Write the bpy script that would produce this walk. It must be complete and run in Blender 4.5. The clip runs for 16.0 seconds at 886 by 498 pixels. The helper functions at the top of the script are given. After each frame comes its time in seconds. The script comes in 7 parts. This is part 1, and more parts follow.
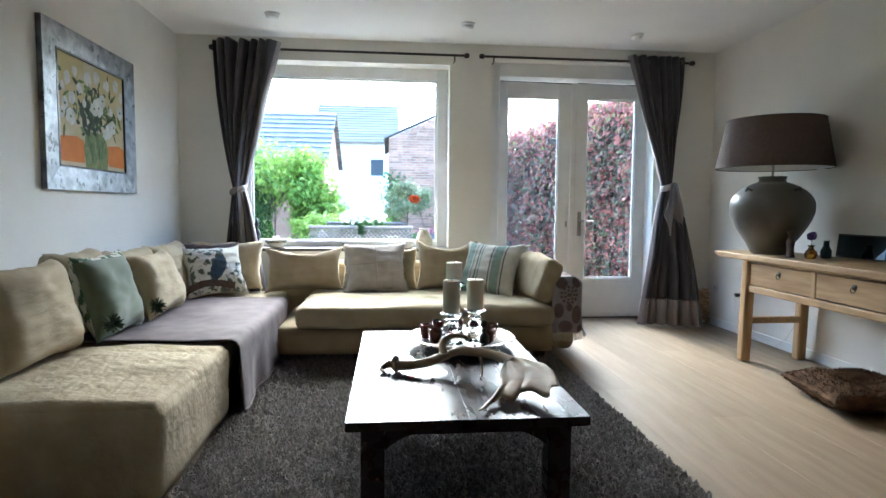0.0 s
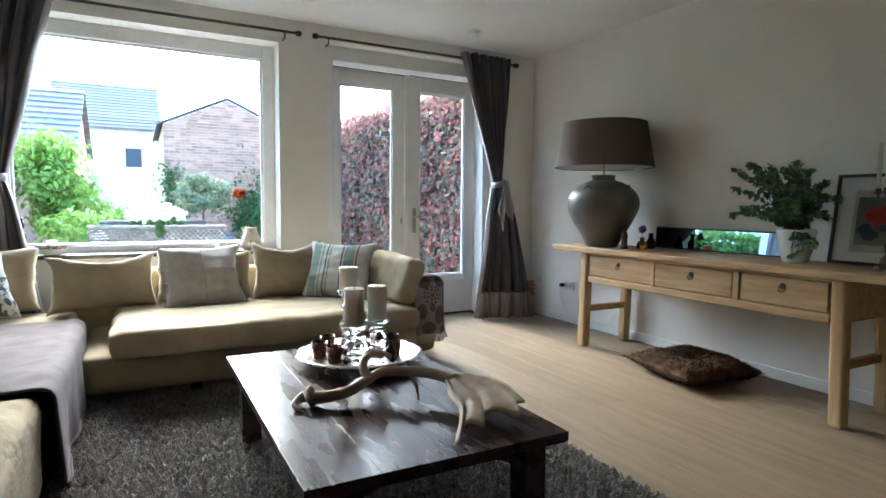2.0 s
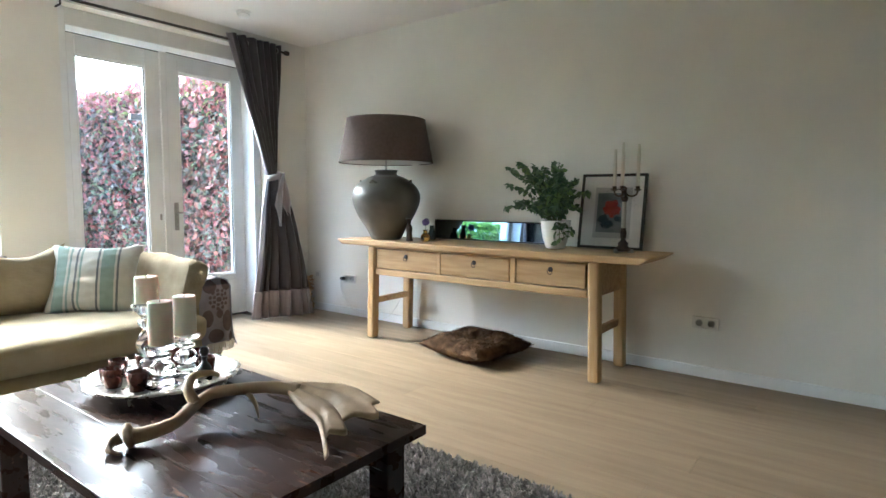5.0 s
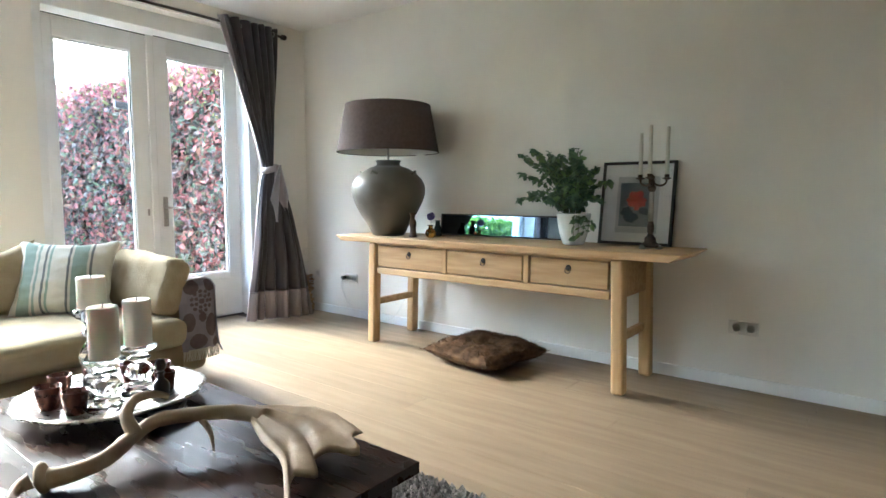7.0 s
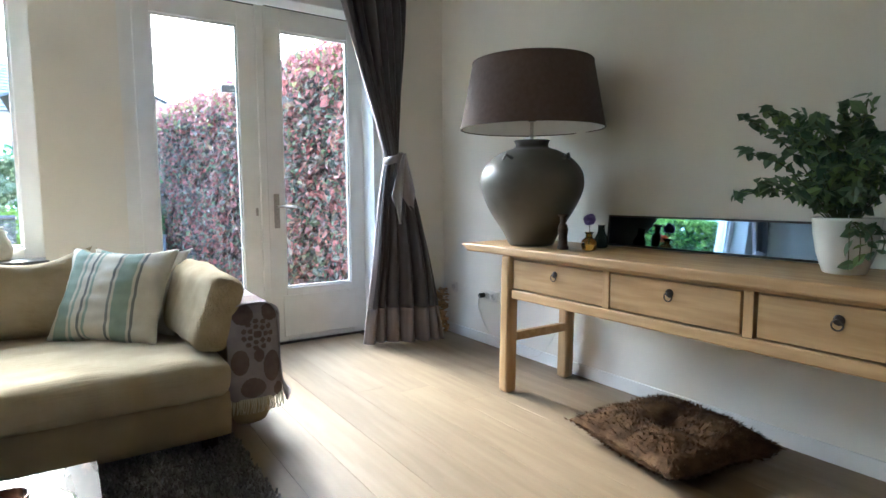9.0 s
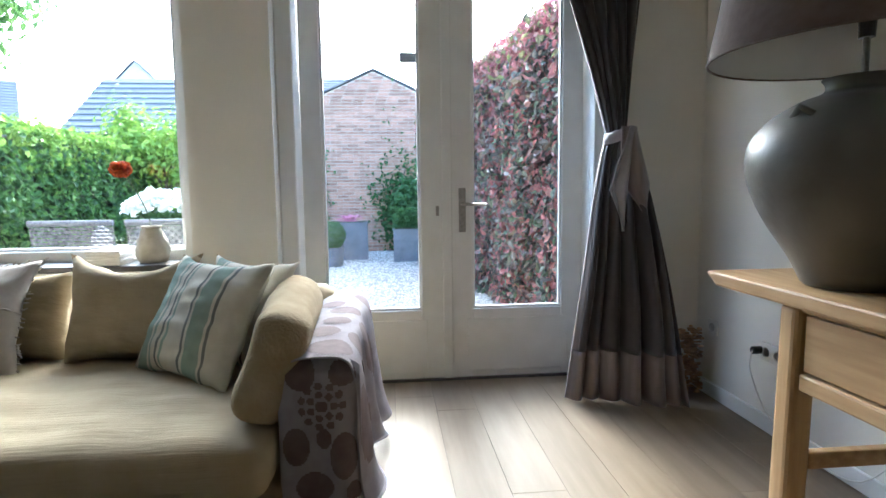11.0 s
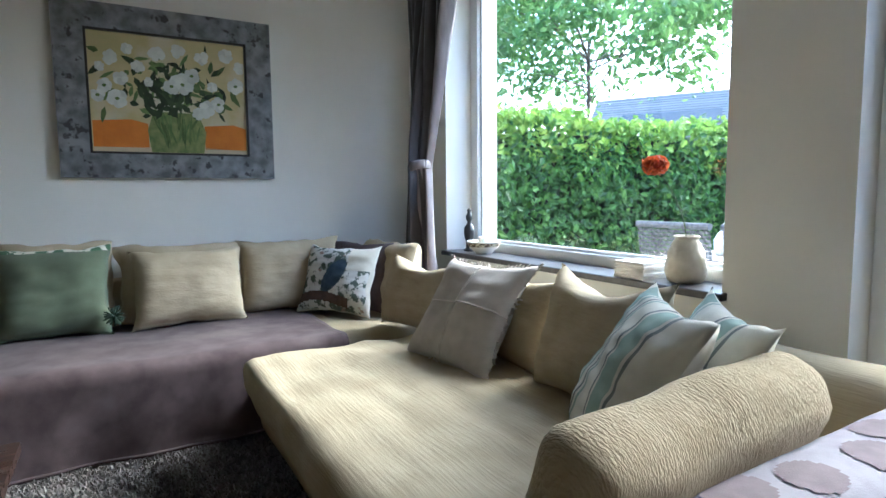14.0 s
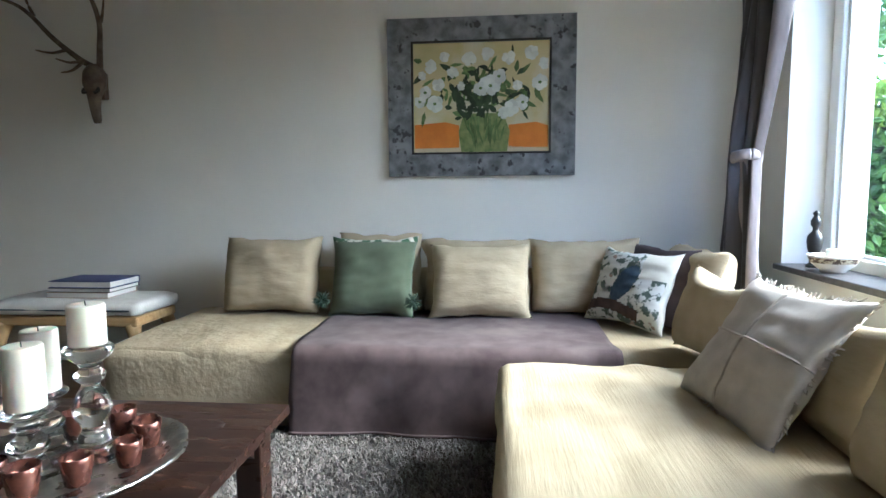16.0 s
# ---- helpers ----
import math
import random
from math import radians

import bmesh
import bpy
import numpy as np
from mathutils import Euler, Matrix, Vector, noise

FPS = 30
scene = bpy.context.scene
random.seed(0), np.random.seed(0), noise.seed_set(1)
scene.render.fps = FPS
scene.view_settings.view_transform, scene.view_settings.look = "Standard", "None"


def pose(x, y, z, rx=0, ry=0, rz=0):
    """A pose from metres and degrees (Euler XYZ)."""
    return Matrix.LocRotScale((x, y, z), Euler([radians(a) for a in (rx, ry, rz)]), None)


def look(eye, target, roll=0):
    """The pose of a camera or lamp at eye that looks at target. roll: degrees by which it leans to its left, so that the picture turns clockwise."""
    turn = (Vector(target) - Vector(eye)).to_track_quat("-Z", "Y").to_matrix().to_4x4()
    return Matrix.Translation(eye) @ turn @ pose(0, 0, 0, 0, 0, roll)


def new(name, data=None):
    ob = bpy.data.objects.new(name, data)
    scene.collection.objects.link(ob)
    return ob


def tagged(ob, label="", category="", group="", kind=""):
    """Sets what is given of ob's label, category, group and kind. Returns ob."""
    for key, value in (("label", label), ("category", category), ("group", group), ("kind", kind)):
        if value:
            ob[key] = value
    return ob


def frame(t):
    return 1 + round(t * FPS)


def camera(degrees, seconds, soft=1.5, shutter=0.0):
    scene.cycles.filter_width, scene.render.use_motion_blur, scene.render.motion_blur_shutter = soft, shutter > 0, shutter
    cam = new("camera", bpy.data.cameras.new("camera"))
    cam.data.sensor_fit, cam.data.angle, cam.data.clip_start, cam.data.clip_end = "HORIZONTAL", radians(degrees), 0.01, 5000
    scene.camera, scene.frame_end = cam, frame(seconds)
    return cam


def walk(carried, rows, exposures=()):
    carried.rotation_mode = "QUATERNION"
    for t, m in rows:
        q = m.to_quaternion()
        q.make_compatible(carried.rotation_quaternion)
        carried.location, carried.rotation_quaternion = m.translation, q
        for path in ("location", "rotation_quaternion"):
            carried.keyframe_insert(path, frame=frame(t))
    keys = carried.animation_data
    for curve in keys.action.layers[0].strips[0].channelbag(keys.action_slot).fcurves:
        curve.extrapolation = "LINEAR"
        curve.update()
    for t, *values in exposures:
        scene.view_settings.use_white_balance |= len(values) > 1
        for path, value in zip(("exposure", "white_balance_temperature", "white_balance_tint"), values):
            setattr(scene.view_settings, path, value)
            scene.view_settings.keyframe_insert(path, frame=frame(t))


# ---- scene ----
cam = camera(75.4, 16.0)
PATH = [
    (0, (0.413, 0.444, 1.139), (0.604, 2.429, 0.996), 0.5),
    (0.5, (0.299, 0.587, 1.123), (0.664, 2.548, 0.981), 0.4),
    (1, (0.201, 0.742, 1.13), (0.755, 2.659, 0.985), 0.4),
    (1.5, (0.077, 0.871, 1.121), (0.807, 2.727, 0.975), 0.4),
    (2, (-0.082, 0.962, 1.131), (0.854, 2.723, 0.982), 0.5),
    (2.5, (-0.163, 1.055, 1.131), (0.93, 2.722, 0.973), 0.5),
    (3, (-0.203, 1.138, 1.14), (1.028, 2.706, 0.977), 0.5),
    (3.5, (-0.262, 1.167, 1.166), (1.106, 2.615, 0.992), 0.4),
    (4, (-0.304, 1.184, 1.18), (1.19, 2.501, 1.001), 0.2),
    (4.5, (-0.322, 1.191, 1.18), (1.244, 2.422, 0.999), 0.2),
    (4.7, (-0.323, 1.2, 1.174), (1.267, 2.401, 0.996), 0.3),
    (6.8, (-0.068, 1.348, 1.099), (1.538, 2.528, 0.927), 0.3),
    (7, (0.004, 1.403, 1.113), (1.574, 2.63, 0.932), 0.1),
    (7.5, (0.243, 1.538, 1.094), (1.708, 2.888, 0.91), 0.1),
    (8, (0.545, 1.73, 1.108), (1.884, 3.204, 0.918), 0.1),
    (8.2, (0.658, 1.801, 1.107), (1.954, 3.312, 0.915), 0.0),
    (10.3, (1.715, 2.67, 1.095), (2.365, 4.552, 0.9), -0.5),
    (10.5, (1.8, 2.77, 1.1), (2.359, 4.68, 0.9), -0.5),
    (11, (1.97, 3.01, 1.1), (2.157, 4.991, 0.895), -0.7),
    (11.5, (2.1, 3.26, 1.13), (1.877, 5.236, 0.919), -0.9),
    (12, (2.21, 3.445, 1.12), (1.56, 5.32, 0.907), -0.9),
    (12.5, (2.317, 3.633, 1.103), (1.226, 5.299, 0.921), -1.0),
    (13, (2.315, 3.786, 1.098), (0.932, 5.219, 0.915), -0.8),
    (13.5, (2.288, 3.951, 1.087), (0.703, 5.159, 0.917), -0.4),
    (14, (2.271, 4.082, 1.107), (0.54, 5.066, 0.921), -0.6),
    (14.5, (2.276, 4.211, 1.113), (0.396, 4.867, 0.922), -0.6),
    (15, (2.225, 4.338, 1.096), (0.269, 4.709, 0.91), -0.5),
    (15.5, (2.138, 4.447, 1.102), (0.149, 4.529, 0.913), -0.3),
    (16, (2.096, 4.504, 1.118), (0.114, 4.317, 0.926), -0.4),
]
walk(cam, [(t, look(eye, target, roll)) for t, eye, target, roll in PATH],
     [(0, 4.12, 4950, 0), (2.5, 4.07, 5050, 0), (3.5, 4.39, 5080, 0), (4.5, 4.74, 5130, 0), (7, 5.01, 5150, 0), (8, 4.81, 5080, 0), (10.5, 3.97, 5100, 1), (11.5, 3.67, 5000, 1), (12.5, 3.37, 4950, 1), (13, 3.32, 4900, 1), (14.5, 3.59, 4800, 0), (15.2, 3.59, 4830, 0), (16, 3.94, 4880, 0)])

# ---- world and light ----
world = bpy.data.worlds.new("sky")
scene.world = world
world.use_nodes = True
wn = world.node_tree
sky = wn.nodes.new("ShaderNodeTexSky")
sky.sky_type, sky.sun_disc = "NISHITA", False
sky.sun_elevation, sky.sun_rotation = radians(35), radians(0)
sky.air_density, sky.dust_density, sky.ozone_density = 1.0, 4.0, 1.0
wn.links.new(sky.outputs[0], wn.nodes["Background"].inputs[0])
wn.nodes["Background"].inputs[1].default_value = 0.15
sun_data = bpy.data.lights.new("sun", "SUN")
sun_data.energy, sun_data.angle, sun_data.color = 0.33, radians(90), (1.0, 0.985, 0.96)
sun = new("sun", sun_data)
sun.matrix_world = look((0, 20, 10), (1, 4, 0))

# ---- materials ----


def mat(name, c1, c2=None, rough=0.6, metal=0.0, scale=8.0, detail=5.0, stretch=(1, 1, 1), bump=0.0, bscale=None, bstretch=None,
        lo=0.35, hi=0.65, rnd=0.0, island=0.0, spec=0.5, trans=0.0, ior=1.45, c3=None, c3scale=2.0, c3lo=0.5, c3hi=0.7, rough2=None, sheen=0.0, coat=0.0,
        subsurface=0.0, bdist=0.002):
    m = bpy.data.materials.new(name)
    m.use_nodes = True
    nt = m.node_tree
    nd, ln = nt.nodes, nt.links
    b = nd["Principled BSDF"]
    b.inputs["Roughness"].default_value, b.inputs["Metallic"].default_value = rough, metal
    b.inputs["Specular IOR Level"].default_value, b.inputs["IOR"].default_value = spec, ior
    b.inputs["Transmission Weight"].default_value = trans
    b.inputs["Sheen Weight"].default_value, b.inputs["Coat Weight"].default_value = sheen, coat
    b.inputs["Subsurface Weight"].default_value = subsurface
    tc = nd.new("ShaderNodeTexCoord")

    def noise_tex(sc, st, det):
        mp = nd.new("ShaderNodeMapping")
        mp.inputs["Scale"].default_value = st
        ln.new(tc.outputs["Object"], mp.inputs["Vector"])
        n = nd.new("ShaderNodeTexNoise")
        n.inputs["Scale"].default_value, n.inputs["Detail"].default_value = sc, det
        ln.new(mp.outputs[0], n.inputs["Vector"])
        return n

    def stepped(out, a, z):
        r = nd.new("ShaderNodeMapRange")
        r.inputs["From Min"].default_value, r.inputs["From Max"].default_value = a, z
        ln.new(out, r.inputs["Value"])
        return r.outputs[0]

    def mixed(f, a, z):
        x = nd.new("ShaderNodeMix")
        x.data_type = "RGBA"
        ln.new(f, x.inputs["Factor"])
        for k, v in ((6, a), (7, z)):
            if isinstance(v, tuple):
                x.inputs[k].default_value = (*v, 1)
            else:
                ln.new(v, x.inputs[k])
        return x.outputs[2]

    n = noise_tex(scale, stretch, detail)
    fac = stepped(n.outputs["Fac"], lo, hi)
    col = mixed(fac, c1, c2 or tuple(v * 0.8 for v in c1))
    if c3:
        n3 = noise_tex(c3scale, stretch, 4)
        col = mixed(stepped(n3.outputs["Fac"], c3lo, c3hi), col, c3)
    if rnd or island:
        if rnd:
            src = nd.new("ShaderNodeObjectInfo").outputs["Random"]
        else:
            src = nd.new("ShaderNodeNewGeometry").outputs["Random Per Island"]
        h = nd.new("ShaderNodeHueSaturation")
        r = nd.new("ShaderNodeMapRange")
        k = rnd or island
        r.inputs["To Min"].default_value, r.inputs["To Max"].default_value = 1 - k, 1 + k
        ln.new(src, r.inputs["Value"])
        ln.new(r.outputs[0], h.inputs["Value"])
        ln.new(col, h.inputs["Color"])
        col = h.outputs[0]
    ln.new(col, b.inputs["Base Color"])
    if rough2 is not None:
        r = nd.new("ShaderNodeMapRange")
        r.inputs["To Min"].default_value, r.inputs["To Max"].default_value = rough, rough2
        ln.new(fac, r.inputs["Value"])
        ln.new(r.outputs[0], b.inputs["Roughness"])
    if bump:
        nb = noise_tex(bscale or scale, bstretch or stretch, 6)
        bp = nd.new("ShaderNodeBump")
        bp.inputs["Strength"].default_value, bp.inputs["Distance"].default_value = bump, bdist
        ln.new(nb.outputs["Fac"], bp.inputs["Height"])
        ln.new(bp.outputs[0], b.inputs["Normal"])
    return m


WALL = mat("cream_wall_paint", (0.79, 0.765, 0.70), (0.76, 0.735, 0.67), rough=0.85, scale=3, bump=0.15, bscale=160, spec=0.2)
CEIL = mat("white_ceiling_paint", (0.82, 0.80, 0.76), (0.79, 0.77, 0.73), rough=0.9, scale=2, bump=0.1, bscale=140, spec=0.2)
WHITE = mat("white_gloss_paint", (0.80, 0.80, 0.78), (0.75, 0.75, 0.72), rough=0.35, scale=6, bump=0.05, bscale=60)
OAK = mat("oiled_oak_plank", (0.245, 0.183, 0.114), (0.205, 0.150, 0.090), rough=0.46, scale=3, detail=6, stretch=(6, 0.6, 6), rnd=0.10,
          c3=(0.17, 0.115, 0.065), c3scale=2.6, c3lo=0.66, c3hi=0.82, bump=0.08, bscale=14, rough2=0.5)
GAP = mat("dark_gap", (0.10, 0.07, 0.045), rough=0.9)
STONE_SILL = mat("dark_slate_sill", (0.055, 0.05, 0.05), (0.085, 0.08, 0.08), rough=0.35, scale=30)
IRON = mat("dark_iron", (0.035, 0.03, 0.028), (0.06, 0.05, 0.045), rough=0.45, metal=0.7, scale=30)
STEEL = mat("brushed_steel", (0.45, 0.43, 0.40), (0.35, 0.33, 0.31), rough=0.38, metal=0.9, scale=60)
SOFA = mat("sand_sofa_fabric", (0.43, 0.365, 0.245), (0.365, 0.305, 0.20), rough=0.95, scale=6, bump=0.45, bscale=14, bstretch=(0.5, 7, 7), bdist=0.005, spec=0.1)
SOFA_DK = mat("sand_sofa_base_fabric", (0.40, 0.325, 0.205), (0.34, 0.275, 0.17), rough=0.95, scale=6, bump=0.5, bscale=400, spec=0.15)
CRINKLE = mat("crinkled_sand_cover", (0.43, 0.365, 0.25), (0.36, 0.30, 0.20), rough=0.95, scale=8, bump=0.9, bscale=22, bstretch=(1, 1, 1), bdist=0.012, spec=0.1)
CUSH = mat("sand_cushion_fabric", (0.44, 0.37, 0.255), (0.37, 0.31, 0.205), rough=0.95, scale=7, bump=0.6, bscale=14, bstretch=(1, 1, 2.2), bdist=0.009, spec=0.1, rnd=0.06)
PLUSH = mat("mauve_plush", (0.105, 0.077, 0.076), (0.066, 0.046, 0.047), rough=0.9, scale=9, sheen=0.06, bump=0.3, bscale=200, c3=(0.16, 0.124, 0.118), c3scale=3.2, c3lo=0.55, c3hi=0.75, spec=0.2)
GREEN = mat("sage_velvet", (0.125, 0.15, 0.095), (0.10, 0.12, 0.075), rough=0.85, scale=10, sheen=0.25, bump=0.3, bscale=300, spec=0.2)
GREEN_DK = mat("dark_green_yarn", (0.045, 0.07, 0.045), (0.03, 0.05, 0.03), rough=0.95, scale=60, bump=0.6, bscale=120)
CREAM = mat("cream_cotton", (0.66, 0.63, 0.54), (0.60, 0.57, 0.48), rough=0.95, scale=20, bump=0.4, bscale=350, spec=0.15)
LINEN = mat("grey_linen", (0.53, 0.485, 0.43), (0.45, 0.41, 0.36), rough=0.95, scale=14, bump=0.5, bscale=330, spec=0.15)
STRIPE = mat("sage_stripe_cotton", (0.33, 0.405, 0.345), (0.285, 0.36, 0.30), rough=0.95, scale=20, bump=0.4, bscale=350, spec=0.15)
RUG = mat("grey_shaggy_yarn", (0.24, 0.218, 0.20), (0.165, 0.15, 0.138), rough=1.0, scale=30, island=0.35, spec=0.1)
RUGB = mat("grey_rug_backing", (0.09, 0.08, 0.075), (0.06, 0.055, 0.05), rough=1.0, scale=60)
TABLE = mat("dark_stained_teak", (0.030, 0.015, 0.010), (0.018, 0.010, 0.008), spec=0.22, rough=0.24, scale=5, detail=6, stretch=(4, 0.8, 4), rough2=0.34,
            c3=(0.16, 0.085, 0.055), c3scale=9.0, c3lo=0.64, c3hi=0.79, bump=0.12, bscale=10)
ELM = mat("pale_elm", (0.47, 0.32, 0.155), (0.36, 0.225, 0.095), rough=0.5, scale=4, detail=8, stretch=(9, 0.8, 9), c3=(0.25, 0.14, 0.06), c3scale=2.5, c3lo=0.62, c3hi=0.9, bump=0.25, bscale=12)
ELM_V = mat("pale_elm_upright", (0.50, 0.34, 0.165), (0.39, 0.245, 0.105), rough=0.5, scale=4, detail=8, stretch=(9, 9, 0.8), c3=(0.27, 0.15, 0.065), c3scale=2.0, c3lo=0.62, c3hi=0.9, bump=0.25, bscale=12)
DRAPE = mat("charcoal_taffeta", (0.045, 0.038, 0.042), (0.032, 0.027, 0.032), rough=0.5, scale=6, stretch=(6, 6, 0.6), sheen=0.3, bump=0.15, bscale=90)
SATIN = mat("mauve_silver_satin", (0.27, 0.23, 0.228), (0.21, 0.178, 0.178), rough=0.45, scale=6, stretch=(6, 6, 0.6), sheen=0.3, bump=0.15, bscale=90)
SILVER_SATIN = mat("silver_satin", (0.36, 0.345, 0.365), (0.28, 0.265, 0.285), rough=0.45, scale=6, sheen=0.3)
CLAY = mat("grey_stoneware", (0.125, 0.118, 0.098), (0.088, 0.083, 0.068), rough=0.30, scale=6, c3=(0.17, 0.162, 0.142), c3scale=3, c3lo=0.5, c3hi=0.8, bump=0.35, bscale=18, rough2=0.5, bdist=0.004)
SHADE = mat("taupe_lampshade_linen", (0.125, 0.092, 0.08), (0.105, 0.076, 0.066), rough=0.9, scale=40, bump=0.3, bscale=380)
SHADE_IN = mat("white_shade_lining", (0.70, 0.68, 0.64), (0.66, 0.64, 0.6), rough=0.8, scale=10)
BLACK = mat("black_lacquer", (0.02, 0.02, 0.02), (0.03, 0.028, 0.026), rough=0.35, scale=20)
PAPER = mat("off_white_paper", (0.74, 0.72, 0.68), (0.70, 0.68, 0.64), rough=0.9, scale=10)
PORCELAIN = mat("white_porcelain", (0.78, 0.78, 0.75), (0.74, 0.74, 0.71), rough=0.25, scale=6)
WAX = mat("ivory_wax", (0.70, 0.67, 0.57), (0.64, 0.61, 0.51), rough=0.55, scale=12, subsurface=0.15)
SILVER = mat("tarnished_silver", (0.55, 0.53, 0.49), (0.36, 0.34, 0.30), rough=0.22, metal=1.0, scale=25, rough2=0.4)
COPPER = mat("mottled_copper_glass", (0.20, 0.075, 0.05), (0.09, 0.035, 0.028), rough=0.25, metal=0.6, scale=45, coat=0.4)
BONE = mat("weathered_antler", (0.42, 0.32, 0.21), (0.27, 0.195, 0.12), rough=0.6, scale=14, c3=(0.50, 0.42, 0.32), c3scale=7, c3lo=0.52, c3hi=0.75, bump=0.5, bscale=40, bdist=0.004)
FUR = mat("brown_fur", (0.115, 0.066, 0.034), (0.05, 0.028, 0.015), rough=0.95, scale=14, sheen=0.0, spec=0.1, c3=(0.17, 0.105, 0.055), c3scale=9, c3lo=0.55, c3hi=0.8, bump=0.6, bscale=90, bdist=0.01)
LEAF = mat("dark_green_leaf", (0.045, 0.085, 0.04), (0.03, 0.06, 0.03), rough=0.5, scale=20, island=0.4)
STEM = mat("green_stem", (0.09, 0.12, 0.05), rough=0.6)


def glass_mat(name, tint=(1, 1, 1), rough=0.0):
    m = bpy.data.materials.new(name)
    m.use_nodes = True
    b = m.node_tree.nodes["Principled BSDF"]
    b.inputs["Base Color"].default_value = (*tint, 1)
    b.inputs["Transmission Weight"].default_value, b.inputs["Roughness"].default_value, b.inputs["IOR"].default_value = 1.0, rough, 1.45
    return m


def pane_mat(name):
    """Thin window glass: mostly clear, a little gloss."""
    m = bpy.data.materials.new(name)
    m.use_nodes = True
    nt = m.node_tree
    nt.nodes.remove(nt.nodes["Principled BSDF"])
    out = nt.nodes["Material Output"]
    tr, gl, mx = (nt.nodes.new(k) for k in ("ShaderNodeBsdfTransparent", "ShaderNodeBsdfGlossy", "ShaderNodeMixShader"))
    gl.inputs["Roughness"].default_value = 0.0
    mx.inputs[0].default_value = 0.035
    nt.links.new(tr.outputs[0], mx.inputs[1])
    nt.links.new(gl.outputs[0], mx.inputs[2])
    nt.links.new(mx.outputs[0], out.inputs["Surface"])
    return m


PANE = pane_mat("window_glass")
GLASS = glass_mat("clear_glass", (0.97, 0.98, 0.98))
AMBER = glass_mat("amber_glass", (0.85, 0.42, 0.06))
MIRROR = mat("mirror_glass", (0.25, 0.35, 0.47), (0.23, 0.33, 0.46), rough=0.02, metal=1.0)

# ---- mesh helpers ----


def link(name, verts, faces, material, parent=None, label="", smooth=False):
    me = bpy.data.meshes.new(name)
    me.from_pydata([tuple(v) for v in verts], [], [tuple(int(i) for i in f) for f in faces])
    me.update()
    if smooth:
        me.polygons.foreach_set("use_smooth", [True] * len(me.polygons))
    me.materials.append(material)
    ob = new(name, me)
    if parent:
        ob.parent = parent
    if label:
        ob["label"] = label
    return ob


def part(name, bm, material, parent=None, label="", smooth=False):
    me = bpy.data.meshes.new(name)
    bm.normal_update()
    bm.to_mesh(me)
    bm.free()
    if smooth:
        me.polygons.foreach_set("use_smooth", [True] * len(me.polygons))
    me.materials.append(material)
    ob = new(name, me)
    if parent:
        ob.parent = parent
    if label:
        ob["label"] = label
    return ob


def thing(name, label, category, group="", kind=""):
    return tagged(new(name), label, category, group, kind)


def box(x0, x1, y0, y1, z0, z1, bevel=0.0, bm=None, seg=2):
    bm = bm or bmesh.new()
    b2 = bmesh.new()
    bmesh.ops.create_cube(b2, size=1)
    for v in b2.verts:
        v.co = ((x0 + x1) / 2 + v.co.x * (x1 - x0), (y0 + y1) / 2 + v.co.y * (y1 - y0), (z0 + z1) / 2 + v.co.z * (z1 - z0))
    if bevel:
        bmesh.ops.bevel(b2, geom=b2.edges[:], offset=bevel, segments=seg, affect="EDGES", profile=0.5)
    me = bpy.data.meshes.new("tmp")
    b2.to_mesh(me)
    b2.free()
    bm.from_mesh(me)
    bpy.data.meshes.remove(me)
    return bm


def fbm(p, s, seed=0):
    return noise.noise(Vector((p[0] * s + seed * 7.3, p[1] * s - seed * 3.1, p[2] * s + seed * 1.7)))


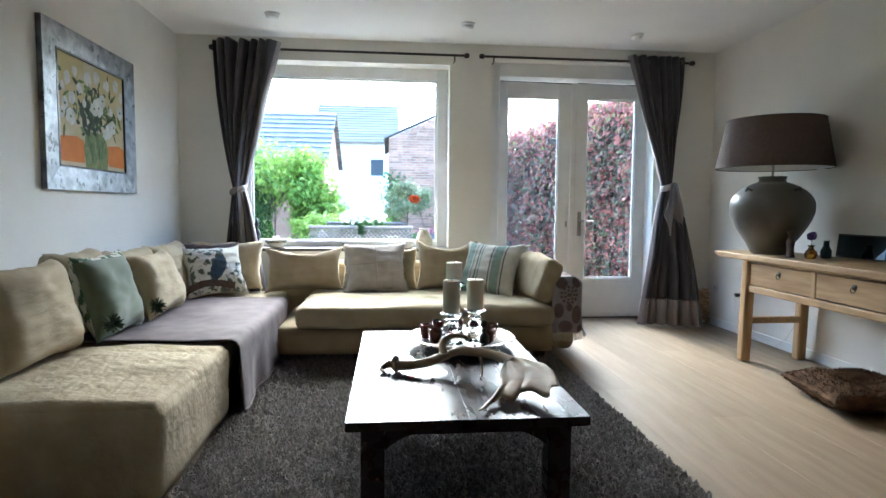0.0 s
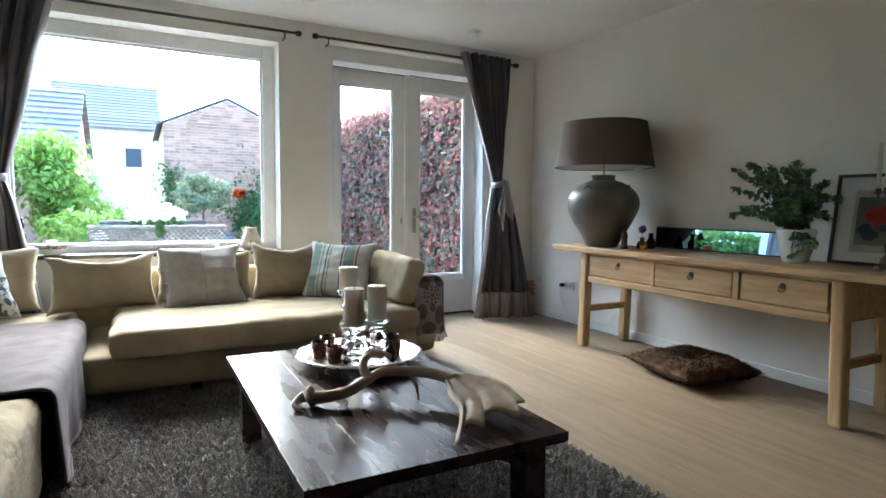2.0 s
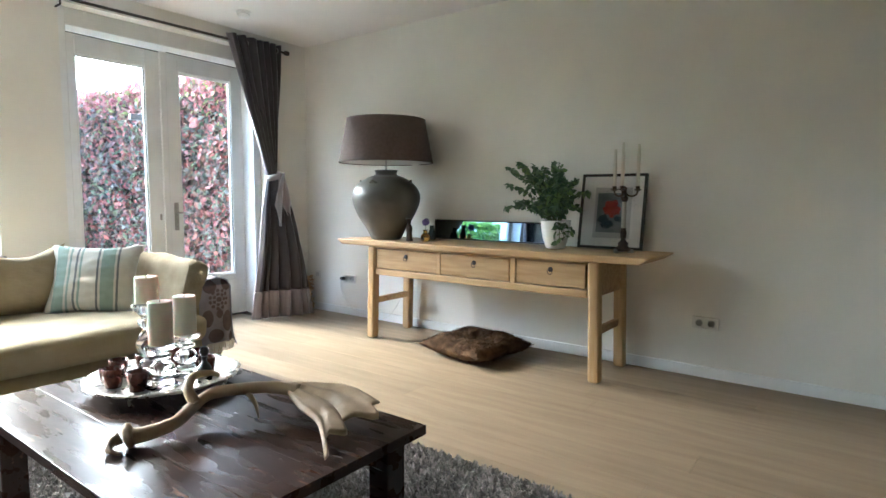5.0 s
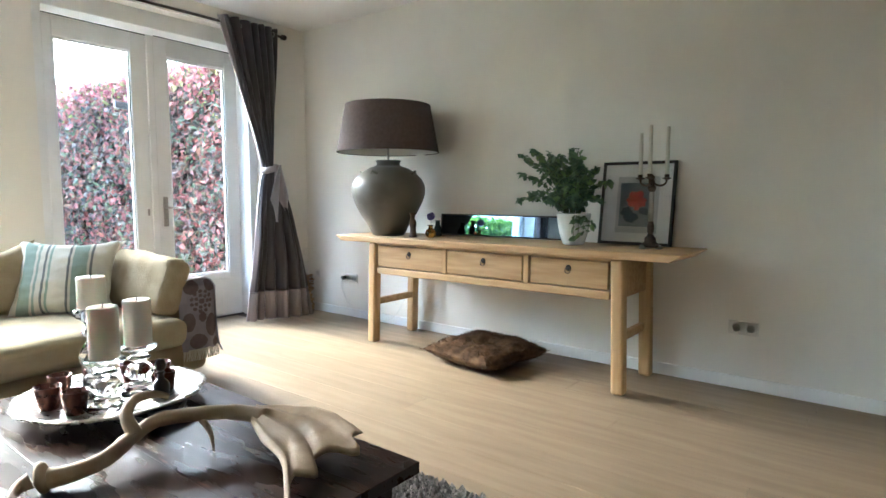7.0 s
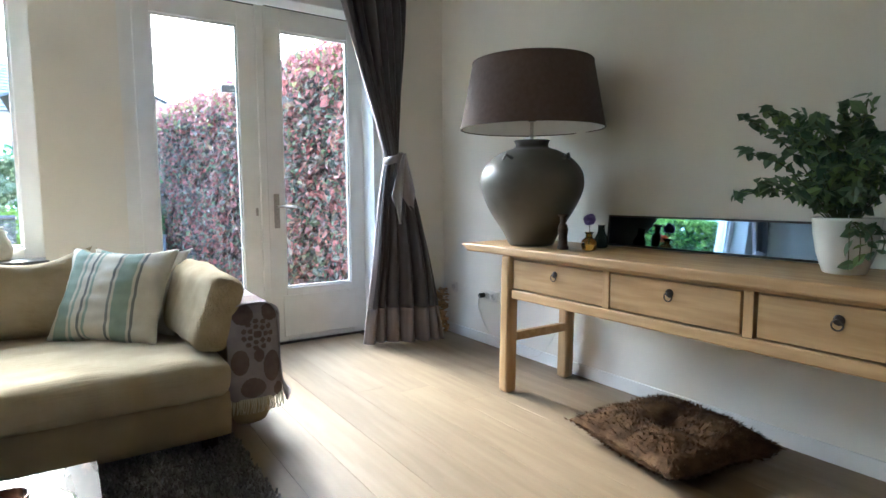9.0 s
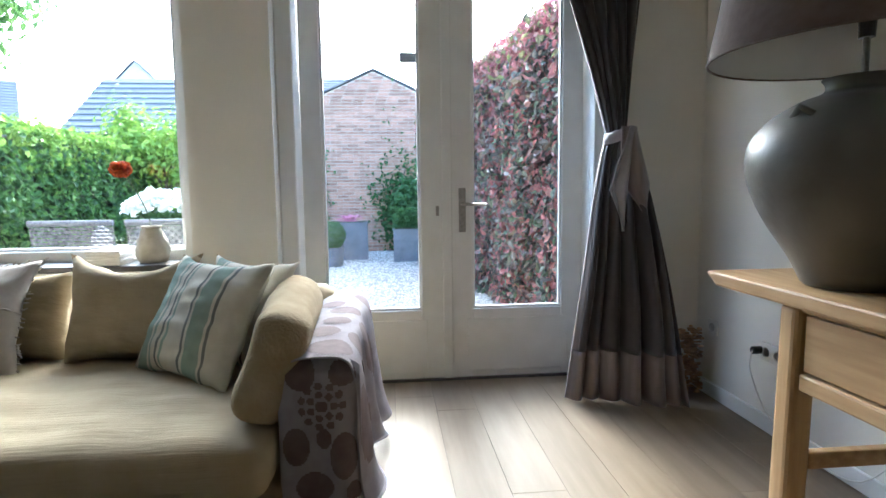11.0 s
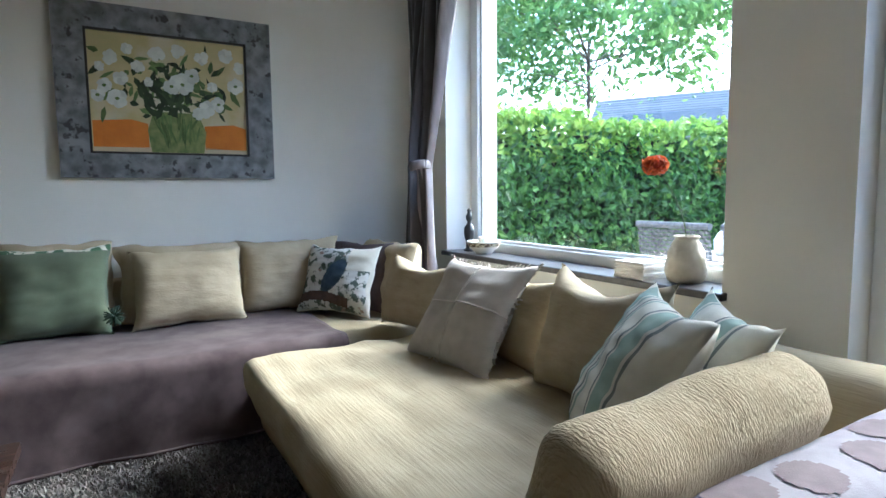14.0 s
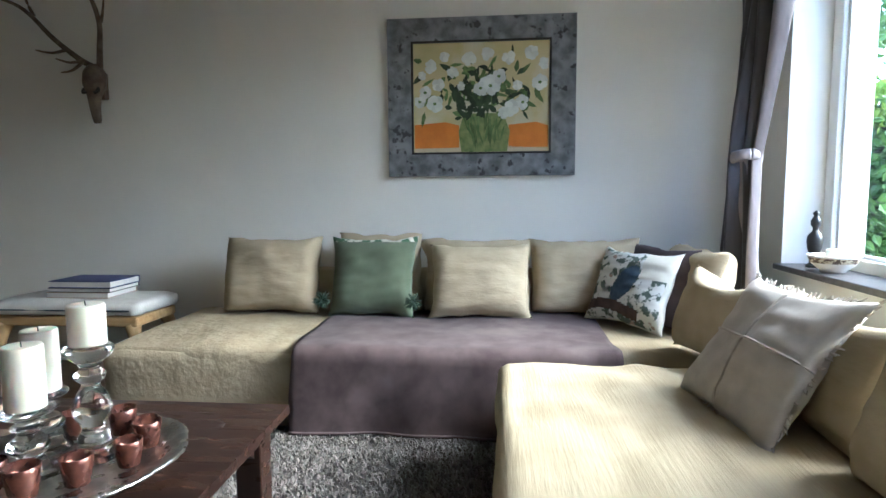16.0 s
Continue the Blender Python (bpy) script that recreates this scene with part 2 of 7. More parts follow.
def soft(x0, x1, y0, y1, z0, z1, r, step=0.05, amp=0.006, seed=0, crease=0.0, crown=0.0, sag=None):
    """Verts and faces of a rounded, slightly uneven upholstered block."""
    lo, hi = np.array((x0, y0, z0)), np.array((x1, y1, z1))
    n = np.maximum(3, np.ceil((hi - lo) / step)).astype(int)
    verts, faces, index = [], [], {}

    def vert(i, j, k):
        if (i, j, k) not in index:
            f = np.array((i, j, k)) / n
            p = lo + (hi - lo) * f
            q = np.clip(p, lo + r, hi - r)
            d = p - q
            ln_ = np.linalg.norm(d)
            if ln_ > 1e-9:
                p = q + d / ln_ * r
            nrm = (p - (lo + hi) / 2) / (hi - lo)
            a = fbm(p, 2.2, seed) * amp * 1.5 + fbm(p, 6, seed + 1) * amp
            if crease:
                a += crease * fbm((p[0] * 3, p[1] * 14, p[2] * 3), 1, seed + 5)
            ax = int(np.argmax(np.abs(nrm)))
            p = p.copy()
            p[ax] += np.sign(nrm[ax]) * a
            if crown and nrm[2] > 0.2:
                u, w = 2 * f[0] - 1, 2 * f[1] - 1
                p[2] += crown * (1 - u * u) * (1 - w * w)
            index[(i, j, k)] = len(verts)
            verts.append(p)
        return index[(i, j, k)]

    a, b, c = n
    for i in range(a):
        for j in range(b):
            faces.append((vert(i, j, 0), vert(i, j + 1, 0), vert(i + 1, j + 1, 0), vert(i + 1, j, 0)))
            faces.append((vert(i, j, c), vert(i + 1, j, c), vert(i + 1, j + 1, c), vert(i, j + 1, c)))
    for i in range(a):
        for k in range(c):
            faces.append((vert(i, 0, k), vert(i + 1, 0, k), vert(i + 1, 0, k + 1), vert(i, 0, k + 1)))
            faces.append((vert(i, b, k), vert(i, b, k + 1), vert(i + 1, b, k + 1), vert(i + 1, b, k)))
    for j in range(b):
        for k in range(c):
            faces.append((vert(0, j, k), vert(0, j, k + 1), vert(0, j + 1, k + 1), vert(0, j + 1, k)))
            faces.append((vert(a, j, k), vert(a, j + 1, k), vert(a, j + 1, k + 1), vert(a, j, k + 1)))
    return verts, faces


def pillow(w, h, d, seed=0, n=26, ear=0.05, wrinkle=0.012, power=2.6, dent=0.0):
    """A filled cushion, w wide (x), h high (z), d thick (y), standing on its lower edge at the origin. Front faces -y."""
    verts, faces = [], []
    for side in (-1, 1):
        for i in range(n + 1):
            for j in range(n + 1):
                u, v = 2 * i / n - 1, 2 * j / n - 1
                t = max(0.0, (1 - abs(u) ** power) * (1 - abs(v) ** power)) ** 0.55
                pull = 1 - 0.07 * (1 - v * v) * abs(u) ** 6 - 0.0
                pull2 = 1 - 0.07 * (1 - u * u) * abs(v) ** 6
                e = 1 + ear * (abs(u) * abs(v)) ** 3
                x, z = u * w / 2 * pull * e, v * h / 2 * pull2 * e
                p = (x, side * d, z)
                k = fbm(p, 5, seed) * wrinkle * 1.6 + fbm((x, side, z * 2.5), 11, seed + 3) * wrinkle * 0.7
                edge = (1 - t) * (fbm((x, 0, z), 12, seed + 9) * wrinkle)
                y = side * (t * (d / 2) + k * t)
                zz = z + edge + h / 2
                if dent:
                    zz -= dent * max(0, v) ** 2 * (1 - u * u) ** 2
                verts.append((x + edge, y, zz))
    m = (n + 1) ** 2
    for i in range(n):
        for j in range(n):
            a = i * (n + 1) + j
            faces.append((a, a + n + 1, a + n + 2, a + 1))
            faces.append((m + a, m + a + 1, m + a + n + 2, m + a + n + 1))
    ring = [i * (n + 1) for i in range(n + 1)] + [n * (n + 1) + j for j in range(1, n + 1)] + [i * (n + 1) + n for i in range(n - 1, -1, -1)] + [j for j in range(n - 1, 0, -1)]
    for k, a in enumerate(ring):
        b = ring[(k + 1) % len(ring)]
        faces.append((b, a, m + a, m + b))
    return verts, faces


def lathe(profile, seg=28, cap=True, bm=None, at=(0, 0, 0), wob=0.0, seed=0):
    """A turned body from (radius, height) pairs."""
    bm = bm or bmesh.new()
    rings = []
    for r, z in profile:
        ring = []
        for s in range(seg):
            a = 2 * math.pi * s / seg
            k = 1 + wob * fbm((math.cos(a), math.sin(a), z * 3), 1.5, seed)
            ring.append(bm.verts.new((at[0] + r * k * math.cos(a), at[1] + r * k * math.sin(a), at[2] + z)))
        rings.append(ring)
    for a, b in zip(rings, rings[1:]):
        for s in range(seg):
            bm.faces.new((a[s], a[(s + 1) % seg], b[(s + 1) % seg], b[s]))
    if cap:
        bm.faces.new(rings[0][::-1])
        bm.faces.new(rings[-1])
    return bm


def tube(points, radii, seg=8, bm=None, flat=1.0):
    """A round limb along points, with a radius each."""
    bm = bm or bmesh.new()
    pts = [Vector(p) for p in points]
    rings = []
    for i, p in enumerate(pts):
        d = (pts[min(i + 1, len(pts) - 1)] - pts[max(i - 1, 0)]).normalized()
        up = Vector((0, 0, 1)) if abs(d.z) < 0.9 else Vector((1, 0, 0))
        s = d.cross(up).normalized()
        u = s.cross(d)
        r = radii[i] if hasattr(radii, "__len__") else radii
        rings.append([bm.verts.new(p + (s * math.cos(2 * math.pi * k / seg) + u * flat * math.sin(2 * math.pi * k / seg)) * r) for k in range(seg)])
    for a, b in zip(rings, rings[1:]):
        for k in range(seg):
            bm.faces.new((a[k], a[(k + 1) % seg], b[(k + 1) % seg], b[k]))
    bm.faces.new(rings[0][::-1])
    bm.faces.new(rings[-1])
    return bm


def moved(verts, m):
    return [m @ Vector(v) for v in verts]


def smooth_path(points, n=6):
    """Points along a smooth curve through the given ones."""
    out, p = [], [Vector(q) for q in points]
    for i in range(len(p) - 1):
        a, b, c, d = p[max(i - 1, 0)], p[i], p[i + 1], p[min(i + 2, len(p) - 1)]
        for k in range(n):
            t = k / n
            out.append(0.5 * ((2 * b) + (c - a) * t + (2 * a - 5 * b + 4 * c - d) * t * t + (3 * b - a - 3 * c + d) * t ** 3))
    out.append(p[-1])
    return out


# ---- the room ----
X0, X1, YB, YW, H = -1.50, 3.65, -3.2, 5.96, 2.69
WIN = (-0.98, 0.995, 0.72, 2.49)
DOOR = (1.41, 3.17, 0.0, 2.56)
YO = 6.36


def wall(name, bm, label):
    return tagged(part(name, bm, WALL), label, "wall", kind="structure")


wall("wall_left", box(X0 - 0.2, X0, YB - 0.2, YO, 0, H), "cream painted plaster wall behind the sofa")
wall("wall_right", box(X1, X1 + 0.2, YB - 0.2, YO, 0, H), "cream painted plaster wall behind the console table")
wall("wall_back", box(X0, X1, YB - 0.2, YB, 0, H), "plain cream wall closing the room")
bm = box(X0, WIN[0], YW, YO, 0, H)
box(WIN[0], WIN[1], YW, YO, 0, WIN[2], bm=bm)
box(WIN[0], WIN[1], YW, YO, WIN[3], H, bm=bm)
box(WIN[1], DOOR[0], YW, YO, 0, H, bm=bm)
box(DOOR[0], DOOR[1], YW, YO, DOOR[3], H, bm=bm)
box(DOOR[1], X1, YW, YO, 0, H, bm=bm)
wall("wall_window", bm, "cream plaster wall with a picture window and garden doors")
tagged(part("ceiling", box(X0 - 0.2, X1 + 0.2, YB - 0.2, YO, H, H + 0.2), CEIL), "white painted plaster ceiling", "ceiling", kind="structure")
floor = tagged(part("floor", box(X0 - 0.2, X1 + 0.2, YB - 0.2, YO, -0.2, -0.004), GAP), "light oiled oak plank floor", "floor", kind="structure")

bm = box(X1 - 0.014, X1, YB, YW, 0, 0.075, 0.003)
tagged(part("baseboard", bm, WHITE), "low white painted wooden baseboard", "baseboard", kind="structure")
bm = box(X0, X0 + 0.014, YB, YW, 0, 0.075, 0.003)
tagged(part("baseboard", bm, WHITE), "low white painted wooden baseboard", "baseboard", kind="structure")
bm = box(DOOR[1], X1 - 0.014, YW - 0.014, YW, 0, 0.075, 0.003)
tagged(part("baseboard", bm, WHITE), "low white painted wooden baseboard", "baseboard", kind="structure")
tagged(part("threshold", box(DOOR[0], DOOR[1], 6.225, YO - 0.02, -0.004, 0.012, 0.003), STONE_SILL), "dark stone threshold under the garden doors", "threshold", kind="structure")

# window
win = thing("window_1", "large white framed picture window with one pane", "window", kind="structure")
fy0, fy1 = 6.15, 6.27
gx0, gx1, gz0, gz1 = -0.90, 0.895, 0.805, 2.38
part("window_frame", box(WIN[0], gx0, fy0, fy1, WIN[2], WIN[3], 0.006), WHITE, win)
part("window_frame", box(gx1, WIN[1], fy0, fy1, WIN[2], WIN[3], 0.006), WHITE, win)
part("window_frame", box(gx0, gx1, fy0, fy1, gz1, WIN[3], 0.006), WHITE, win)
part("window_frame", box(gx0, gx1, fy0, fy1, WIN[2], gz0, 0.006), WHITE, win)
# glazing beads
for b in ((gx0, gx0 + 0.018, gz0, gz1), (gx1 - 0.018, gx1, gz0, gz1), (gx0 + 0.018, gx1 - 0.018, gz0, gz0 + 0.018), (gx0 + 0.018, gx1 - 0.018, gz1 - 0.018, gz1)):
    part("glazing_bead", box(b[0], b[1], fy0 + 0.025, fy0 + 0.05, b[2], b[3], 0.003), WHITE, win)
pane = part("pane", box(gx0 - 0.01, gx1 + 0.01, 6.205, 6.211, gz0 - 0.01, gz1 + 0.01), PANE, win)
pane.visible_shadow = False
part("window_sill", box(WIN[0] - 0.02, WIN[1] + 0.02, 5.925, fy0, WIN[2], WIN[2] + 0.03, 0.006), STONE_SILL, win, "dark slate sill")

# garden doors
doors = thing("door_1", "pair of white glazed wooden garden doors, closed", "door", kind="structure")
dy0, dy1 = 6.24, 6.30
for x0, x1 in ((DOOR[0], 1.50), (3.09, DOOR[1])):
    part("door_frame", box(x0, x1, dy0 - 0.17, dy1 + 0.02, 0.0, DOOR[3], 0.008), WHITE, doors)
part("door_frame", box(1.50, 3.09, dy0 - 0.16, dy1 + 0.02, 2.43, DOOR[3], 0.006), WHITE, doors)


def door_leaf(x0, x1, gx0, gx1, handle):
    leaf = part("door_leaf", box(x0, gx0, dy0, dy1, 0.012, 2.42, 0.005), WHITE, doors)
    part("stile", box(gx1, x1, dy0, dy1, 0.012, 2.42, 0.005), WHITE, leaf)
    part("top_rail", box(gx0, gx1, dy0, dy1, 2.265, 2.42, 0.005), WHITE, leaf)
    part("bottom_rail", box(gx0, gx1, dy0, dy1, 0.012, 0.415, 0.005), WHITE, leaf)
    part("kick_board", box(gx0 - 0.03, gx1 + 0.03, dy0 - 0.010, dy0 + 0.002, 0.05, 0.36, 0.004), WHITE, leaf)
    for b in ((gx0, gx0 + 0.014, 0.415, 2.265), (gx1 - 0.014, gx1, 0.415, 2.265), (gx0 + 0.014, gx1 - 0.014, 0.415, 0.43), (gx0 + 0.014, gx1 - 0.014, 2.25, 2.265)):
        part("glazing_bead", box(b[0], b[1], dy0 + 0.012, dy0 + 0.034, b[2], b[3], 0.003), WHITE, leaf)
    p = part("pane", box(gx0 - 0.008, gx1 + 0.008, 6.268, 6.274, 0.407, 2.273), PANE, leaf)
    p.visible_shadow = False
    if handle:
        hx = x0 + 0.085
        plate = part("handle_plate", box(hx - 0.02, hx + 0.02, dy0 - 0.010, dy0, 0.86, 1.11, 0.004), STEEL, leaf, "brushed steel plate")
        bm = tube([(hx, dy0 - 0.01, 1.02), (hx, dy0 - 0.055, 1.02), (hx + 0.02, dy0 - 0.065, 1.02), (hx + 0.13, dy0 - 0.062, 1.015)], 0.009)
        part("door_handle", bm, STEEL, leaf, "steel lever")
    else:
        hx = x1 - 0.05
        part("latch", box(hx - 0.009, hx + 0.009, dy0 - 0.008, dy0, 0.955, 1.01, 0.003), STEEL, leaf)
    # slim spring rod near the leaf's top
    part("net_curtain_rod", tube([(x0 + 0.03, dy0 - 0.02, 2.415), (x1 - 0.03, dy0 - 0.02, 2.405)], 0.004, 6), IRON, leaf)
    return leaf


door_leaf(1.505, 2.295, 1.615, 2.15, False)
door_leaf(2.301, 3.085, 2.445, 2.965, True)
part("astragal", box(2.272, 2.327, dy0 - 0.022, dy0 - 0.001, 0.015, 2.41, 0.005), WHITE, doors)

# ---- rug ----
RX0, RX1, RY0, RY1 = -0.43, 1.68, 1.70, 4.78
rug = thing("rug", "thick dark grey shaggy wool rug under the coffee table", "rug")
part("backing", box(RX0 + 0.01, RX1 - 0.01, RY0 + 0.01, RY1 - 0.01, 0.0, 0.012, 0.003), RUGB, rug)
rng = np.random.default_rng(4)
nt_ = 52000
tx = rng.uniform(RX0, RX1, nt_)
ty = rng.uniform(RY0, RY1, nt_)
th = rng.uniform(0.020, 0.034, nt_)
ta = rng.uniform(0, 2 * np.pi, nt_)
lean = rng.uniform(0.004, 0.016, nt_)
la = rng.uniform(0, 2 * np.pi, nt_)
w_ = rng.uniform(0.005, 0.009, nt_)
verts = np.zeros((nt_, 6, 3))
for k in range(3):
    a = ta + 2 * np.pi * k / 3
    verts[:, k] = np.stack([tx + w_ * np.cos(a), ty + w_ * np.sin(a), 0 * tx + 0.008], -1)
    verts[:, 3 + k] = np.stack([tx + lean * np.cos(la) + 0.55 * w_ * np.cos(a), ty + lean * np.sin(la) + 0.55 * w_ * np.sin(a), th], -1)
base = (np.arange(nt_) * 6)[:, None]
quads = np.concatenate([base + np.array([[0, 1, 4, 3]]), base + np.array([[1, 2, 5, 4]]), base + np.array([[2, 0, 3, 5]])])
tops = base + np.array([[3, 4, 5]])
pile = link("wool_tuft", verts.reshape(-1, 3), [*quads.tolist(), *tops.tolist()], RUG, rug)
tagged(pile, "dark grey wool tufts", kind="stuff")

# ---- corner sofa ----
sofa = thing("corner_sofa", "large sand coloured fabric corner sofa on low wooden feet", "sofa")


def sofa_part(name, dims, r, material, label="", **kw):
    v, f = soft(*dims, r, **kw)
    return link(name, v, f, material, sofa, label, smooth=True)


# run under the window
sofa_part("base", (-0.40, 1.66, 4.60, 5.72, 0.06, 0.27), 0.03, SOFA_DK, step=0.09, amp=0.004, seed=1)
sofa_part("seat_cushion", (-0.24, 1.64, 4.50, 5.62, 0.265, 0.425), 0.055, SOFA, step=0.026, amp=0.010, seed=2, crease=0.009, crown=0.02)
sofa_part("backrest", (-0.60, 1.72, 5.58, 5.80, 0.10, 0.66), 0.06, SOFA, step=0.06, amp=0.008, seed=3)
sofa_part("arm", (1.67, 1.84, 4.65, 5.72, 0.06, 0.595), 0.06, SOFA, step=0.05, amp=0.005, seed=4)
# run along the wall
sofa_part("base", (-1.46, -0.50, 2.66, 5.72, 0.06, 0.24), 0.03, SOFA_DK, step=0.10, amp=0.004, seed=5)
sofa_part("seat_cushion", (-1.42, -0.44, 2.62, 3.58, 0.235, 0.405), 0.045, CRINKLE, step=0.028, amp=0.008, seed=6, crease=0.006, crown=0.015)
sofa_part("seat_cushion", (-1.42, -0.46, 3.59, 5.62, 0.235, 0.40), 0.05, SOFA, step=0.06, amp=0.006, seed=7, crown=0.01)
sofa_part("end_skirt", (-1.45, -0.432, 2.605, 3.57, 0.025, 0.385), 0.03, CRINKLE, "textured sand cover hanging to the floor", step=0.05, amp=0.006, seed=8)
sofa_part("backrest", (-1.49, -1.33, 3.2, 5.80, 0.10, 0.66), 0.05, SOFA, step=0.07, amp=0.008, seed=9)
for x, y in ((-0.56, 2.70), (-1.38, 2.70), (-0.56, 3.50), (1.56, 4.66), (1.56, 5.66), (0.2, 4.66), (-1.38, 5.60)):
    part("foot", box(x - 0.035, x + 0.035, y - 0.035, y + 0.035, 0.0, 0.075, 0.006), TABLE, sofa, "dark wooden foot")

# plush throw over the wall run
throw = thing("plush_throw", "mauve plush throw draped over the sofa seat", "throw")
nu, nv = 60, 46
y_a, y_b = 3.56, 5.04
verts = []
for i in range(nu + 1):
    for j in range(nv + 1):
        y = y_a + (y_b - y_a) * i / nu
        s = j / nv * 1.42
        # from the back over the seat's edge and down
        flat_len, r = 0.94, 0.06
        if s < flat_len:
            x, z = -1.38 + s, 0.425
        elif s < flat_len + r * 1.57:
            a = (s - flat_len) / r
            x, z = -1.38 + flat_len + r * math.sin(a), 0.425 - r * (1 - math.cos(a))
        else:
            x, z = -1.38 + flat_len + r, 0.425 - r - (s - flat_len - r * 1.57)
        fold = fbm((0, y * 2.2, 0), 1.6, 3)
        drop = max(0.0, 0.36 - z)
        x += 0.05 * drop / 0.36 * fold + 0.02 * drop
        z += 0.006 * fbm((x, y, z), 5, 2) + 0.010 * fbm((x, y, 0), 2.2, 6)
        z = max(z, 0.035)
        y += 0.012 * fbm((x, z, 0), 4, 8) * (1 if 0 < i < nu else 2)
        verts.append((x, y, z))
faces = [(i * (nv + 1) + j, (i + 1) * (nv + 1) + j, (i + 1) * (nv + 1) + j + 1, i * (nv + 1) + j + 1) for i in range(nu) for j in range(nv)]
cloth = link("plush_cloth", verts, faces, PLUSH, throw, smooth=True)
sol = cloth.modifiers.new("thickness", "SOLIDIFY")
sol.thickness, sol.offset = 0.010, 1.0
part("hem", tube([verts[i * (nv + 1) + nv] for i in range(nu + 1)], 0.007, 6), PLUSH, throw, "stitched plush hem", smooth=True)

# cushions on the sofa


def cushion(name, label, w, h, d, at, yaw, tilt, material, seed, group="", **kw):
    """A cushion that stands at a place, turned by yaw (0: faces -y) and leaning back by tilt."""
    v, f = pillow(w, h, d, seed, **kw)
    ob = link(name, v, f, material, smooth=True)
    ob.matrix_world = pose(*at, 0, 0, yaw) @ pose(0, 0, 0, -tilt, 0, 0)
    return tagged(ob, label, "cushion", group)


def patch(ob, name, material, mask, label="", n=26, proud=0.0012, back=False):
    """A piece of cloth on a cushion's front, where mask(u, v) holds, as a part of it."""
    src = ob.data.vertices
    base = (n + 1) ** 2 if back else 0
    idx, vs, fs = {}, [], []

    def take(i, j):
        if (i, j) not in idx:
            idx[i, j] = len(vs)
            c = src[base + i * (n + 1) + j].co
            vs.append((c.x, c.y + (proud if back else -proud), c.z))
        return idx[i, j]

    for i in range(n):
        for j in range(n):
            if mask((i + 0.5) / n, (j + 0.5) / n):
                fs.append((take(i, j), take(i + 1, j), take(i + 1, j + 1), take(i, j + 1)))
    return link(name, vs, fs, material, ob, label, smooth=True)


SAND = "sand coloured fabric back cushion on the sofa"
G = "sand back cushions"
BOXY = dict(power=5.0, ear=0.0, wrinkle=0.016)
# against the window run
cushion("back_cushion", SAND, 0.62, 0.37, 0.20, (-0.29, 5.38, 0.425), 9, 16, CUSH, 11, G, dent=0.055, power=4.5, ear=0.06)
cushion("back_cushion", SAND, 0.66, 0.37, 0.20, (0.34, 5.44, 0.425), -3, 14, CUSH, 12, G, dent=0.03, **BOXY)
cushion("back_cushion", SAND, 0.50, 0.42, 0.20, (0.92, 5.37, 0.425), -4, 15, CUSH, 13, G, dent=0.05, ear=0.10, power=4)
RIBS = mat("ribbed_sand_weave", (0.46, 0.385, 0.26), (0.36, 0.295, 0.19), rough=0.95, scale=9, bump=0.9, bscale=24, bstretch=(11, 3, 3), bdist=0.009, spec=0.1)
v, f = soft(-0.36, 0.36, -0.085, 0.085, 0, 0.345, 0.07, step=0.022, amp=0.011, seed=14, crown=0.012)
ribbed = tagged(link("ribbed_cushion", v, f, RIBS, smooth=True), "sand ribbed woven cushion leaning on the sofa arm", "cushion", G)
ribbed.matrix_world = pose(1.545, 4.96, 0.428, 0, 0, -86) @ pose(0, 0, 0, -19, 0, 0)
cushion("back_cushion", SAND, 0.62, 0.43, 0.20, (-0.98, 5.48, 0.41), 4, 12, CUSH, 15, G, **BOXY)
# against the wall run
cushion("back_cushion", SAND, 0.64, 0.45, 0.22, (-1.24, 5.01, 0.41), 90, 10, CUSH, 16, G, **BOXY)
cushion("back_cushion", SAND, 0.66, 0.45, 0.22, (-1.25, 4.39, 0.41), 90, 10, CUSH, 17, G, **BOXY)
cushion("back_cushion", SAND, 0.52, 0.48, 0.20, (-1.27, 3.80, 0.41), 90, 9, CUSH, 18, G, **BOXY)
cushion("back_cushion", "sand coloured back cushion with a stitched fold", 0.60, 0.46, 0.24, (-1.16, 3.16, 0.415), 88, 13, CUSH, 19, G, **BOXY)
cushion("back_cushion", "sand coloured loose cushion propped before the others", 0.57, 0.42, 0.20, (-1.06, 4.41, 0.425), 90, 18, CUSH, 20, G, power=4, ear=0.02)

# sage cushion with patterned top and tassels
gc = cushion("green_cushion", "sage green velvet cushion with corner tassels", 0.50, 0.46, 0.18, (-1.08, 3.79, 0.425), 88, 16, GREEN, 21, power=3.4, ear=0.02)
LEAFY = mat("leaf_print_cotton", (0.62, 0.60, 0.50), (0.07, 0.13, 0.07), rough=0.95, scale=28, stretch=(1, 1, 0.6), lo=0.48, hi=0.54)
patch(gc, "top_band", LEAFY, lambda u, v: v > 0.93, "leaf printed band", back=False)
patch(gc, "back_panel", LEAFY, lambda u, v: True, "leaf printed back", back=True)
for sx_ in (-1, 1):
    bm = bmesh.new()
    tr = random.Random(8 + sx_)
    for k in range(90):
        a, e = tr.uniform(0, 6.28), tr.uniform(-1.2, 1.2)
        d = Vector((math.cos(a) * math.cos(e), math.sin(a) * math.cos(e), math.sin(e)))
        tube([Vector((0, 0, 0)), d * 0.020, d * tr.uniform(0.042, 0.058)], [0.004, 0.004, 0.002], 4, bm=bm)
    bmesh.ops.translate(bm, verts=bm.verts, vec=(sx_ * 0.26, -0.11, 0.075))
    part("tassel", bm, GREEN_DK, gc, "dark green yarn tassel")

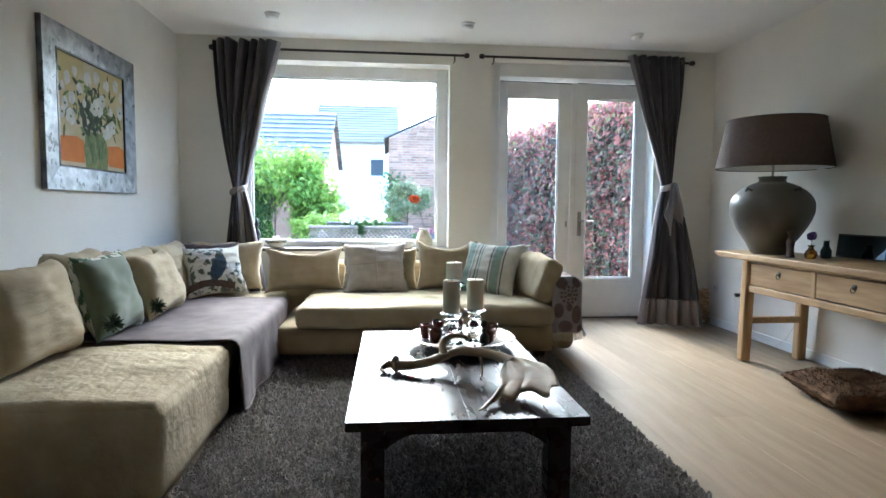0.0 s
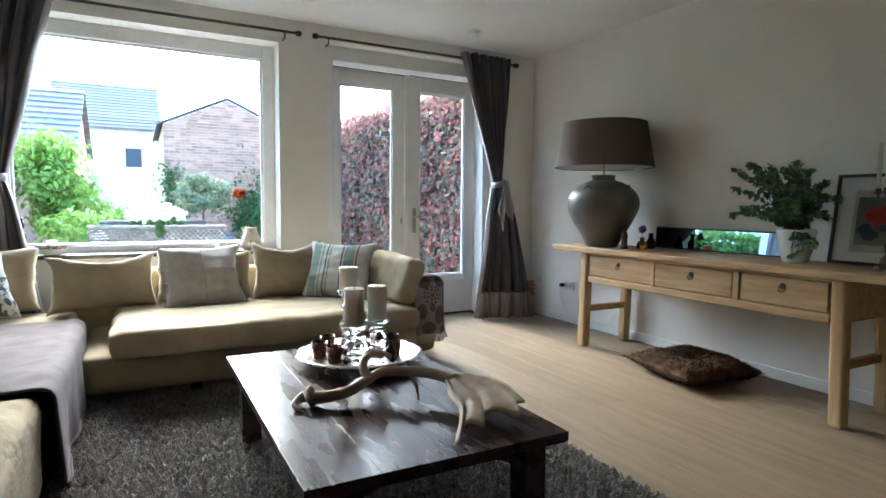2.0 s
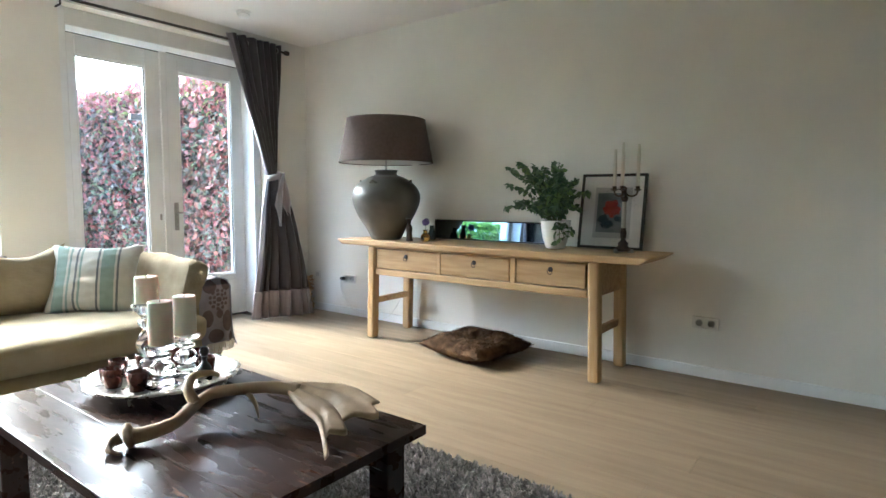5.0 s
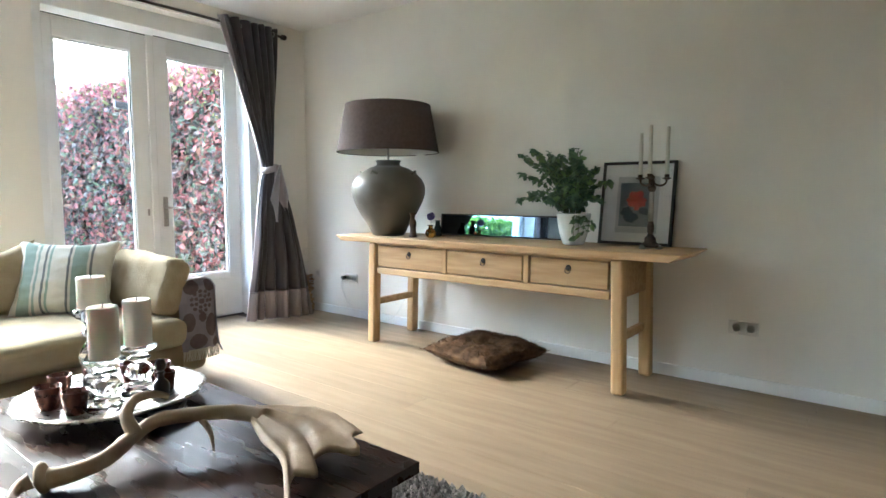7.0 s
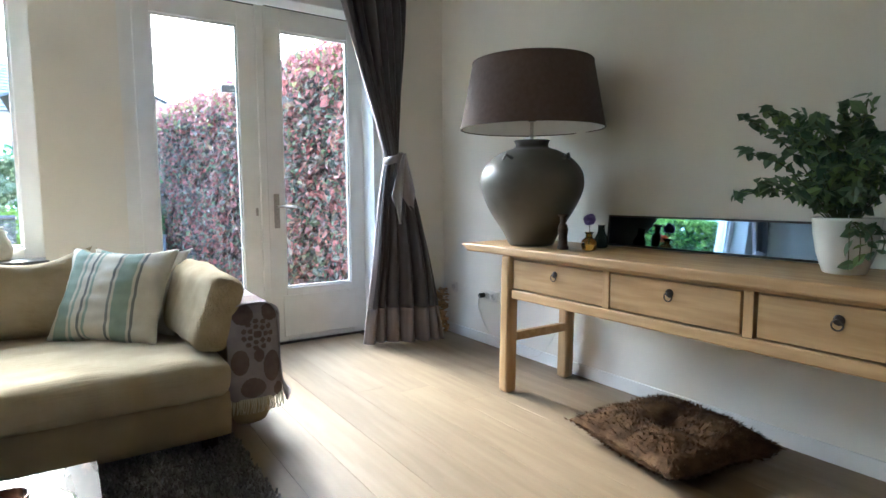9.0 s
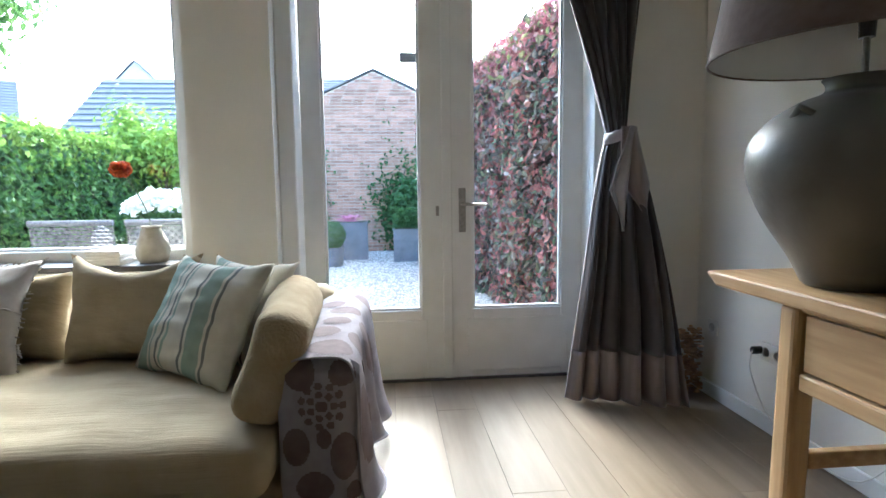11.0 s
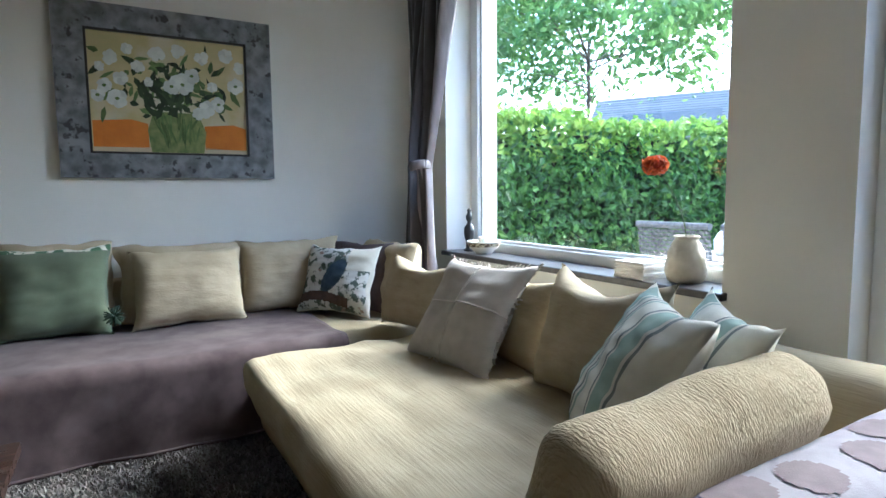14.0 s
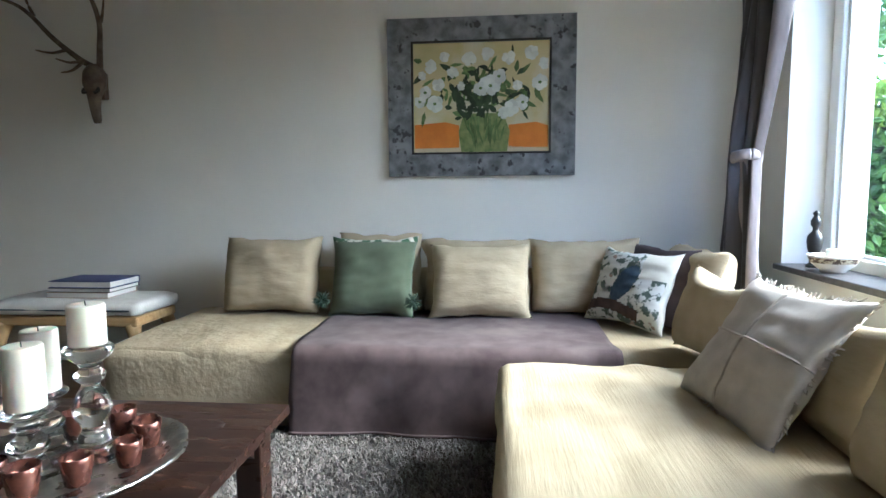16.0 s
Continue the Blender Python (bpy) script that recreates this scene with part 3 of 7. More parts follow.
# pale linen cushion with raised seams and frayed rim
lc = cushion("linen_cushion", "grey linen cushion with raised cross seams", 0.50, 0.46, 0.15, (0.325, 5.18, 0.43), 6, 33, LINEN, 22, power=3.0, ear=0.10, wrinkle=0.016)
for pts in ([(0.5, k / 12) for k in range(13)], [(k / 12, 0.52) for k in range(13)]):
    vv = []
    for u, v in pts:
        c = lc.data.vertices[int(round(u * 26)) * 27 + int(round(v * 26))].co
        vv.append((c.x, c.y - 0.003, c.z))
    part("seam", tube(vv, 0.005, 5), LINEN, lc)
fr_ = random.Random(3)
bm = bmesh.new()
for k in range(150):
    s = fr_.uniform(0, 4)
    e, f_ = int(s), s - int(s)
    u, v = ((f_, 0), (1, f_), (f_, 1), (0, f_))[e]
    c = lc.data.vertices[int(round(u * 26)) * 27 + int(round(v * 26))].co
    o = Vector((u - 0.5, 0, v - 0.5)).normalized()
    tube([c, c + o * 0.016 + Vector((fr_.uniform(-0.008, 0.008), fr_.uniform(-0.008, 0.008), fr_.uniform(-0.008, 0.008)))], [0.005, 0.002], 4, bm=bm)
tagged(part("frayed_rim", bm, LINEN, lc, "frayed linen rim"), kind="stuff")

# striped cushion
sc_ = cushion("striped_cushion", "cream cushion with sage green stripes", 0.50, 0.46, 0.16, (1.20, 5.10, 0.43), -36, 30, CREAM, 23, power=3.0, ear=0.09, wrinkle=0.014, n=40)
GREY_STR = mat("grey_stripe_cotton", (0.20, 0.21, 0.20), (0.17, 0.18, 0.17), rough=0.95, scale=20)
for a, b_, m_ in ((0.08, 0.20, STRIPE), (0.225, 0.25, STRIPE), (0.31, 0.335, GREY_STR), (0.36, 0.385, STRIPE), (0.56, 0.585, GREY_STR), (0.61, 0.76, STRIPE), (0.785, 0.81, GREY_STR)):
    patch(sc_, "stripe", m_, lambda u, v, a=a, b_=b_: a <= u < b_, n=40)

sc2 = cushion("striped_cushion", "cream cushion with sage stripes tucked behind the other", 0.48, 0.42, 0.12, (1.31, 5.27, 0.43), -40, 24, CREAM, 27, power=3.0, ear=0.12, wrinkle=0.014, n=40)
for a, b_, m_ in ((0.08, 0.20, STRIPE), (0.225, 0.25, STRIPE), (0.56, 0.585, GREY_STR), (0.61, 0.76, STRIPE), (0.785, 0.81, GREY_STR)):
    patch(sc2, "stripe", m_, lambda u, v, a=a, b_=b_: a <= u < b_, n=40)

# printed cushion
bc = cushion("printed_cushion", "white cushion printed with dark foliage and a plain blue shape", 0.47, 0.41, 0.15, (-0.93, 5.15, 0.425), 40, 24, CREAM, 24, power=3.0, ear=0.08, n=60)
PRINT = mat("foliage_print_cotton", (0.62, 0.62, 0.58), (0.085, 0.11, 0.09), rough=0.95, scale=22, lo=0.50, hi=0.56, c3=(0.30, 0.22, 0.18), c3scale=16, c3lo=0.64, c3hi=0.68)
BLUE = mat("ink_blue_print", (0.035, 0.06, 0.095), (0.06, 0.09, 0.12), rough=0.95, scale=30)
BROWNP = mat("brown_print", (0.10, 0.065, 0.05), (0.07, 0.045, 0.035), rough=0.95, scale=30)
patch(bc, "print", PRINT, lambda u, v: 0.03 < u < 0.97 and 0.02 < v < 0.98 and not (u > 0.66 and v > 0.6), n=60, label="dark foliage print")
patch(bc, "blue_shape", BLUE, lambda u, v: ((u - 0.50 - 0.35 * (v - 0.5)) / 0.13) ** 2 + ((v - 0.52) / 0.24) ** 2 < 1, n=60, proud=0.002, label="plain ink blue shape")
patch(bc, "branch", BROWNP, lambda u, v: abs(v - 0.16 - 0.06 * math.sin(5 * u)) < 0.07 and u < 0.75, n=60, proud=0.002, label="brown printed branch")
cushion("mauve_cushion", "mauve cushion behind the printed one", 0.45, 0.42, 0.12, (-1.00, 5.30, 0.425), 30, 18, PLUSH, 25, power=3.2)

# floral throw over the sofa's arm
LILAC = mat("lilac_grey_weave", (0.35, 0.33, 0.36), (0.295, 0.275, 0.305), rough=0.95, scale=18, bump=0.4, bscale=260, spec=0.1)
TAUPE = mat("taupe_woven_motif", (0.175, 0.14, 0.145), (0.14, 0.11, 0.115), rough=0.95, scale=24, bump=0.4, bscale=260, spec=0.1)
ft = thing("floral_throw", "lilac grey throw with taupe floral motifs over the sofa arm", "throw")


def draped(name, pts, rows, cols, material, motifs, motif_mat, label):
    """A thick cloth over a grid of points, with woven motifs as ovals (row, column, radii) on it."""
    ob = link(name, pts, [((i * cols + j, (i + 1) * cols + j, (i + 1) * cols + j + 1, i * cols + j + 1) if name == "front_drape" else (i * cols + j, i * cols + j + 1, (i + 1) * cols + j + 1, (i + 1) * cols + j)) for i in range(rows - 1) for j in range(cols - 1)], material, ft, smooth=True)
    ob.modifiers.new("thickness", "SOLIDIFY").thickness = 0.005
    nrm = [Vector(w.normal) for w in ob.data.vertices]
    for ci, cj, ri, rj, hole in motifs:
        idx, vs, fs = {}, [], []

        def take(i, j):
            q = i * cols + j
            if q not in idx:
                idx[q] = len(vs)
                vs.append(Vector(pts[q]) + nrm[q] * 0.0025)
            return idx[q]

        for i in range(max(0, int(ci - ri)), min(rows - 1, int(ci + ri) + 1)):
            for j in range(max(0, int(cj - rj)), min(cols - 1, int(cj + rj) + 1)):
                e = ((i + 0.5 - ci) / ri) ** 2 + ((j + 0.5 - cj) / rj) ** 2
                if hole <= e < 1:
                    fs.append((take(i, j), take(i + 1, j), take(i + 1, j + 1), take(i, j + 1)))
        if fs:
            link("motif", vs, fs, motif_mat, ob, label, smooth=True)
    return ob


prof_len = [(1.625, 0.50), (1.630, 0.58), (1.66, 0.625), (1.735, 0.635), (1.81, 0.625), (1.845, 0.57), (1.855, 0.40), (1.868, 0.22), (1.885, 0.10)]
pp = smooth_path([(x, 0, z) for x, z in prof_len], 14)
nu, m_ = 130, len(pp)
verts = []
for i in range(nu + 1):
    f_ = i / nu
    y = 4.625 + 1.09 * f_
    for j, p in enumerate(pp):
        w_f = max(0, (j / m_ - 0.53) / 0.47)
        fold = 0.035 * w_f * math.sin(y * 15 + 0.8 * math.sin(y * 5)) + 0.03 * w_f * f_
        lift = 0.10 * w_f * (0.5 + 0.5 * math.sin(y * 4 + 1)) * max(0, (j / m_ - 0.8) / 0.2)
        verts.append((p.x + 0.022 + fold + 0.004 * fbm((y, p.z, 0), 7, 4), y + 0.03 * w_f * math.sin(y * 9), p.z + 0.010 * fbm((p.x, y, 0), 4, 6) + lift))
spots = [(12, 48, 9, 14, 0), (34, 40, 8, 10, 0), (30, 66, 9, 11, 0), (52, 46, 7, 9, 0), (56, 72, 10, 10, 0), (76, 50, 8, 12, 0), (92, 38, 7, 9, 0), (10, 84, 8, 9, 0), (38, 92, 9, 9, 0), (84, 84, 9, 9, 0), (112, 62, 8, 11, 0)]
# a lighter taupe, so the side motifs contrast less with the lilac
TAUPE_PALE = mat("pale_taupe_motif", (0.24, 0.20, 0.21), (0.20, 0.165, 0.175), rough=0.95, scale=24, bump=0.4, bscale=260, spec=0.1)
draped("side_drape", verts, nu + 1, m_, LILAC, spots, TAUPE_PALE, "taupe woven motif")
verts = []
for j in range(85):
    g_ = j / 84
    z = 0.625 - 0.42 * g_
    for i in range(57):
        u = i / 56
        zz = z - 0.03 * (2 * u - 1) ** 4 * max(0, 1 - g_ * 5)
        y = 4.632 - 0.012 * math.sin(u * 9 + z * 3) * g_ - 0.03 * math.sin(math.pi * u) * min(1, 0.4 + g_ * 6) + 0.03 * max(0, 1 - g_ * 12)
        verts.append((1.644 + 0.235 * u, y, zz))
dots = [(26 + r_d * math.sin(a), 30 + r_d * math.cos(a) * 1.15, 2.2, 2.6, 0) for r_d, n_d in ((7, 7), (12, 11)) for a in [k * 2 * math.pi / n_d for k in range(n_d)]]
dots += [(26, 30, 3.4, 4.0, 0), (8, 16, 9, 10, 0), (8, 44, 7, 9, 0), (50, 12, 11, 9, 0), (56, 44, 14, 9, 0), (74, 24, 9, 13, 0), (45, 31, 6, 5, 0), (78, 50, 6, 5, 0)]
draped("front_drape", verts, 85, 57, LILAC, dots, TAUPE, "taupe woven flower motif")
bm = bmesh.new()
for k in range(34):
    x = 1.647 + 0.23 * k / 33
    y = 4.624 - 0.03 * math.sin(math.pi * k / 33)
    tube([(x, y, 0.212), (x + fr_.uniform(-0.006, 0.006), y - 0.004, 0.18), (x + fr_.uniform(-0.01, 0.01), y + 0.004, 0.145)], [0.0035, 0.003, 0.002], 5, bm=bm)
tagged(part("fringe", bm, CREAM, ft, "cream knotted fringe"), kind="stuff")


# ---- coffee table ----
table = thing("coffee_table", "low dark stained wooden coffee table with worn polished top", "table")
TX0, TX1, TY0, TY1, TZ = 0.268, 1.126, 2.358, 3.805, 0.41
for i in range(4):
    wx = (TX1 - TX0) / 4
    part("board", box(TX0 + i * wx + 0.0002, TX0 + (i + 1) * wx - 0.0002, TY0, TY1, TZ - 0.032, TZ, 0.0012), TABLE, table)
part("tabletop", box(TX0 + 0.004, TX1 - 0.004, TY0 + 0.004, TY1 - 0.004, TZ - 0.036, TZ - 0.006, 0.003), TABLE, table)
LEG = 0.085
for x in (TX0 + 0.05, TX1 - 0.05 - LEG):
    for y in (TY0 + 0.05, TY1 - 0.05 - LEG):
        part("leg", box(x, x + LEG, y, y + LEG, 0.012, TZ - 0.035, 0.005), TABLE, table)


def apron(p, q, z0, z1, t, axis):
    """A board under the top whose ends curve down to the legs."""
    bm = bmesh.new()
    n = 24
    top, bot = [], []
    for i in range(n + 1):
        f = i / n
        e = min(f, 1 - f) * (q - p)
        drop = 0.055 * max(0, 1 - e / 0.10) ** 1.6
        top.append((p + (q - p) * f, z1))
        bot.append((p + (q - p) * f, z0 - drop))
    def put(a, off):
        return bm.verts.new((a[0], off, a[1]) if axis == "x" else (off, a[0], a[1]))
    f0 = [[put(a, t[0]) for a in row] for row in (top, bot)]
    f1 = [[put(a, t[1]) for a in row] for row in (top, bot)]
    for i in range(n):
        bm.faces.new((f0[0][i], f0[0][i + 1], f0[1][i + 1], f0[1][i]))
        bm.faces.new((f1[0][i], f1[1][i], f1[1][i + 1], f1[0][i + 1]))
        bm.faces.new((f0[1][i], f0[1][i + 1], f1[1][i + 1], f1[1][i]))
        bm.faces.new((f0[0][i], f1[0][i], f1[0][i + 1], f0[0][i + 1]))
    bmesh.ops.recalc_face_normals(bm, faces=bm.faces)
    return bm


lx0, lx1, ly0, ly1 = TX0 + 0.05 + LEG, TX1 - 0.05 - LEG, TY0 + 0.05 + LEG, TY1 - 0.05 - LEG
for y in (TY0 + 0.07, TY1 - 0.10):
    part("apron", apron(lx0, lx1, TZ - 0.075, TZ - 0.037, (y, y + 0.03), "x"), TABLE, table)
for x in (TX0 + 0.07, TX1 - 0.10):
    part("apron", apron(ly0, ly1, TZ - 0.075, TZ - 0.037, (x, x + 0.03), "y"), TABLE, table)

# ---- console table ----
console = thing("console_table", "long pale elm console table with three drawers", "table")
CZ = 0.815
CX0, CX1 = 3.075, 3.60
bm = box(CX0 - 0.02, CX1, 2.24, 4.87, CZ - 0.045, CZ, 0.008)
for v in bm.verts:
    e = min(v.co.y - 2.24, 4.87 - v.co.y)
    if e < 0.05 and v.co.z < CZ - 0.02:
        v.co.y += 0.05 if v.co.y < 3 else -0.05
part("tabletop", bm, ELM, console)
LW = 0.075
for y in (2.55, 4.45):
    for x in (CX0 + 0.0, CX1 - LW):
        bm = box(x, x + LW, y, y + LW, 0.0, CZ - 0.045, 0.018, seg=3)
        for v in bm.verts:
            k = (CZ - v.co.z) / CZ
            v.co.y += (0.035 if y > 3 else -0.035) * k * 0.6
        part("leg", bm, ELM_V, console)
    for z in (0.29,):
        part("stretcher", box(CX0 + LW, CX1 - LW, y + 0.02, y + 0.055, z, z + 0.05, 0.006), ELM, console)
    part("side_panel", box(CX0 + LW, CX1 - LW, y + 0.02, y + 0.045, 0.545, CZ - 0.046), ELM, console)
part("front_rail", box(CX0 + 0.012, CX0 + 0.052, 2.55 + LW, 4.45, 0.535, 0.585, 0.008), ELM, console)
part("top_rail", box(CX0 + 0.014, CX0 + 0.05, 2.55 + LW, 4.45, CZ - 0.06, CZ - 0.046), ELM, console)
part("back_panel", box(CX1 - 0.06, CX1 - 0.04, 2.55 + LW, 4.45, 0.56, CZ - 0.046), ELM, console)
part("drawer_floor", box(CX0 + 0.052, CX1 - 0.06, 2.55 + LW, 4.45, 0.55, 0.56), ELM, console)
for y0, y1 in ((2.64, 3.135), (3.195, 3.785), (3.825, 4.44)):
    dr = part("drawer", box(CX0 + 0.018, CX0 + 0.05, y0, y1, 0.592, CZ - 0.066, 0.004), ELM, console)
    yc = (y0 + y1) / 2 - 0.005
    part("pull_plate", lathe([(0.018, 0), (0.016, 0.004), (0.006, 0.008)], 12), IRON, dr, "small iron rosette").matrix_world = pose(CX0 + 0.018, yc, 0.70, 0, -90, 0)
    ring = [(0.0, yc + 0.017 * math.sin(a), 0.685 - 0.017 * math.cos(a)) for a in [2 * math.pi * k / 14 for k in range(14)]]
    part("ring_pull", tube([(CX0 + 0.008, p[1], p[2]) for p in ring] + [(CX0 + 0.008, ring[0][1], ring[0][2])], 0.0028, 6), IRON, dr, "iron ring")
for y in (3.165, 3.805):
    part("divider", box(CX0 + 0.014, CX0 + 0.05, y - 0.019, y + 0.019, 0.585, CZ - 0.06, 0.003), ELM_V, console)

# ---- table lamp ----
lamp = thing("table_lamp", "large grey stoneware jar lamp with a wide taupe shade", "lamp")
LX, LY = 3.265, 4.49
prof = [(0.10, 0), (0.125, 0.01), (0.16, 0.08), (0.225, 0.18), (0.268, 0.27), (0.283, 0.34), (0.272, 0.41), (0.225, 0.47), (0.155, 0.515), (0.100, 0.535), (0.088, 0.55), (0.092, 0.565), (0.098, 0.575), (0.080, 0.578)]
prof = [(p.x, p.y) for p in smooth_path([(r, z, 0) for r, z in prof], 4)]
jar = part("jar", lathe(prof, 56, at=(LX, LY, CZ), wob=0.012), CLAY, lamp, smooth=True)
for a in (0.4, 1.9, 3.4, 4.9):
    c = (LX + 0.222 * math.cos(a), LY + 0.222 * math.sin(a), CZ + 0.478)
    bm = tube([(c[0] - 0.03 * math.sin(a), c[1] + 0.03 * math.cos(a), c[2] - 0.012), (c[0] + 0.015 * math.cos(a), c[1] + 0.015 * math.sin(a), c[2] + 0.012), (c[0] + 0.03 * math.sin(a), c[1] - 0.03 * math.cos(a), c[2] - 0.012)], 0.009, 8)
    part("lug", bm, CLAY, jar, smooth=True)
part("stem", tube([(LX, LY, CZ + 0.57), (LX, LY, CZ + 0.80)], 0.009), STEEL, lamp)
part("lamp_holder", lathe([(0.02, 0), (0.022, 0.05), (0.016, 0.07)], 14, at=(LX, LY, CZ + 0.68)), BLACK, lamp)
sp = lathe([(0.392, 1.455), (0.325, 1.805)], 64, cap=False, at=(LX, LY, 0))
part("shade", sp, SHADE, lamp, smooth=True)
part("shade_lining", lathe([(0.388, 1.456), (0.321, 1.803)], 64, cap=False, at=(LX, LY, 0)), SHADE_IN, lamp, "white lining", smooth=True)
for r, z in ((0.391, 1.455), (0.324, 1.805)):
    part("shade_ring", tube([(LX + r * math.cos(2 * math.pi * k / 48), LY + r * math.sin(2 * math.pi * k / 48), z) for k in range(49)], 0.004, 6), SHADE, lamp)
for k in range(3):
    a = 2 * math.pi * k / 3 + 0.4
    part("shade_arm", tube([(LX, LY, CZ + 0.79), (LX + 0.358 * math.cos(a), LY + 0.358 * math.sin(a), CZ + 0.80)], 0.003, 6), STEEL, lamp)

# ---- curtains ----


def rod(x0, x1, y, z):
    r = thing("curtain_rod", "dark iron curtain rod on wall brackets", "curtain rod", "curtain rods")
    part("rod", tube([(x0, y, z), (x1, y, z)], 0.011, 10), IRON, r)
    for x, s in ((x0, -1), (x1, 1)):
        part("finial", lathe([(0.012, 0), (0.022, 0.004), (0.024, 0.03), (0.019, 0.045), (0.004, 0.05)], 12), IRON, r).matrix_world = pose(x, y, z, 0, 90 * s, 0)
    for x in (x0 + 0.09, x1 - 0.09):
        b = tube([(x, y, z - 0.012), (x, y, z - 0.05), (x, YW, z - 0.05)], 0.007, 8)
        part("bracket", b, IRON, r)
    return r


ROD_Y, ROD_Z = 5.875, 2.56
rod(-1.14, 1.12, ROD_Y, ROD_Z)
rod(1.31, 3.33, ROD_Y, ROD_Z)


def curtain(xl, xr, tie, xbl, xbr, border_left, z_tie, seed, deep=1.0):
    """A gathered curtain held by a tied band: the edges at the top, the tie and the foot."""
    c = thing("curtain", "charcoal taffeta curtain with mauve satin border, tied back", "curtain", "curtains")
    nu, nv = 110, 80
    top, foot = ROD_Z + 0.05, 0.012
    folds = 6.5

    def at(i, j):
        u, v = i / nu, j / nv
        z = top + (foot - top) * v
        if z > z_tie:
            k = (top - z) / (top - z_tie)
            k = k ** 1.55
            lo_, hi_ = xl + (tie - 0.045 - xl) * k, xr + (tie + 0.045 - xr) * k
            if border_left:
                lo_ = xl + (tie - 0.045 - xl) * (k ** 0.62) * 0.98
            else:
                hi_ = xr + (tie + 0.045 - xr) * (k ** 0.62) * 0.98
            g_ = k
        else:
            k = ((z_tie - z) / (z_tie - foot)) ** 0.75
            lo_, hi_ = tie - 0.045 + (xbl - tie + 0.045) * k, tie + 0.045 + (xbr - tie - 0.045) * k
            g_ = 1 - k
        x = lo_ + (hi_ - lo_) * u
        ph = folds * 2 * math.pi * (u + 0.11 * fbm((u * 4, z * 0.35, 5), 1, seed)) + 1.1 * fbm((u * 3, z * 0.8, 0), 1, seed)
        amp = (0.055 * deep * (1 - 0.45 * g_)) * (0.70 + 0.9 * fbm((u * 4, z * 0.6, 1), 1, seed + 2))
        y = ROD_Y - 0.015 - 0.09 * (deep - 1) + amp * math.sin(ph) - 0.05 * g_ * (0.5 + math.sin(math.pi * u))
        if z < z_tie:
            y += 0.15 * (1 - g_) * fbm((u * 3.0, z * 0.9, 2), 1, seed + 4) - (0.05 + (0.24 * u if border_left else 0.05)) * (1 - g_)
        return (x + 0.012 * math.cos(ph) * (1 - g_) + 0.01 * fbm((u * 6, z * 2, 3), 1, seed), min(y, YW - 0.02), z)

    def sheet(name, i0, i1, j0, j1, material, label=""):
        idx, vs, fs = {}, [], []
        for i in range(i0, i1 + 1):
            for j in range(j0, j1 + 1):
                idx[i, j] = len(vs)
                vs.append(at(i, j))
        for i in range(i0, i1):
            for j in range(j0, j1):
                fs.append((idx[i, j], idx[i + 1, j], idx[i + 1, j + 1], idx[i, j + 1]))
        ob = link(name, vs, fs, material, c, label, smooth=True)
        sd = ob.modifiers.new("thickness", "SOLIDIFY")
        sd.thickness = 0.003
        return ob

    b = 10
    hem = int(nv * 0.905)
    if border_left:
        sheet("border", 0, b, 0, hem, SATIN, "mauve satin border")
        sheet("panel", b, nu, 0, hem, DRAPE)
    else:
        sheet("panel", 0, nu - b, 0, hem, DRAPE)
        sheet("border", nu - b, nu, 0, hem, SATIN, "mauve satin border")
    sheet("hem", 0, nu, hem, nv, SATIN, "mauve satin hem")
    # the knotted band and its hanging tail
    s = -1 if border_left else 1
    back = 0.09 * (deep - 1)
    yk = ROD_Y - back - (0.15 if border_left else 0.055)
    spread = 1.0 if border_left else 0.45
    knot = part("tie_band", tube(smooth_path([(tie + 0.060 * math.cos(a), ROD_Y - 0.075 - back + 0.068 * math.sin(a), z_tie - 0.01 + 0.02 * math.cos(a)) for a in [k * math.pi / 6 for k in range(13)]], 3), 0.013, 10, flat=2.2), SATIN, c, "mauve satin band", smooth=True)
    for c0, c1_, c2_, w0, w1, ln_, sd in ((0.01, -0.05, -0.01, 0.014, 0.043, 0.50, 1), (0.0, 0.045, 0.115, 0.045, 0.068, 0.45, 2)):
        vs, fs = [], []
        for j in range(21):
            f = j / 20
            ww = w0 + (w1 - w0) * min(1, f / 0.6) if f < 0.6 else w1 * (1 - f) / 0.4 + 0.003
            cc = c0 + (c1_ - c0) * min(1, f / 0.6) if f < 0.6 else c1_ + (c2_ - c1_) * (f - 0.6) / 0.4
            for i in range(11):
                u = i / 10 * 2 - 1
                z = z_tie + 0.02 - ln_ * f
                vs.append((tie + cc * spread + u * ww * (0.4 + 0.6 * spread), yk - 0.02 - 0.03 * (1 - f) + 0.014 * math.cos(u * 4 + sd) + 0.01 * math.sin(7 * f + u) - (0.012 if sd == 1 else 0), z))
        for j in range(20):
            for i in range(10):
                q = j * 11 + i
                fs.append((q, q + 1, q + 12, q + 11))
        ob = link("tie_tail", vs, fs, SILVER_SATIN if sd == 1 else SATIN, c, smooth=True)
        ob.modifiers.new("thickness", "SOLIDIFY").thickness = 0.004
    for k in range(9):
        x = xl + (xr - xl) * (k + 0.5) / 9
        part("eyelet", tube([(x, ROD_Y + 0.022 * math.cos(a), ROD_Z + 0.022 * math.sin(a)) for a in [2 * math.pi * q / 12 for q in range(13)]], 0.004, 6), STEEL, c)
    return c


curtain(-1.15, -0.53, -0.92, -1.10, -0.62, False, 1.29, 1, 1.7)
curtain(2.68, 3.27, 3.115, 2.85, 3.45, True, 1.37, 2)

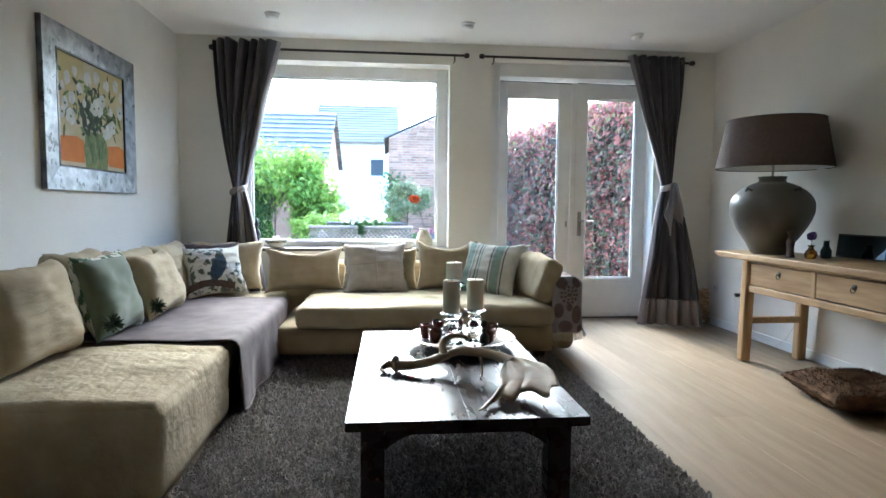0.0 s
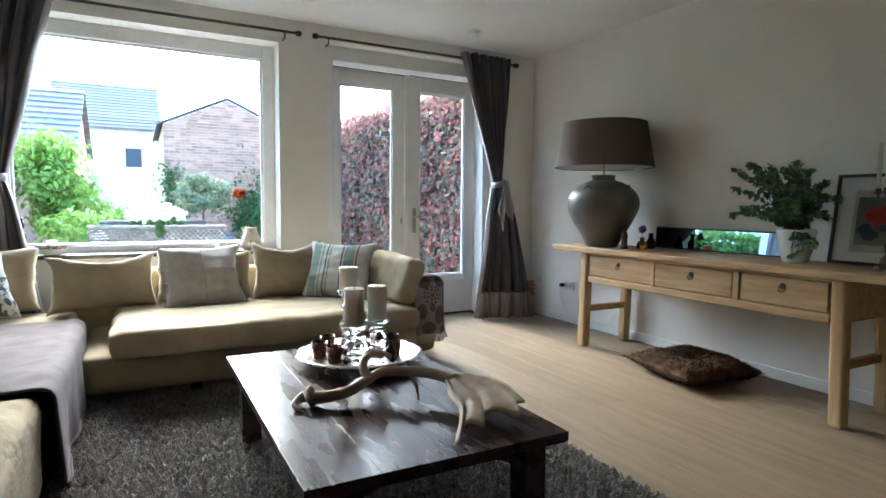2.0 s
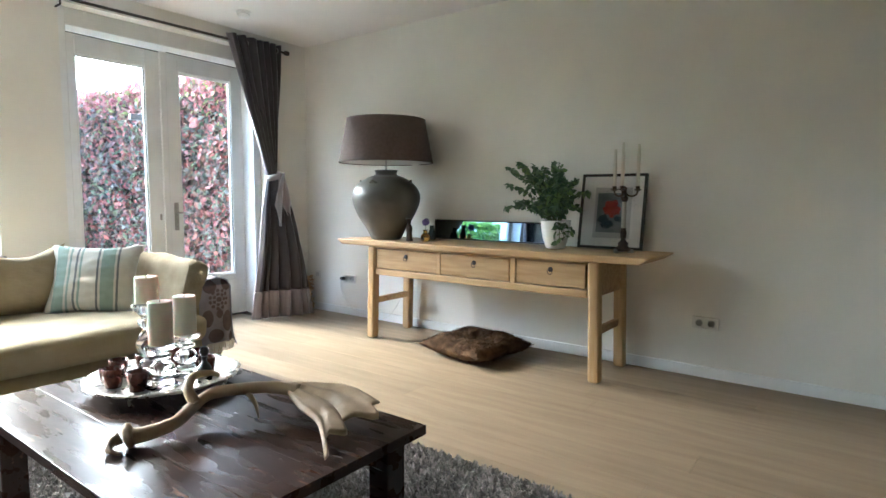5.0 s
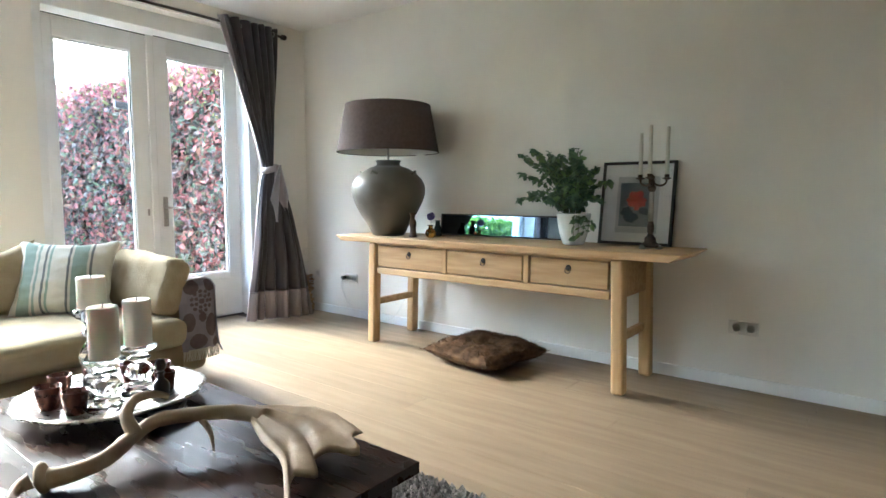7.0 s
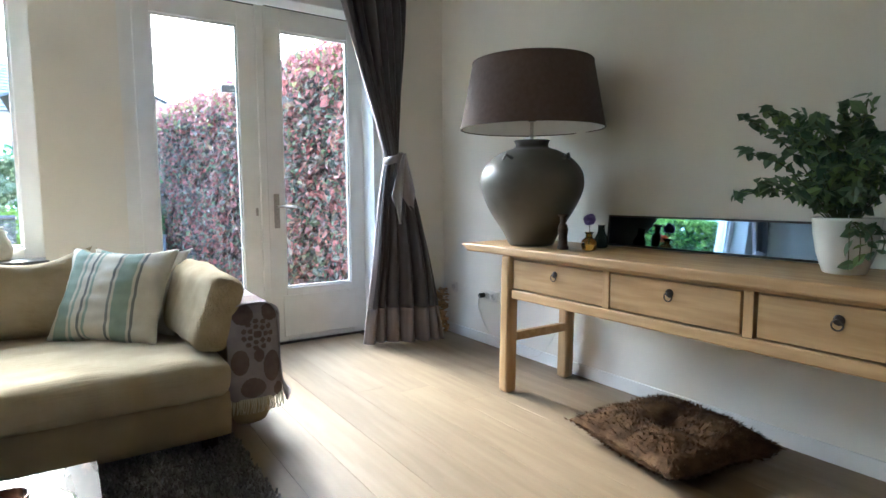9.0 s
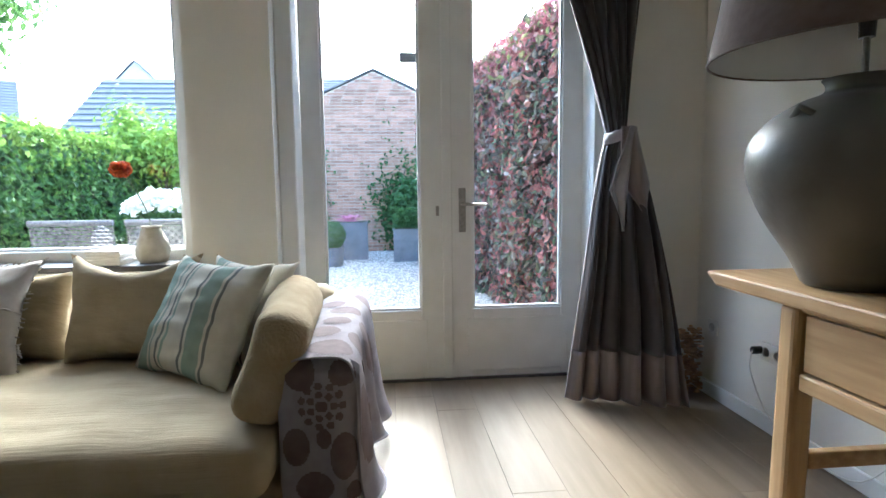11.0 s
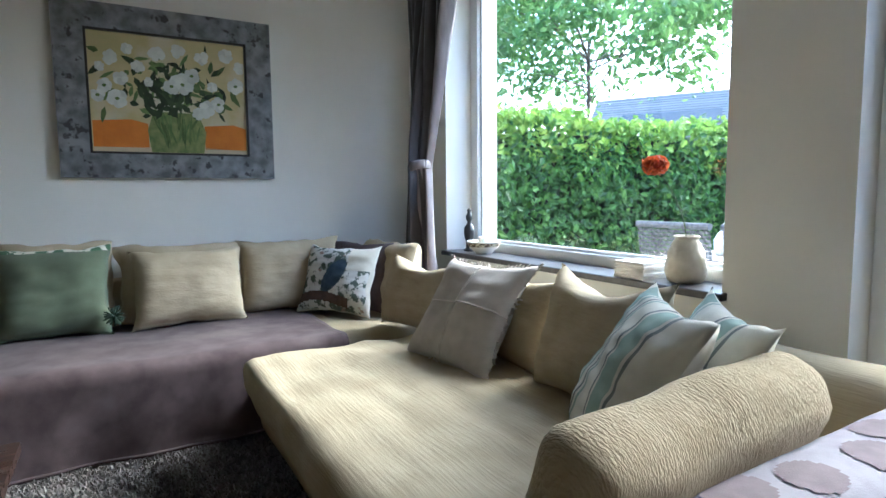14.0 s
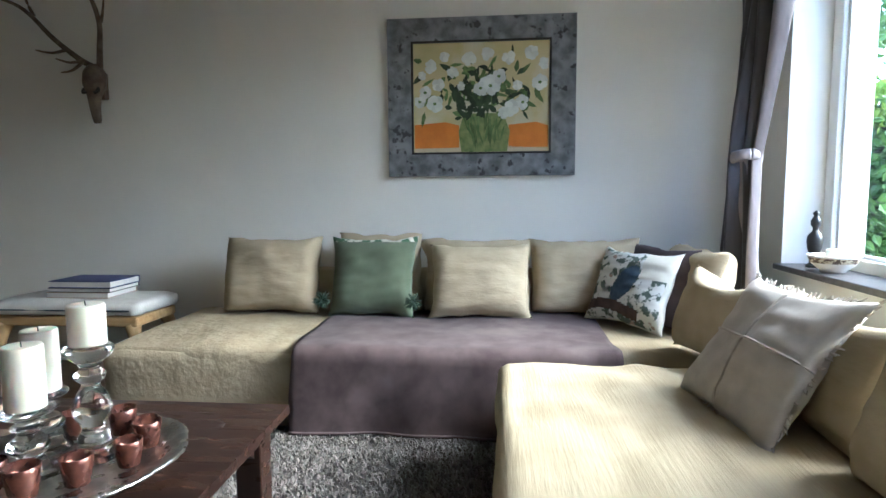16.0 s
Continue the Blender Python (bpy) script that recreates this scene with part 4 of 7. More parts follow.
# ---- smoke detectors on the ceiling ----
for x, y in ((-0.52, 5.30), (1.08, 5.36), (2.61, 5.48)):
    sd = thing("smoke_detector", "round white ceiling spot on the ceiling", "detector", "ceiling detectors")
    part("base", lathe([(0.062, 0), (0.062, -0.012), (0.055, -0.016)], 28, at=(x, y, H)), WHITE, sd)
    part("body", lathe([(0.050, -0.016), (0.052, -0.03), (0.040, -0.044), (0.02, -0.047)], 28, at=(x, y, H)), WHITE, sd, smooth=True)

# ---- garden ----
GZ = -0.10


def leaf_mat(name, colours, glow=0.35, rough=0.5):
    """Leaves: a colour picked per leaf, with light passing through."""
    m = bpy.data.materials.new(name)
    m.use_nodes = True
    nt = m.node_tree
    nd, ln = nt.nodes, nt.links
    b = nd["Principled BSDF"]
    b.inputs["Roughness"].default_value = rough
    b.inputs["Specular IOR Level"].default_value = 0.35
    ge = nd.new("ShaderNodeNewGeometry")
    ra = nd.new("ShaderNodeValToRGB")
    ra.color_ramp.interpolation = "LINEAR"
    els = ra.color_ramp.elements
    while len(els) < len(colours):
        els.new(0.5)
    for i, c in enumerate(colours):
        els[i].position, els[i].color = i / (len(colours) - 1), (*c, 1)
    ln.new(ge.outputs["Random Per Island"], ra.inputs[0])
    ln.new(ra.outputs[0], b.inputs["Base Color"])
    tl, mx = nd.new("ShaderNodeBsdfTranslucent"), nd.new("ShaderNodeMixShader")
    ln.new(ra.outputs[0], tl.inputs["Color"])
    mx.inputs[0].default_value = glow
    ln.new(b.outputs[0], mx.inputs[1])
    ln.new(tl.outputs[0], mx.inputs[2])
    ln.new(mx.outputs[0], nd["Material Output"].inputs["Surface"])
    return m


def leaves(centres, normals, size, seed, spread=0.9, ratio=0.6):
    """Verts and faces of folded leaves at centres, roughly facing normals."""
    r = np.random.default_rng(seed)
    n = len(centres)
    nr = normals + r.normal(0, spread, (n, 3))
    nr /= np.linalg.norm(nr, axis=1, keepdims=True)
    up = r.normal(0, 1, (n, 3)) + np.array((0, 0, -0.6))
    t = up - (up * nr).sum(1, keepdims=True) * nr
    t /= np.linalg.norm(t, axis=1, keepdims=True)
    s = np.cross(nr, t)
    sz = size * r.uniform(0.6, 1.25, (n, 1))
    v = np.zeros((n, 6, 3))
    v[:, 0] = centres - t * sz * 0.5
    v[:, 1] = centres - t * sz * 0.1 + s * sz * ratio * 0.5 + nr * sz * 0.10
    v[:, 2] = centres + t * sz * 0.25 + s * sz * ratio * 0.36 + nr * sz * 0.06
    v[:, 3] = centres + t * sz * 0.55 - nr * sz * 0.08
    v[:, 4] = centres + t * sz * 0.25 - s * sz * ratio * 0.36 + nr * sz * 0.06
    v[:, 5] = centres - t * sz * 0.1 - s * sz * ratio * 0.5 + nr * sz * 0.10
    b = (np.arange(n) * 6)[:, None]
    f = np.concatenate([b + np.array([[0, 1, 2, 3]]), b + np.array([[0, 3, 4, 5]])])
    return v.reshape(-1, 3), f.tolist()


BARK = mat("grey_bark", (0.16, 0.12, 0.085), (0.10, 0.075, 0.055), rough=0.9, scale=20, bump=0.5, bscale=40, bdist=0.01)
# hedge cores: the shade between leaves is put into their near-black colour
CORE = mat("hedge_core_shade", (0.035, 0.04, 0.02), (0.02, 0.02, 0.012), rough=1, scale=12)
CORE_R = mat("red_hedge_core_shade", (0.05, 0.03, 0.025), (0.025, 0.02, 0.015), rough=1, scale=12)
HEDGE_G = leaf_mat("hedge_leaf", [(0.035, 0.075, 0.022), (0.06, 0.13, 0.03), (0.10, 0.20, 0.04), (0.17, 0.30, 0.06)])
HEDGE_TOP = leaf_mat("young_hedge_leaf", [(0.15, 0.25, 0.04), (0.25, 0.37, 0.06), (0.35, 0.47, 0.09)])
BEECH_R = leaf_mat("copper_beech_leaf", [(0.035, 0.05, 0.04), (0.09, 0.075, 0.065), (0.17, 0.08, 0.075), (0.32, 0.11, 0.10), (0.10, 0.15, 0.08), (0.20, 0.18, 0.17)], 0.25)
BEECH_T = leaf_mat("young_copper_leaf", [(0.20, 0.06, 0.07), (0.36, 0.13, 0.14), (0.50, 0.26, 0.25), (0.18, 0.13, 0.09), (0.28, 0.34, 0.12)])
TREE_G = leaf_mat("tree_leaf", [(0.08, 0.15, 0.04), (0.14, 0.24, 0.065), (0.23, 0.35, 0.11)], 0.45)
OLIVE = leaf_mat("olive_leaf", [(0.10, 0.14, 0.07), (0.17, 0.22, 0.12), (0.25, 0.30, 0.18)])
BOXG = leaf_mat("box_leaf", [(0.03, 0.08, 0.025), (0.06, 0.14, 0.035), (0.09, 0.19, 0.05)])
PETAL_W = leaf_mat("white_petal", [(0.70, 0.72, 0.66), (0.78, 0.80, 0.72)], 0.25)
PETAL_P = leaf_mat("pink_petal", [(0.50, 0.16, 0.26), (0.62, 0.28, 0.38)], 0.25)
GRAVEL = mat("pale_gravel", (0.48, 0.455, 0.41), (0.31, 0.29, 0.255), rough=0.9, scale=40, island=0.4)
GRAVEL_B = mat("gravel_bed", (0.34, 0.32, 0.29), (0.20, 0.19, 0.17), rough=0.95, scale=45, bump=0.8, bscale=60, bdist=0.02)
SOIL = mat("garden_soil", (0.10, 0.085, 0.055), (0.06, 0.06, 0.035), rough=1, scale=3)
BRICK = mat("brown_brick", (0.47, 0.28, 0.20), (0.38, 0.215, 0.15), rough=0.9, scale=15, island=0.28, bump=0.3, bscale=60)
MORTAR = mat("pale_mortar", (0.56, 0.49, 0.40), (0.48, 0.42, 0.34), rough=0.95, scale=30)
SLATE = mat("blue_grey_roof_tile", (0.20, 0.192, 0.185), (0.15, 0.145, 0.14), rough=0.9, spec=0.15, scale=8, island=0.2)
RENDER_W = mat("white_render", (0.78, 0.77, 0.74), (0.72, 0.71, 0.68), rough=0.9, scale=3)
ZINC = mat("grey_zinc_planter", (0.19, 0.20, 0.215), (0.14, 0.15, 0.165), rough=0.55, scale=9)
WICKER = mat("grey_wicker", (0.14, 0.14, 0.145), (0.08, 0.08, 0.085), rough=0.7, scale=40, island=0.2)
TERRA = mat("glazed_terracotta", (0.36, 0.20, 0.09), (0.26, 0.13, 0.06), rough=0.5, scale=9)
TEAK = mat("grey_teak", (0.30, 0.27, 0.23), (0.22, 0.20, 0.17), rough=0.8, scale=6, stretch=(1, 8, 8))
TILE = mat("grey_paving", (0.30, 0.29, 0.28), (0.24, 0.235, 0.225), rough=0.8, scale=8, rnd=0.1)
DARKGLASS = mat("dark_house_window", (0.05, 0.06, 0.07), (0.04, 0.05, 0.06), rough=0.35, spec=0.3)

tagged(part("ground", box(-200, 200, YO, 400, GZ - 0.2, GZ - 0.03), SOIL), "dark garden soil running to the horizon", "ground", kind="structure")
tagged(part("gravel_terrace", box(-2.7, 3.5, YO, 14.5, GZ - 0.03, GZ), GRAVEL_B), "pale gravel garden terrace", "terrace", kind="structure")
for i in range(5):
    for j in range(2):
        x, y = -2.0 + i * 0.62, 6.40 + j * 0.62
        tagged(part("paving_slab", box(x, x + 0.6, y, y + 0.6, GZ, GZ + 0.02, 0.006), TILE), "grey concrete paving slab beside the house", "paving", "paving slabs", kind="structure")
rng = np.random.default_rng(9)
n = 26000
px, py = rng.uniform(0.2, 3.35, n), 6.45 + 7.9 * rng.uniform(0, 1, n) ** 1.35
sx, sy, sz = rng.uniform(0.014, 0.032, n), rng.uniform(0.012, 0.024, n), rng.uniform(0.006, 0.014, n)
an = rng.uniform(0, 2 * np.pi, n)
v = np.zeros((n, 6, 3))
ca, sa = np.cos(an), np.sin(an)
zc = GZ + sz * 0.6
for k, (a, b, c) in enumerate(((1, 0, 0), (0, 1, 0), (-1, 0, 0), (0, -1, 0), (0.1, 0.1, 1), (0, 0, -1))):
    v[:, k] = np.stack([px + ca * a * sx - sa * b * sy, py + sa * a * sx + ca * b * sy, zc + c * sz], -1)
b = (np.arange(n) * 6)[:, None]
fs = []
for k in range(4):
    fs += (b + np.array([[k, (k + 1) % 4, 4]])).tolist()
tagged(link("gravel", v.reshape(-1, 3), fs, GRAVEL), "loose pale gravel stones on the terrace", "gravel", kind="stuff")


def hedge(name, label, x0, x1, y0, y1, h, face, mats, core, n, size, seed, slant=0.0):
    """A clipped hedge: leaves over its seen face, top and ends, and a core coloured as the shade inside."""
    hd = thing(name, label, "hedge")
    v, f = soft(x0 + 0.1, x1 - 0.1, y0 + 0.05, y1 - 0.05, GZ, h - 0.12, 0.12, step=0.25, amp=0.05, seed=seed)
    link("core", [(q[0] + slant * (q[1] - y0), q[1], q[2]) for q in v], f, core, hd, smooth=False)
    r = np.random.default_rng(seed)
    y = y0 + (y1 - y0) * r.uniform(0, 1, n) ** 1.3
    z = r.uniform(GZ + 0.05, h, n)
    xf = x0 if face < 0 else x1
    bumps = np.array([0.10 * fbm((0, a, b_), 1.3, seed) + 0.06 * fbm((0, a, b_), 3.5, seed) for a, b_ in zip(y, z)])
    x = xf + face * (bumps + r.normal(0, 0.03, n))
    nm = np.tile(np.array((face, -0.25, 0.35)), (n, 1))
    c = np.stack([x, y, z], -1)
    m = n // 4
    yt = r.uniform(y0, y1, m)
    ct = np.stack([r.uniform(x0, x1, m), yt, h + np.array([0.10 * fbm((a, 1, 0), 1.6, seed) for a in yt]) + r.normal(0, 0.05, m)], -1)
    e = n // 8
    ce = np.stack([r.uniform(x0, x1, e), y0 + r.normal(0, 0.04, e), r.uniform(GZ, h, e)], -1)
    allc = np.concatenate([c, ct, ce])
    alln = np.concatenate([nm, np.tile((face * 0.3, -0.2, 1.0), (m, 1)), np.tile((0, -1.0, 0.2), (e, 1))])
    allc[:, 0] += slant * (allc[:, 1] - y0)
    young = allc[:, 2] > h - 0.28 + 0.25 * r.normal(0, 0.6, len(allc))
    for nm_, pick, ma in (("foliage", ~young, mats[0]), ("young_foliage", young, mats[1])):
        vv, ff = leaves(allc[pick], alln[pick], size, seed + 1)
        tagged(link(nm_, vv, ff, ma, hd), kind="stuff")
    return hd


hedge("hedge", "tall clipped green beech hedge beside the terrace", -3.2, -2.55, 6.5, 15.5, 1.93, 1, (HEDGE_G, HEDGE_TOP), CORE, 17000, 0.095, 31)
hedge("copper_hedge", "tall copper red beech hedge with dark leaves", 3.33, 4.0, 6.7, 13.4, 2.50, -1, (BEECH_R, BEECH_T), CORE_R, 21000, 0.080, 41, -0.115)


def tree(name, label, at, trunk_h, crown, size, n, material, seed, trunk_r=0.09, clumps=40, cat="tree"):
    t = thing(name, label, cat)
    r = random.Random(seed)
    x, y, z = at
    bm = tube(smooth_path([(x, y, z), (x + 0.03, y, z + trunk_h * 0.5), (x, y + 0.02, z + trunk_h), (x, y, z + trunk_h + crown[2])], 4), [trunk_r * (1 - 0.055 * k) for k in range(13)], 8)
    tips = []
    for k in range(clumps):
        a, e, q = r.uniform(0, 6.28), r.uniform(-0.5, 1.0), r.uniform(0.35, 1.0) ** 0.6
        p = Vector((x + crown[0] * q * math.cos(a) * math.cos(e), y + crown[1] * q * math.sin(a) * math.cos(e), z + trunk_h + crown[2] * (0.9 + 0.9 * q * math.sin(e))))
        tips.append(p)
        if k % (6 if cat == "tree" else 2) == 0:
            root = Vector((x, y, z + trunk_h + crown[2] * r.uniform(0.1, 0.7)))
            mid = root.lerp(p, 0.5) + Vector((0, 0, 0.12 * crown[2]))
            tube(smooth_path([root, mid, p], 3), [trunk_r * 0.28 * (1 - 0.13 * q_) for q_ in range(7)], 5, bm=bm)
    part("trunk", bm, BARK, t)
    rr = np.random.default_rng(seed)
    per = n // clumps
    cs = np.concatenate([np.array(p)[None] + rr.normal(0, 1, (per, 3)) * np.array(crown) * (0.17 if cat != "tree" else 0.125) for p in tips])
    vv, ff = leaves(cs, np.tile((0, -0.3, 0.8), (len(cs), 1)), size, seed, 1.0)
    tagged(link("crown", vv, ff, material, t), kind="stuff")
    return t


tree("tree", "young leafy garden tree behind the green hedge", (-5.6, 11.6, GZ), 2.5, (2.3, 2.7, 1.6), 0.15, 6800, TREE_G, 51, 0.06, clumps=85)
tree("tree", "leafy tree standing behind the hedge end", (-4.4, 19.0, GZ), 1.2, (1.6, 1.3, 1.0), 0.16, 2600, TREE_G, 52, clumps=36)
tree("shrub", "bright green garden shrub before the far wall", (-0.7, 12.4, GZ), 0.2, (0.75, 0.7, 0.55), 0.11, 2200, HEDGE_TOP, 53, 0.03, 30, "shrub")
tree("shrub", "leafy green shrub growing by the shed wall", (2.55, 13.6, GZ), 0.3, (0.45, 0.4, 0.65), 0.10, 1700, BOXG, 54, 0.03, 26, "shrub")
tree("shrub", "leafy green shrub in the gravel border", (0.10, 13.4, GZ), 0.2, (0.5, 0.5, 0.5), 0.10, 1500, HEDGE_TOP, 55, 0.03, 22, "shrub")
tree("shrub", "tall pale green shrub at the garden end", (-2.3, 14.6, GZ), 0.6, (1.15, 0.9, 1.25), 0.13, 5200, HEDGE_TOP, 57, 0.03, 40, "shrub")
tree("shrub", "broad bright green shrub before the brick garage", (-1.2, 14.8, GZ), 0.3, (0.7, 0.6, 0.75), 0.11, 2600, HEDGE_TOP, 58, 0.03, 30, "shrub")

# brick shed with a gable
SX0, SX1, SY, SE, SR = 0.43, 3.02, 14.6, 2.83, 3.43
shed = thing("brick_shed", "brown brick garden shed with a low gable roof", "shed")
sxm = (SX0 + SX1) / 2
bm = bmesh.new()
pf = [bm.verts.new((x, SY, z)) for x, z in ((SX0, GZ), (SX1, GZ), (SX1, SE), (sxm, SR), (SX0, SE))]
pb = [bm.verts.new((v_.co.x, SY + 4, v_.co.z)) for v_ in pf]
bm.faces.new(pf)
bm.faces.new(pb[::-1])
for i in range(5):
    bm.faces.new((pf[i], pb[i], pb[(i + 1) % 5], pf[(i + 1) % 5]))
part("wall", bm, MORTAR, shed)
vs, fs = [], []
CH, BL = 0.0625, 0.22
for r in range(int((SR - GZ) / CH)):
    z0 = GZ + r * CH
    z1 = z0 + CH - 0.011
    top = z1
    half = (SX1 - SX0) / 2 if top < SE else (SX1 - SX0) / 2 * max(0, (SR - top) / (SR - SE))
    x = sxm - half - (0.11 if r % 2 else 0)
    while x < sxm + half - 0.02:
        a, b = max(x, sxm - half), min(x + BL - 0.011, sxm + half)
        x += BL
        if b - a < 0.03:
            continue
        k = len(vs)
        yo = SY - 0.012
        vs += [(a, SY, z0), (b, SY, z0), (b, SY, z1), (a, SY, z1), (a, yo, z0), (b, yo, z0), (b, yo, z1), (a, yo, z1)]
        fs += [(k + 4, k + 5, k + 6, k + 7), (k, k + 1, k + 5, k + 4), (k + 1, k + 2, k + 6, k + 5), (k + 2, k + 3, k + 7, k + 6), (k + 3, k, k + 4, k + 7)]
tagged(link("brickwork", vs, fs, BRICK, shed), "brown bricks in pale mortar", kind="stuff")
for s in (-1, 1):
    e = Vector((sxm + s * ((SX1 - SX0) / 2 + 0.12), 0, SE - 0.055))
    bm = bmesh.new()
    pts = [(sxm, SR + 0.02), (e.x, e.z + 0.02), (e.x, e.z + 0.06), (sxm, SR + 0.06)]
    a = [bm.verts.new((p[0], SY - 0.03, p[1])) for p in pts]
    b = [bm.verts.new((p[0], SY + 4.1, p[1])) for p in pts]
    bm.faces.new(a)
    bm.faces.new(b[::-1])
    for i in range(4):
        bm.faces.new((a[i], b[i], b[(i + 1) % 4], a[(i + 1) % 4]))
    bmesh.ops.recalc_face_normals(bm, faces=bm.faces)
    part("roof", bm, SLATE, shed)


def house(label, x, y, w, d, eave, ridge, wall_m, axis="x", windows=(), yaw=0, solar=False, skylight=False):
    """A house with a pitched roof; its ridge runs along x or y."""
    hs = thing("house", label, "house", "houses beyond the garden")
    bm = bmesh.new()
    if axis == "y":
        pr = [(-w / 2, GZ), (w / 2, GZ), (w / 2, eave), (0, ridge), (-w / 2, eave)]
        a, b = [bm.verts.new((p[0], 0, p[1])) for p in pr], [bm.verts.new((p[0], d, p[1])) for p in pr]
    else:
        pr = [(0, GZ), (d, GZ), (d, eave), (d / 2, ridge), (0, eave)]
        a, b = [bm.verts.new((-w / 2, p[0], p[1])) for p in pr], [bm.verts.new((w / 2, p[0], p[1])) for p in pr]
    bm.faces.new(a)
    bm.faces.new(b[::-1])
    for i in range(5):
        bm.faces.new((a[i], b[i], b[(i + 1) % 5], a[(i + 1) % 5]))
    bmesh.ops.recalc_face_normals(bm, faces=bm.faces)
    body = part("wall", bm, wall_m, hs)
    # tile courses as overlapping strips down each slope
    run = w / 2 if axis == "y" else d / 2
    n = max(6, int(math.hypot(run, ridge - eave) / 0.30))
    for s in (-1, 1):
        rb = bmesh.new()
        for k in range(n):
            f0, f1 = k / n * 1.06, (k + 1) / n * 1.06 + 0.01
            z0, z1 = ridge - (ridge - eave) * f0 + 0.08, ridge - (ridge - eave) * f1 + 0.13
            if axis == "y":
                q = [(s * run * f0, -0.15, z0), (s * run * f0, d + 0.15, z0), (s * run * f1, d + 0.15, z1), (s * run * f1, -0.15, z1)]
            else:
                q = [(-w / 2 - 0.15, d / 2 + s * run * f0, z0), (w / 2 + 0.15, d / 2 + s * run * f0, z0), (w / 2 + 0.15, d / 2 + s * run * f1, z1), (-w / 2 - 0.15, d / 2 + s * run * f1, z1)]
            lo_ = [(p[0], p[1], p[2] - 0.06) for p in q]
            t_ = [rb.verts.new(p) for p in q]
            u_ = [rb.verts.new(p) for p in lo_]
            rb.faces.new(t_)
            rb.faces.new(u_[::-1])
            for i in range(4):
                rb.faces.new((t_[i], u_[i], u_[(i + 1) % 4], t_[(i + 1) % 4]))
        bmesh.ops.recalc_face_normals(rb, faces=rb.faces)
        part("roof", rb, SLATE, hs)
    for wx, wz, ww, wh in windows:
        wd = part("window", box(wx - ww / 2 - 0.06, wx + ww / 2 + 0.06, -0.05, 0.0, wz - 0.06, wz + wh + 0.06, 0.01), WHITE, hs)
        part("pane", box(wx - ww / 2, wx + ww / 2, -0.07, -0.051, wz, wz + wh), DARKGLASS, wd)
    if solar:
        sl = math.atan2(ridge - eave, run)
        pn = part("solar_panel", box(-w * 0.3, w * 0.3, 0, 1.6, 0, 0.05), DARKGLASS, hs)
        pn.matrix_basis = Matrix.Translation((0, run * 0.25, eave + (ridge - eave) * 0.25 + 0.22)) @ Matrix.Rotation(sl, 4, "X")
    hs.matrix_world = pose(x, y, 0, 0, 0, yaw)
    return hs


BRICK_FAR = mat("far_red_brick", (0.46, 0.28, 0.20), (0.39, 0.225, 0.16), rough=0.9, scale=20, stretch=(1, 1, 4))
house("low brick garage with a blue grey tiled roof", -3.7, 18.2, 4.4, 5, 2.62, 4.3, BRICK_FAR, "x")
house("white rendered house with a tiled roof", -1.4, 33, 4.6, 8, 4.8, 7.4, RENDER_W, "x", ((1.2, 2.9, 0.7, 0.9),))
house("brick house with solar panels on its roof", -24, 36, 11, 9, 4.6, 8.2, BRICK_FAR, "x", ((-3, 3.0, 1.0, 1.2), (2, 3.0, 1.0, 1.2)), 30, True)
house("red brick gable house with white eaves", -27, 17, 8, 10, 5.2, 9.4, BRICK_FAR, "y", ((-1.4, 5.0, 1.0, 1.2), (1.4, 5.0, 1.0, 1.2)), 70)
house("white house with a steep tiled gable", -13, 40, 8, 10, 5.0, 9.0, RENDER_W, "y", ((0, 5.4, 1.0, 1.2),))

# terrace furniture


def wicker_chair(x, y, yaw):
    c = thing("wicker_chair", "grey woven wicker garden armchair on the terrace", "chair", "terrace chairs")
    W, D, S, Hh = 0.56, 0.55, 0.42, 0.98

    def weave(nm, p, u, vv, nu, nv, t=0.012):
        """A woven panel: strips over and under uprights."""
        vs, fs = [], []
        u, vv, p = Vector(u), Vector(vv), Vector(p)
        nn = u.cross(vv).normalized()
        for j in range(nv):
            for i in range(nu):
                off = nn * (t * 0.5 if (i + j) % 2 else -t * 0.5)
                k = len(vs)
                a, b = i / nu, (i + 1) / nu
                c_, d_ = (j + 0.08) / nv, (j + 0.92) / nv
                q = [p + u * a + vv * c_ + off * 0.2, p + u * b + vv * c_ + off * 0.2, p + u * b + vv * d_ + off * 0.2, p + u * a + vv * d_ + off * 0.2]
                m_ = [p + u * (a + b) / 2 + vv * c_ + off, p + u * (a + b) / 2 + vv * d_ + off]
                vs += [q[0], m_[0], m_[1], q[3], q[1], q[2]]
                fs += [(k, k + 1, k + 2, k + 3), (k + 1, k + 4, k + 5, k + 2)]
        return link(nm, vs, fs, WICKER, c)

    weave("backrest", (-W / 2, 0, S - 0.1), (W, 0, 0), (0, -0.10, Hh - S + 0.1), 22, 26)
    weave("seat", (-W / 2, 0, S), (W, 0, 0), (0, D, 0), 16, 16)
    for s in (-1, 1):
        weave("arm", (s * W / 2, 0, 0.05), (0, D, 0), (0, 0, 0.60), 16, 22)
    part("top_roll", tube([(-W / 2, -0.10, Hh), (W / 2, -0.10, Hh)], 0.022, 8), WICKER, c)
    for a in (-1, 1):
        for b_ in (0, D):
            part("leg", tube([(a * W / 2, b_, 0), (a * W / 2, b_, S + 0.1)], 0.018, 8), WICKER, c)
    c.matrix_world = pose(x, y, GZ + 0.02, 0, 0, yaw)


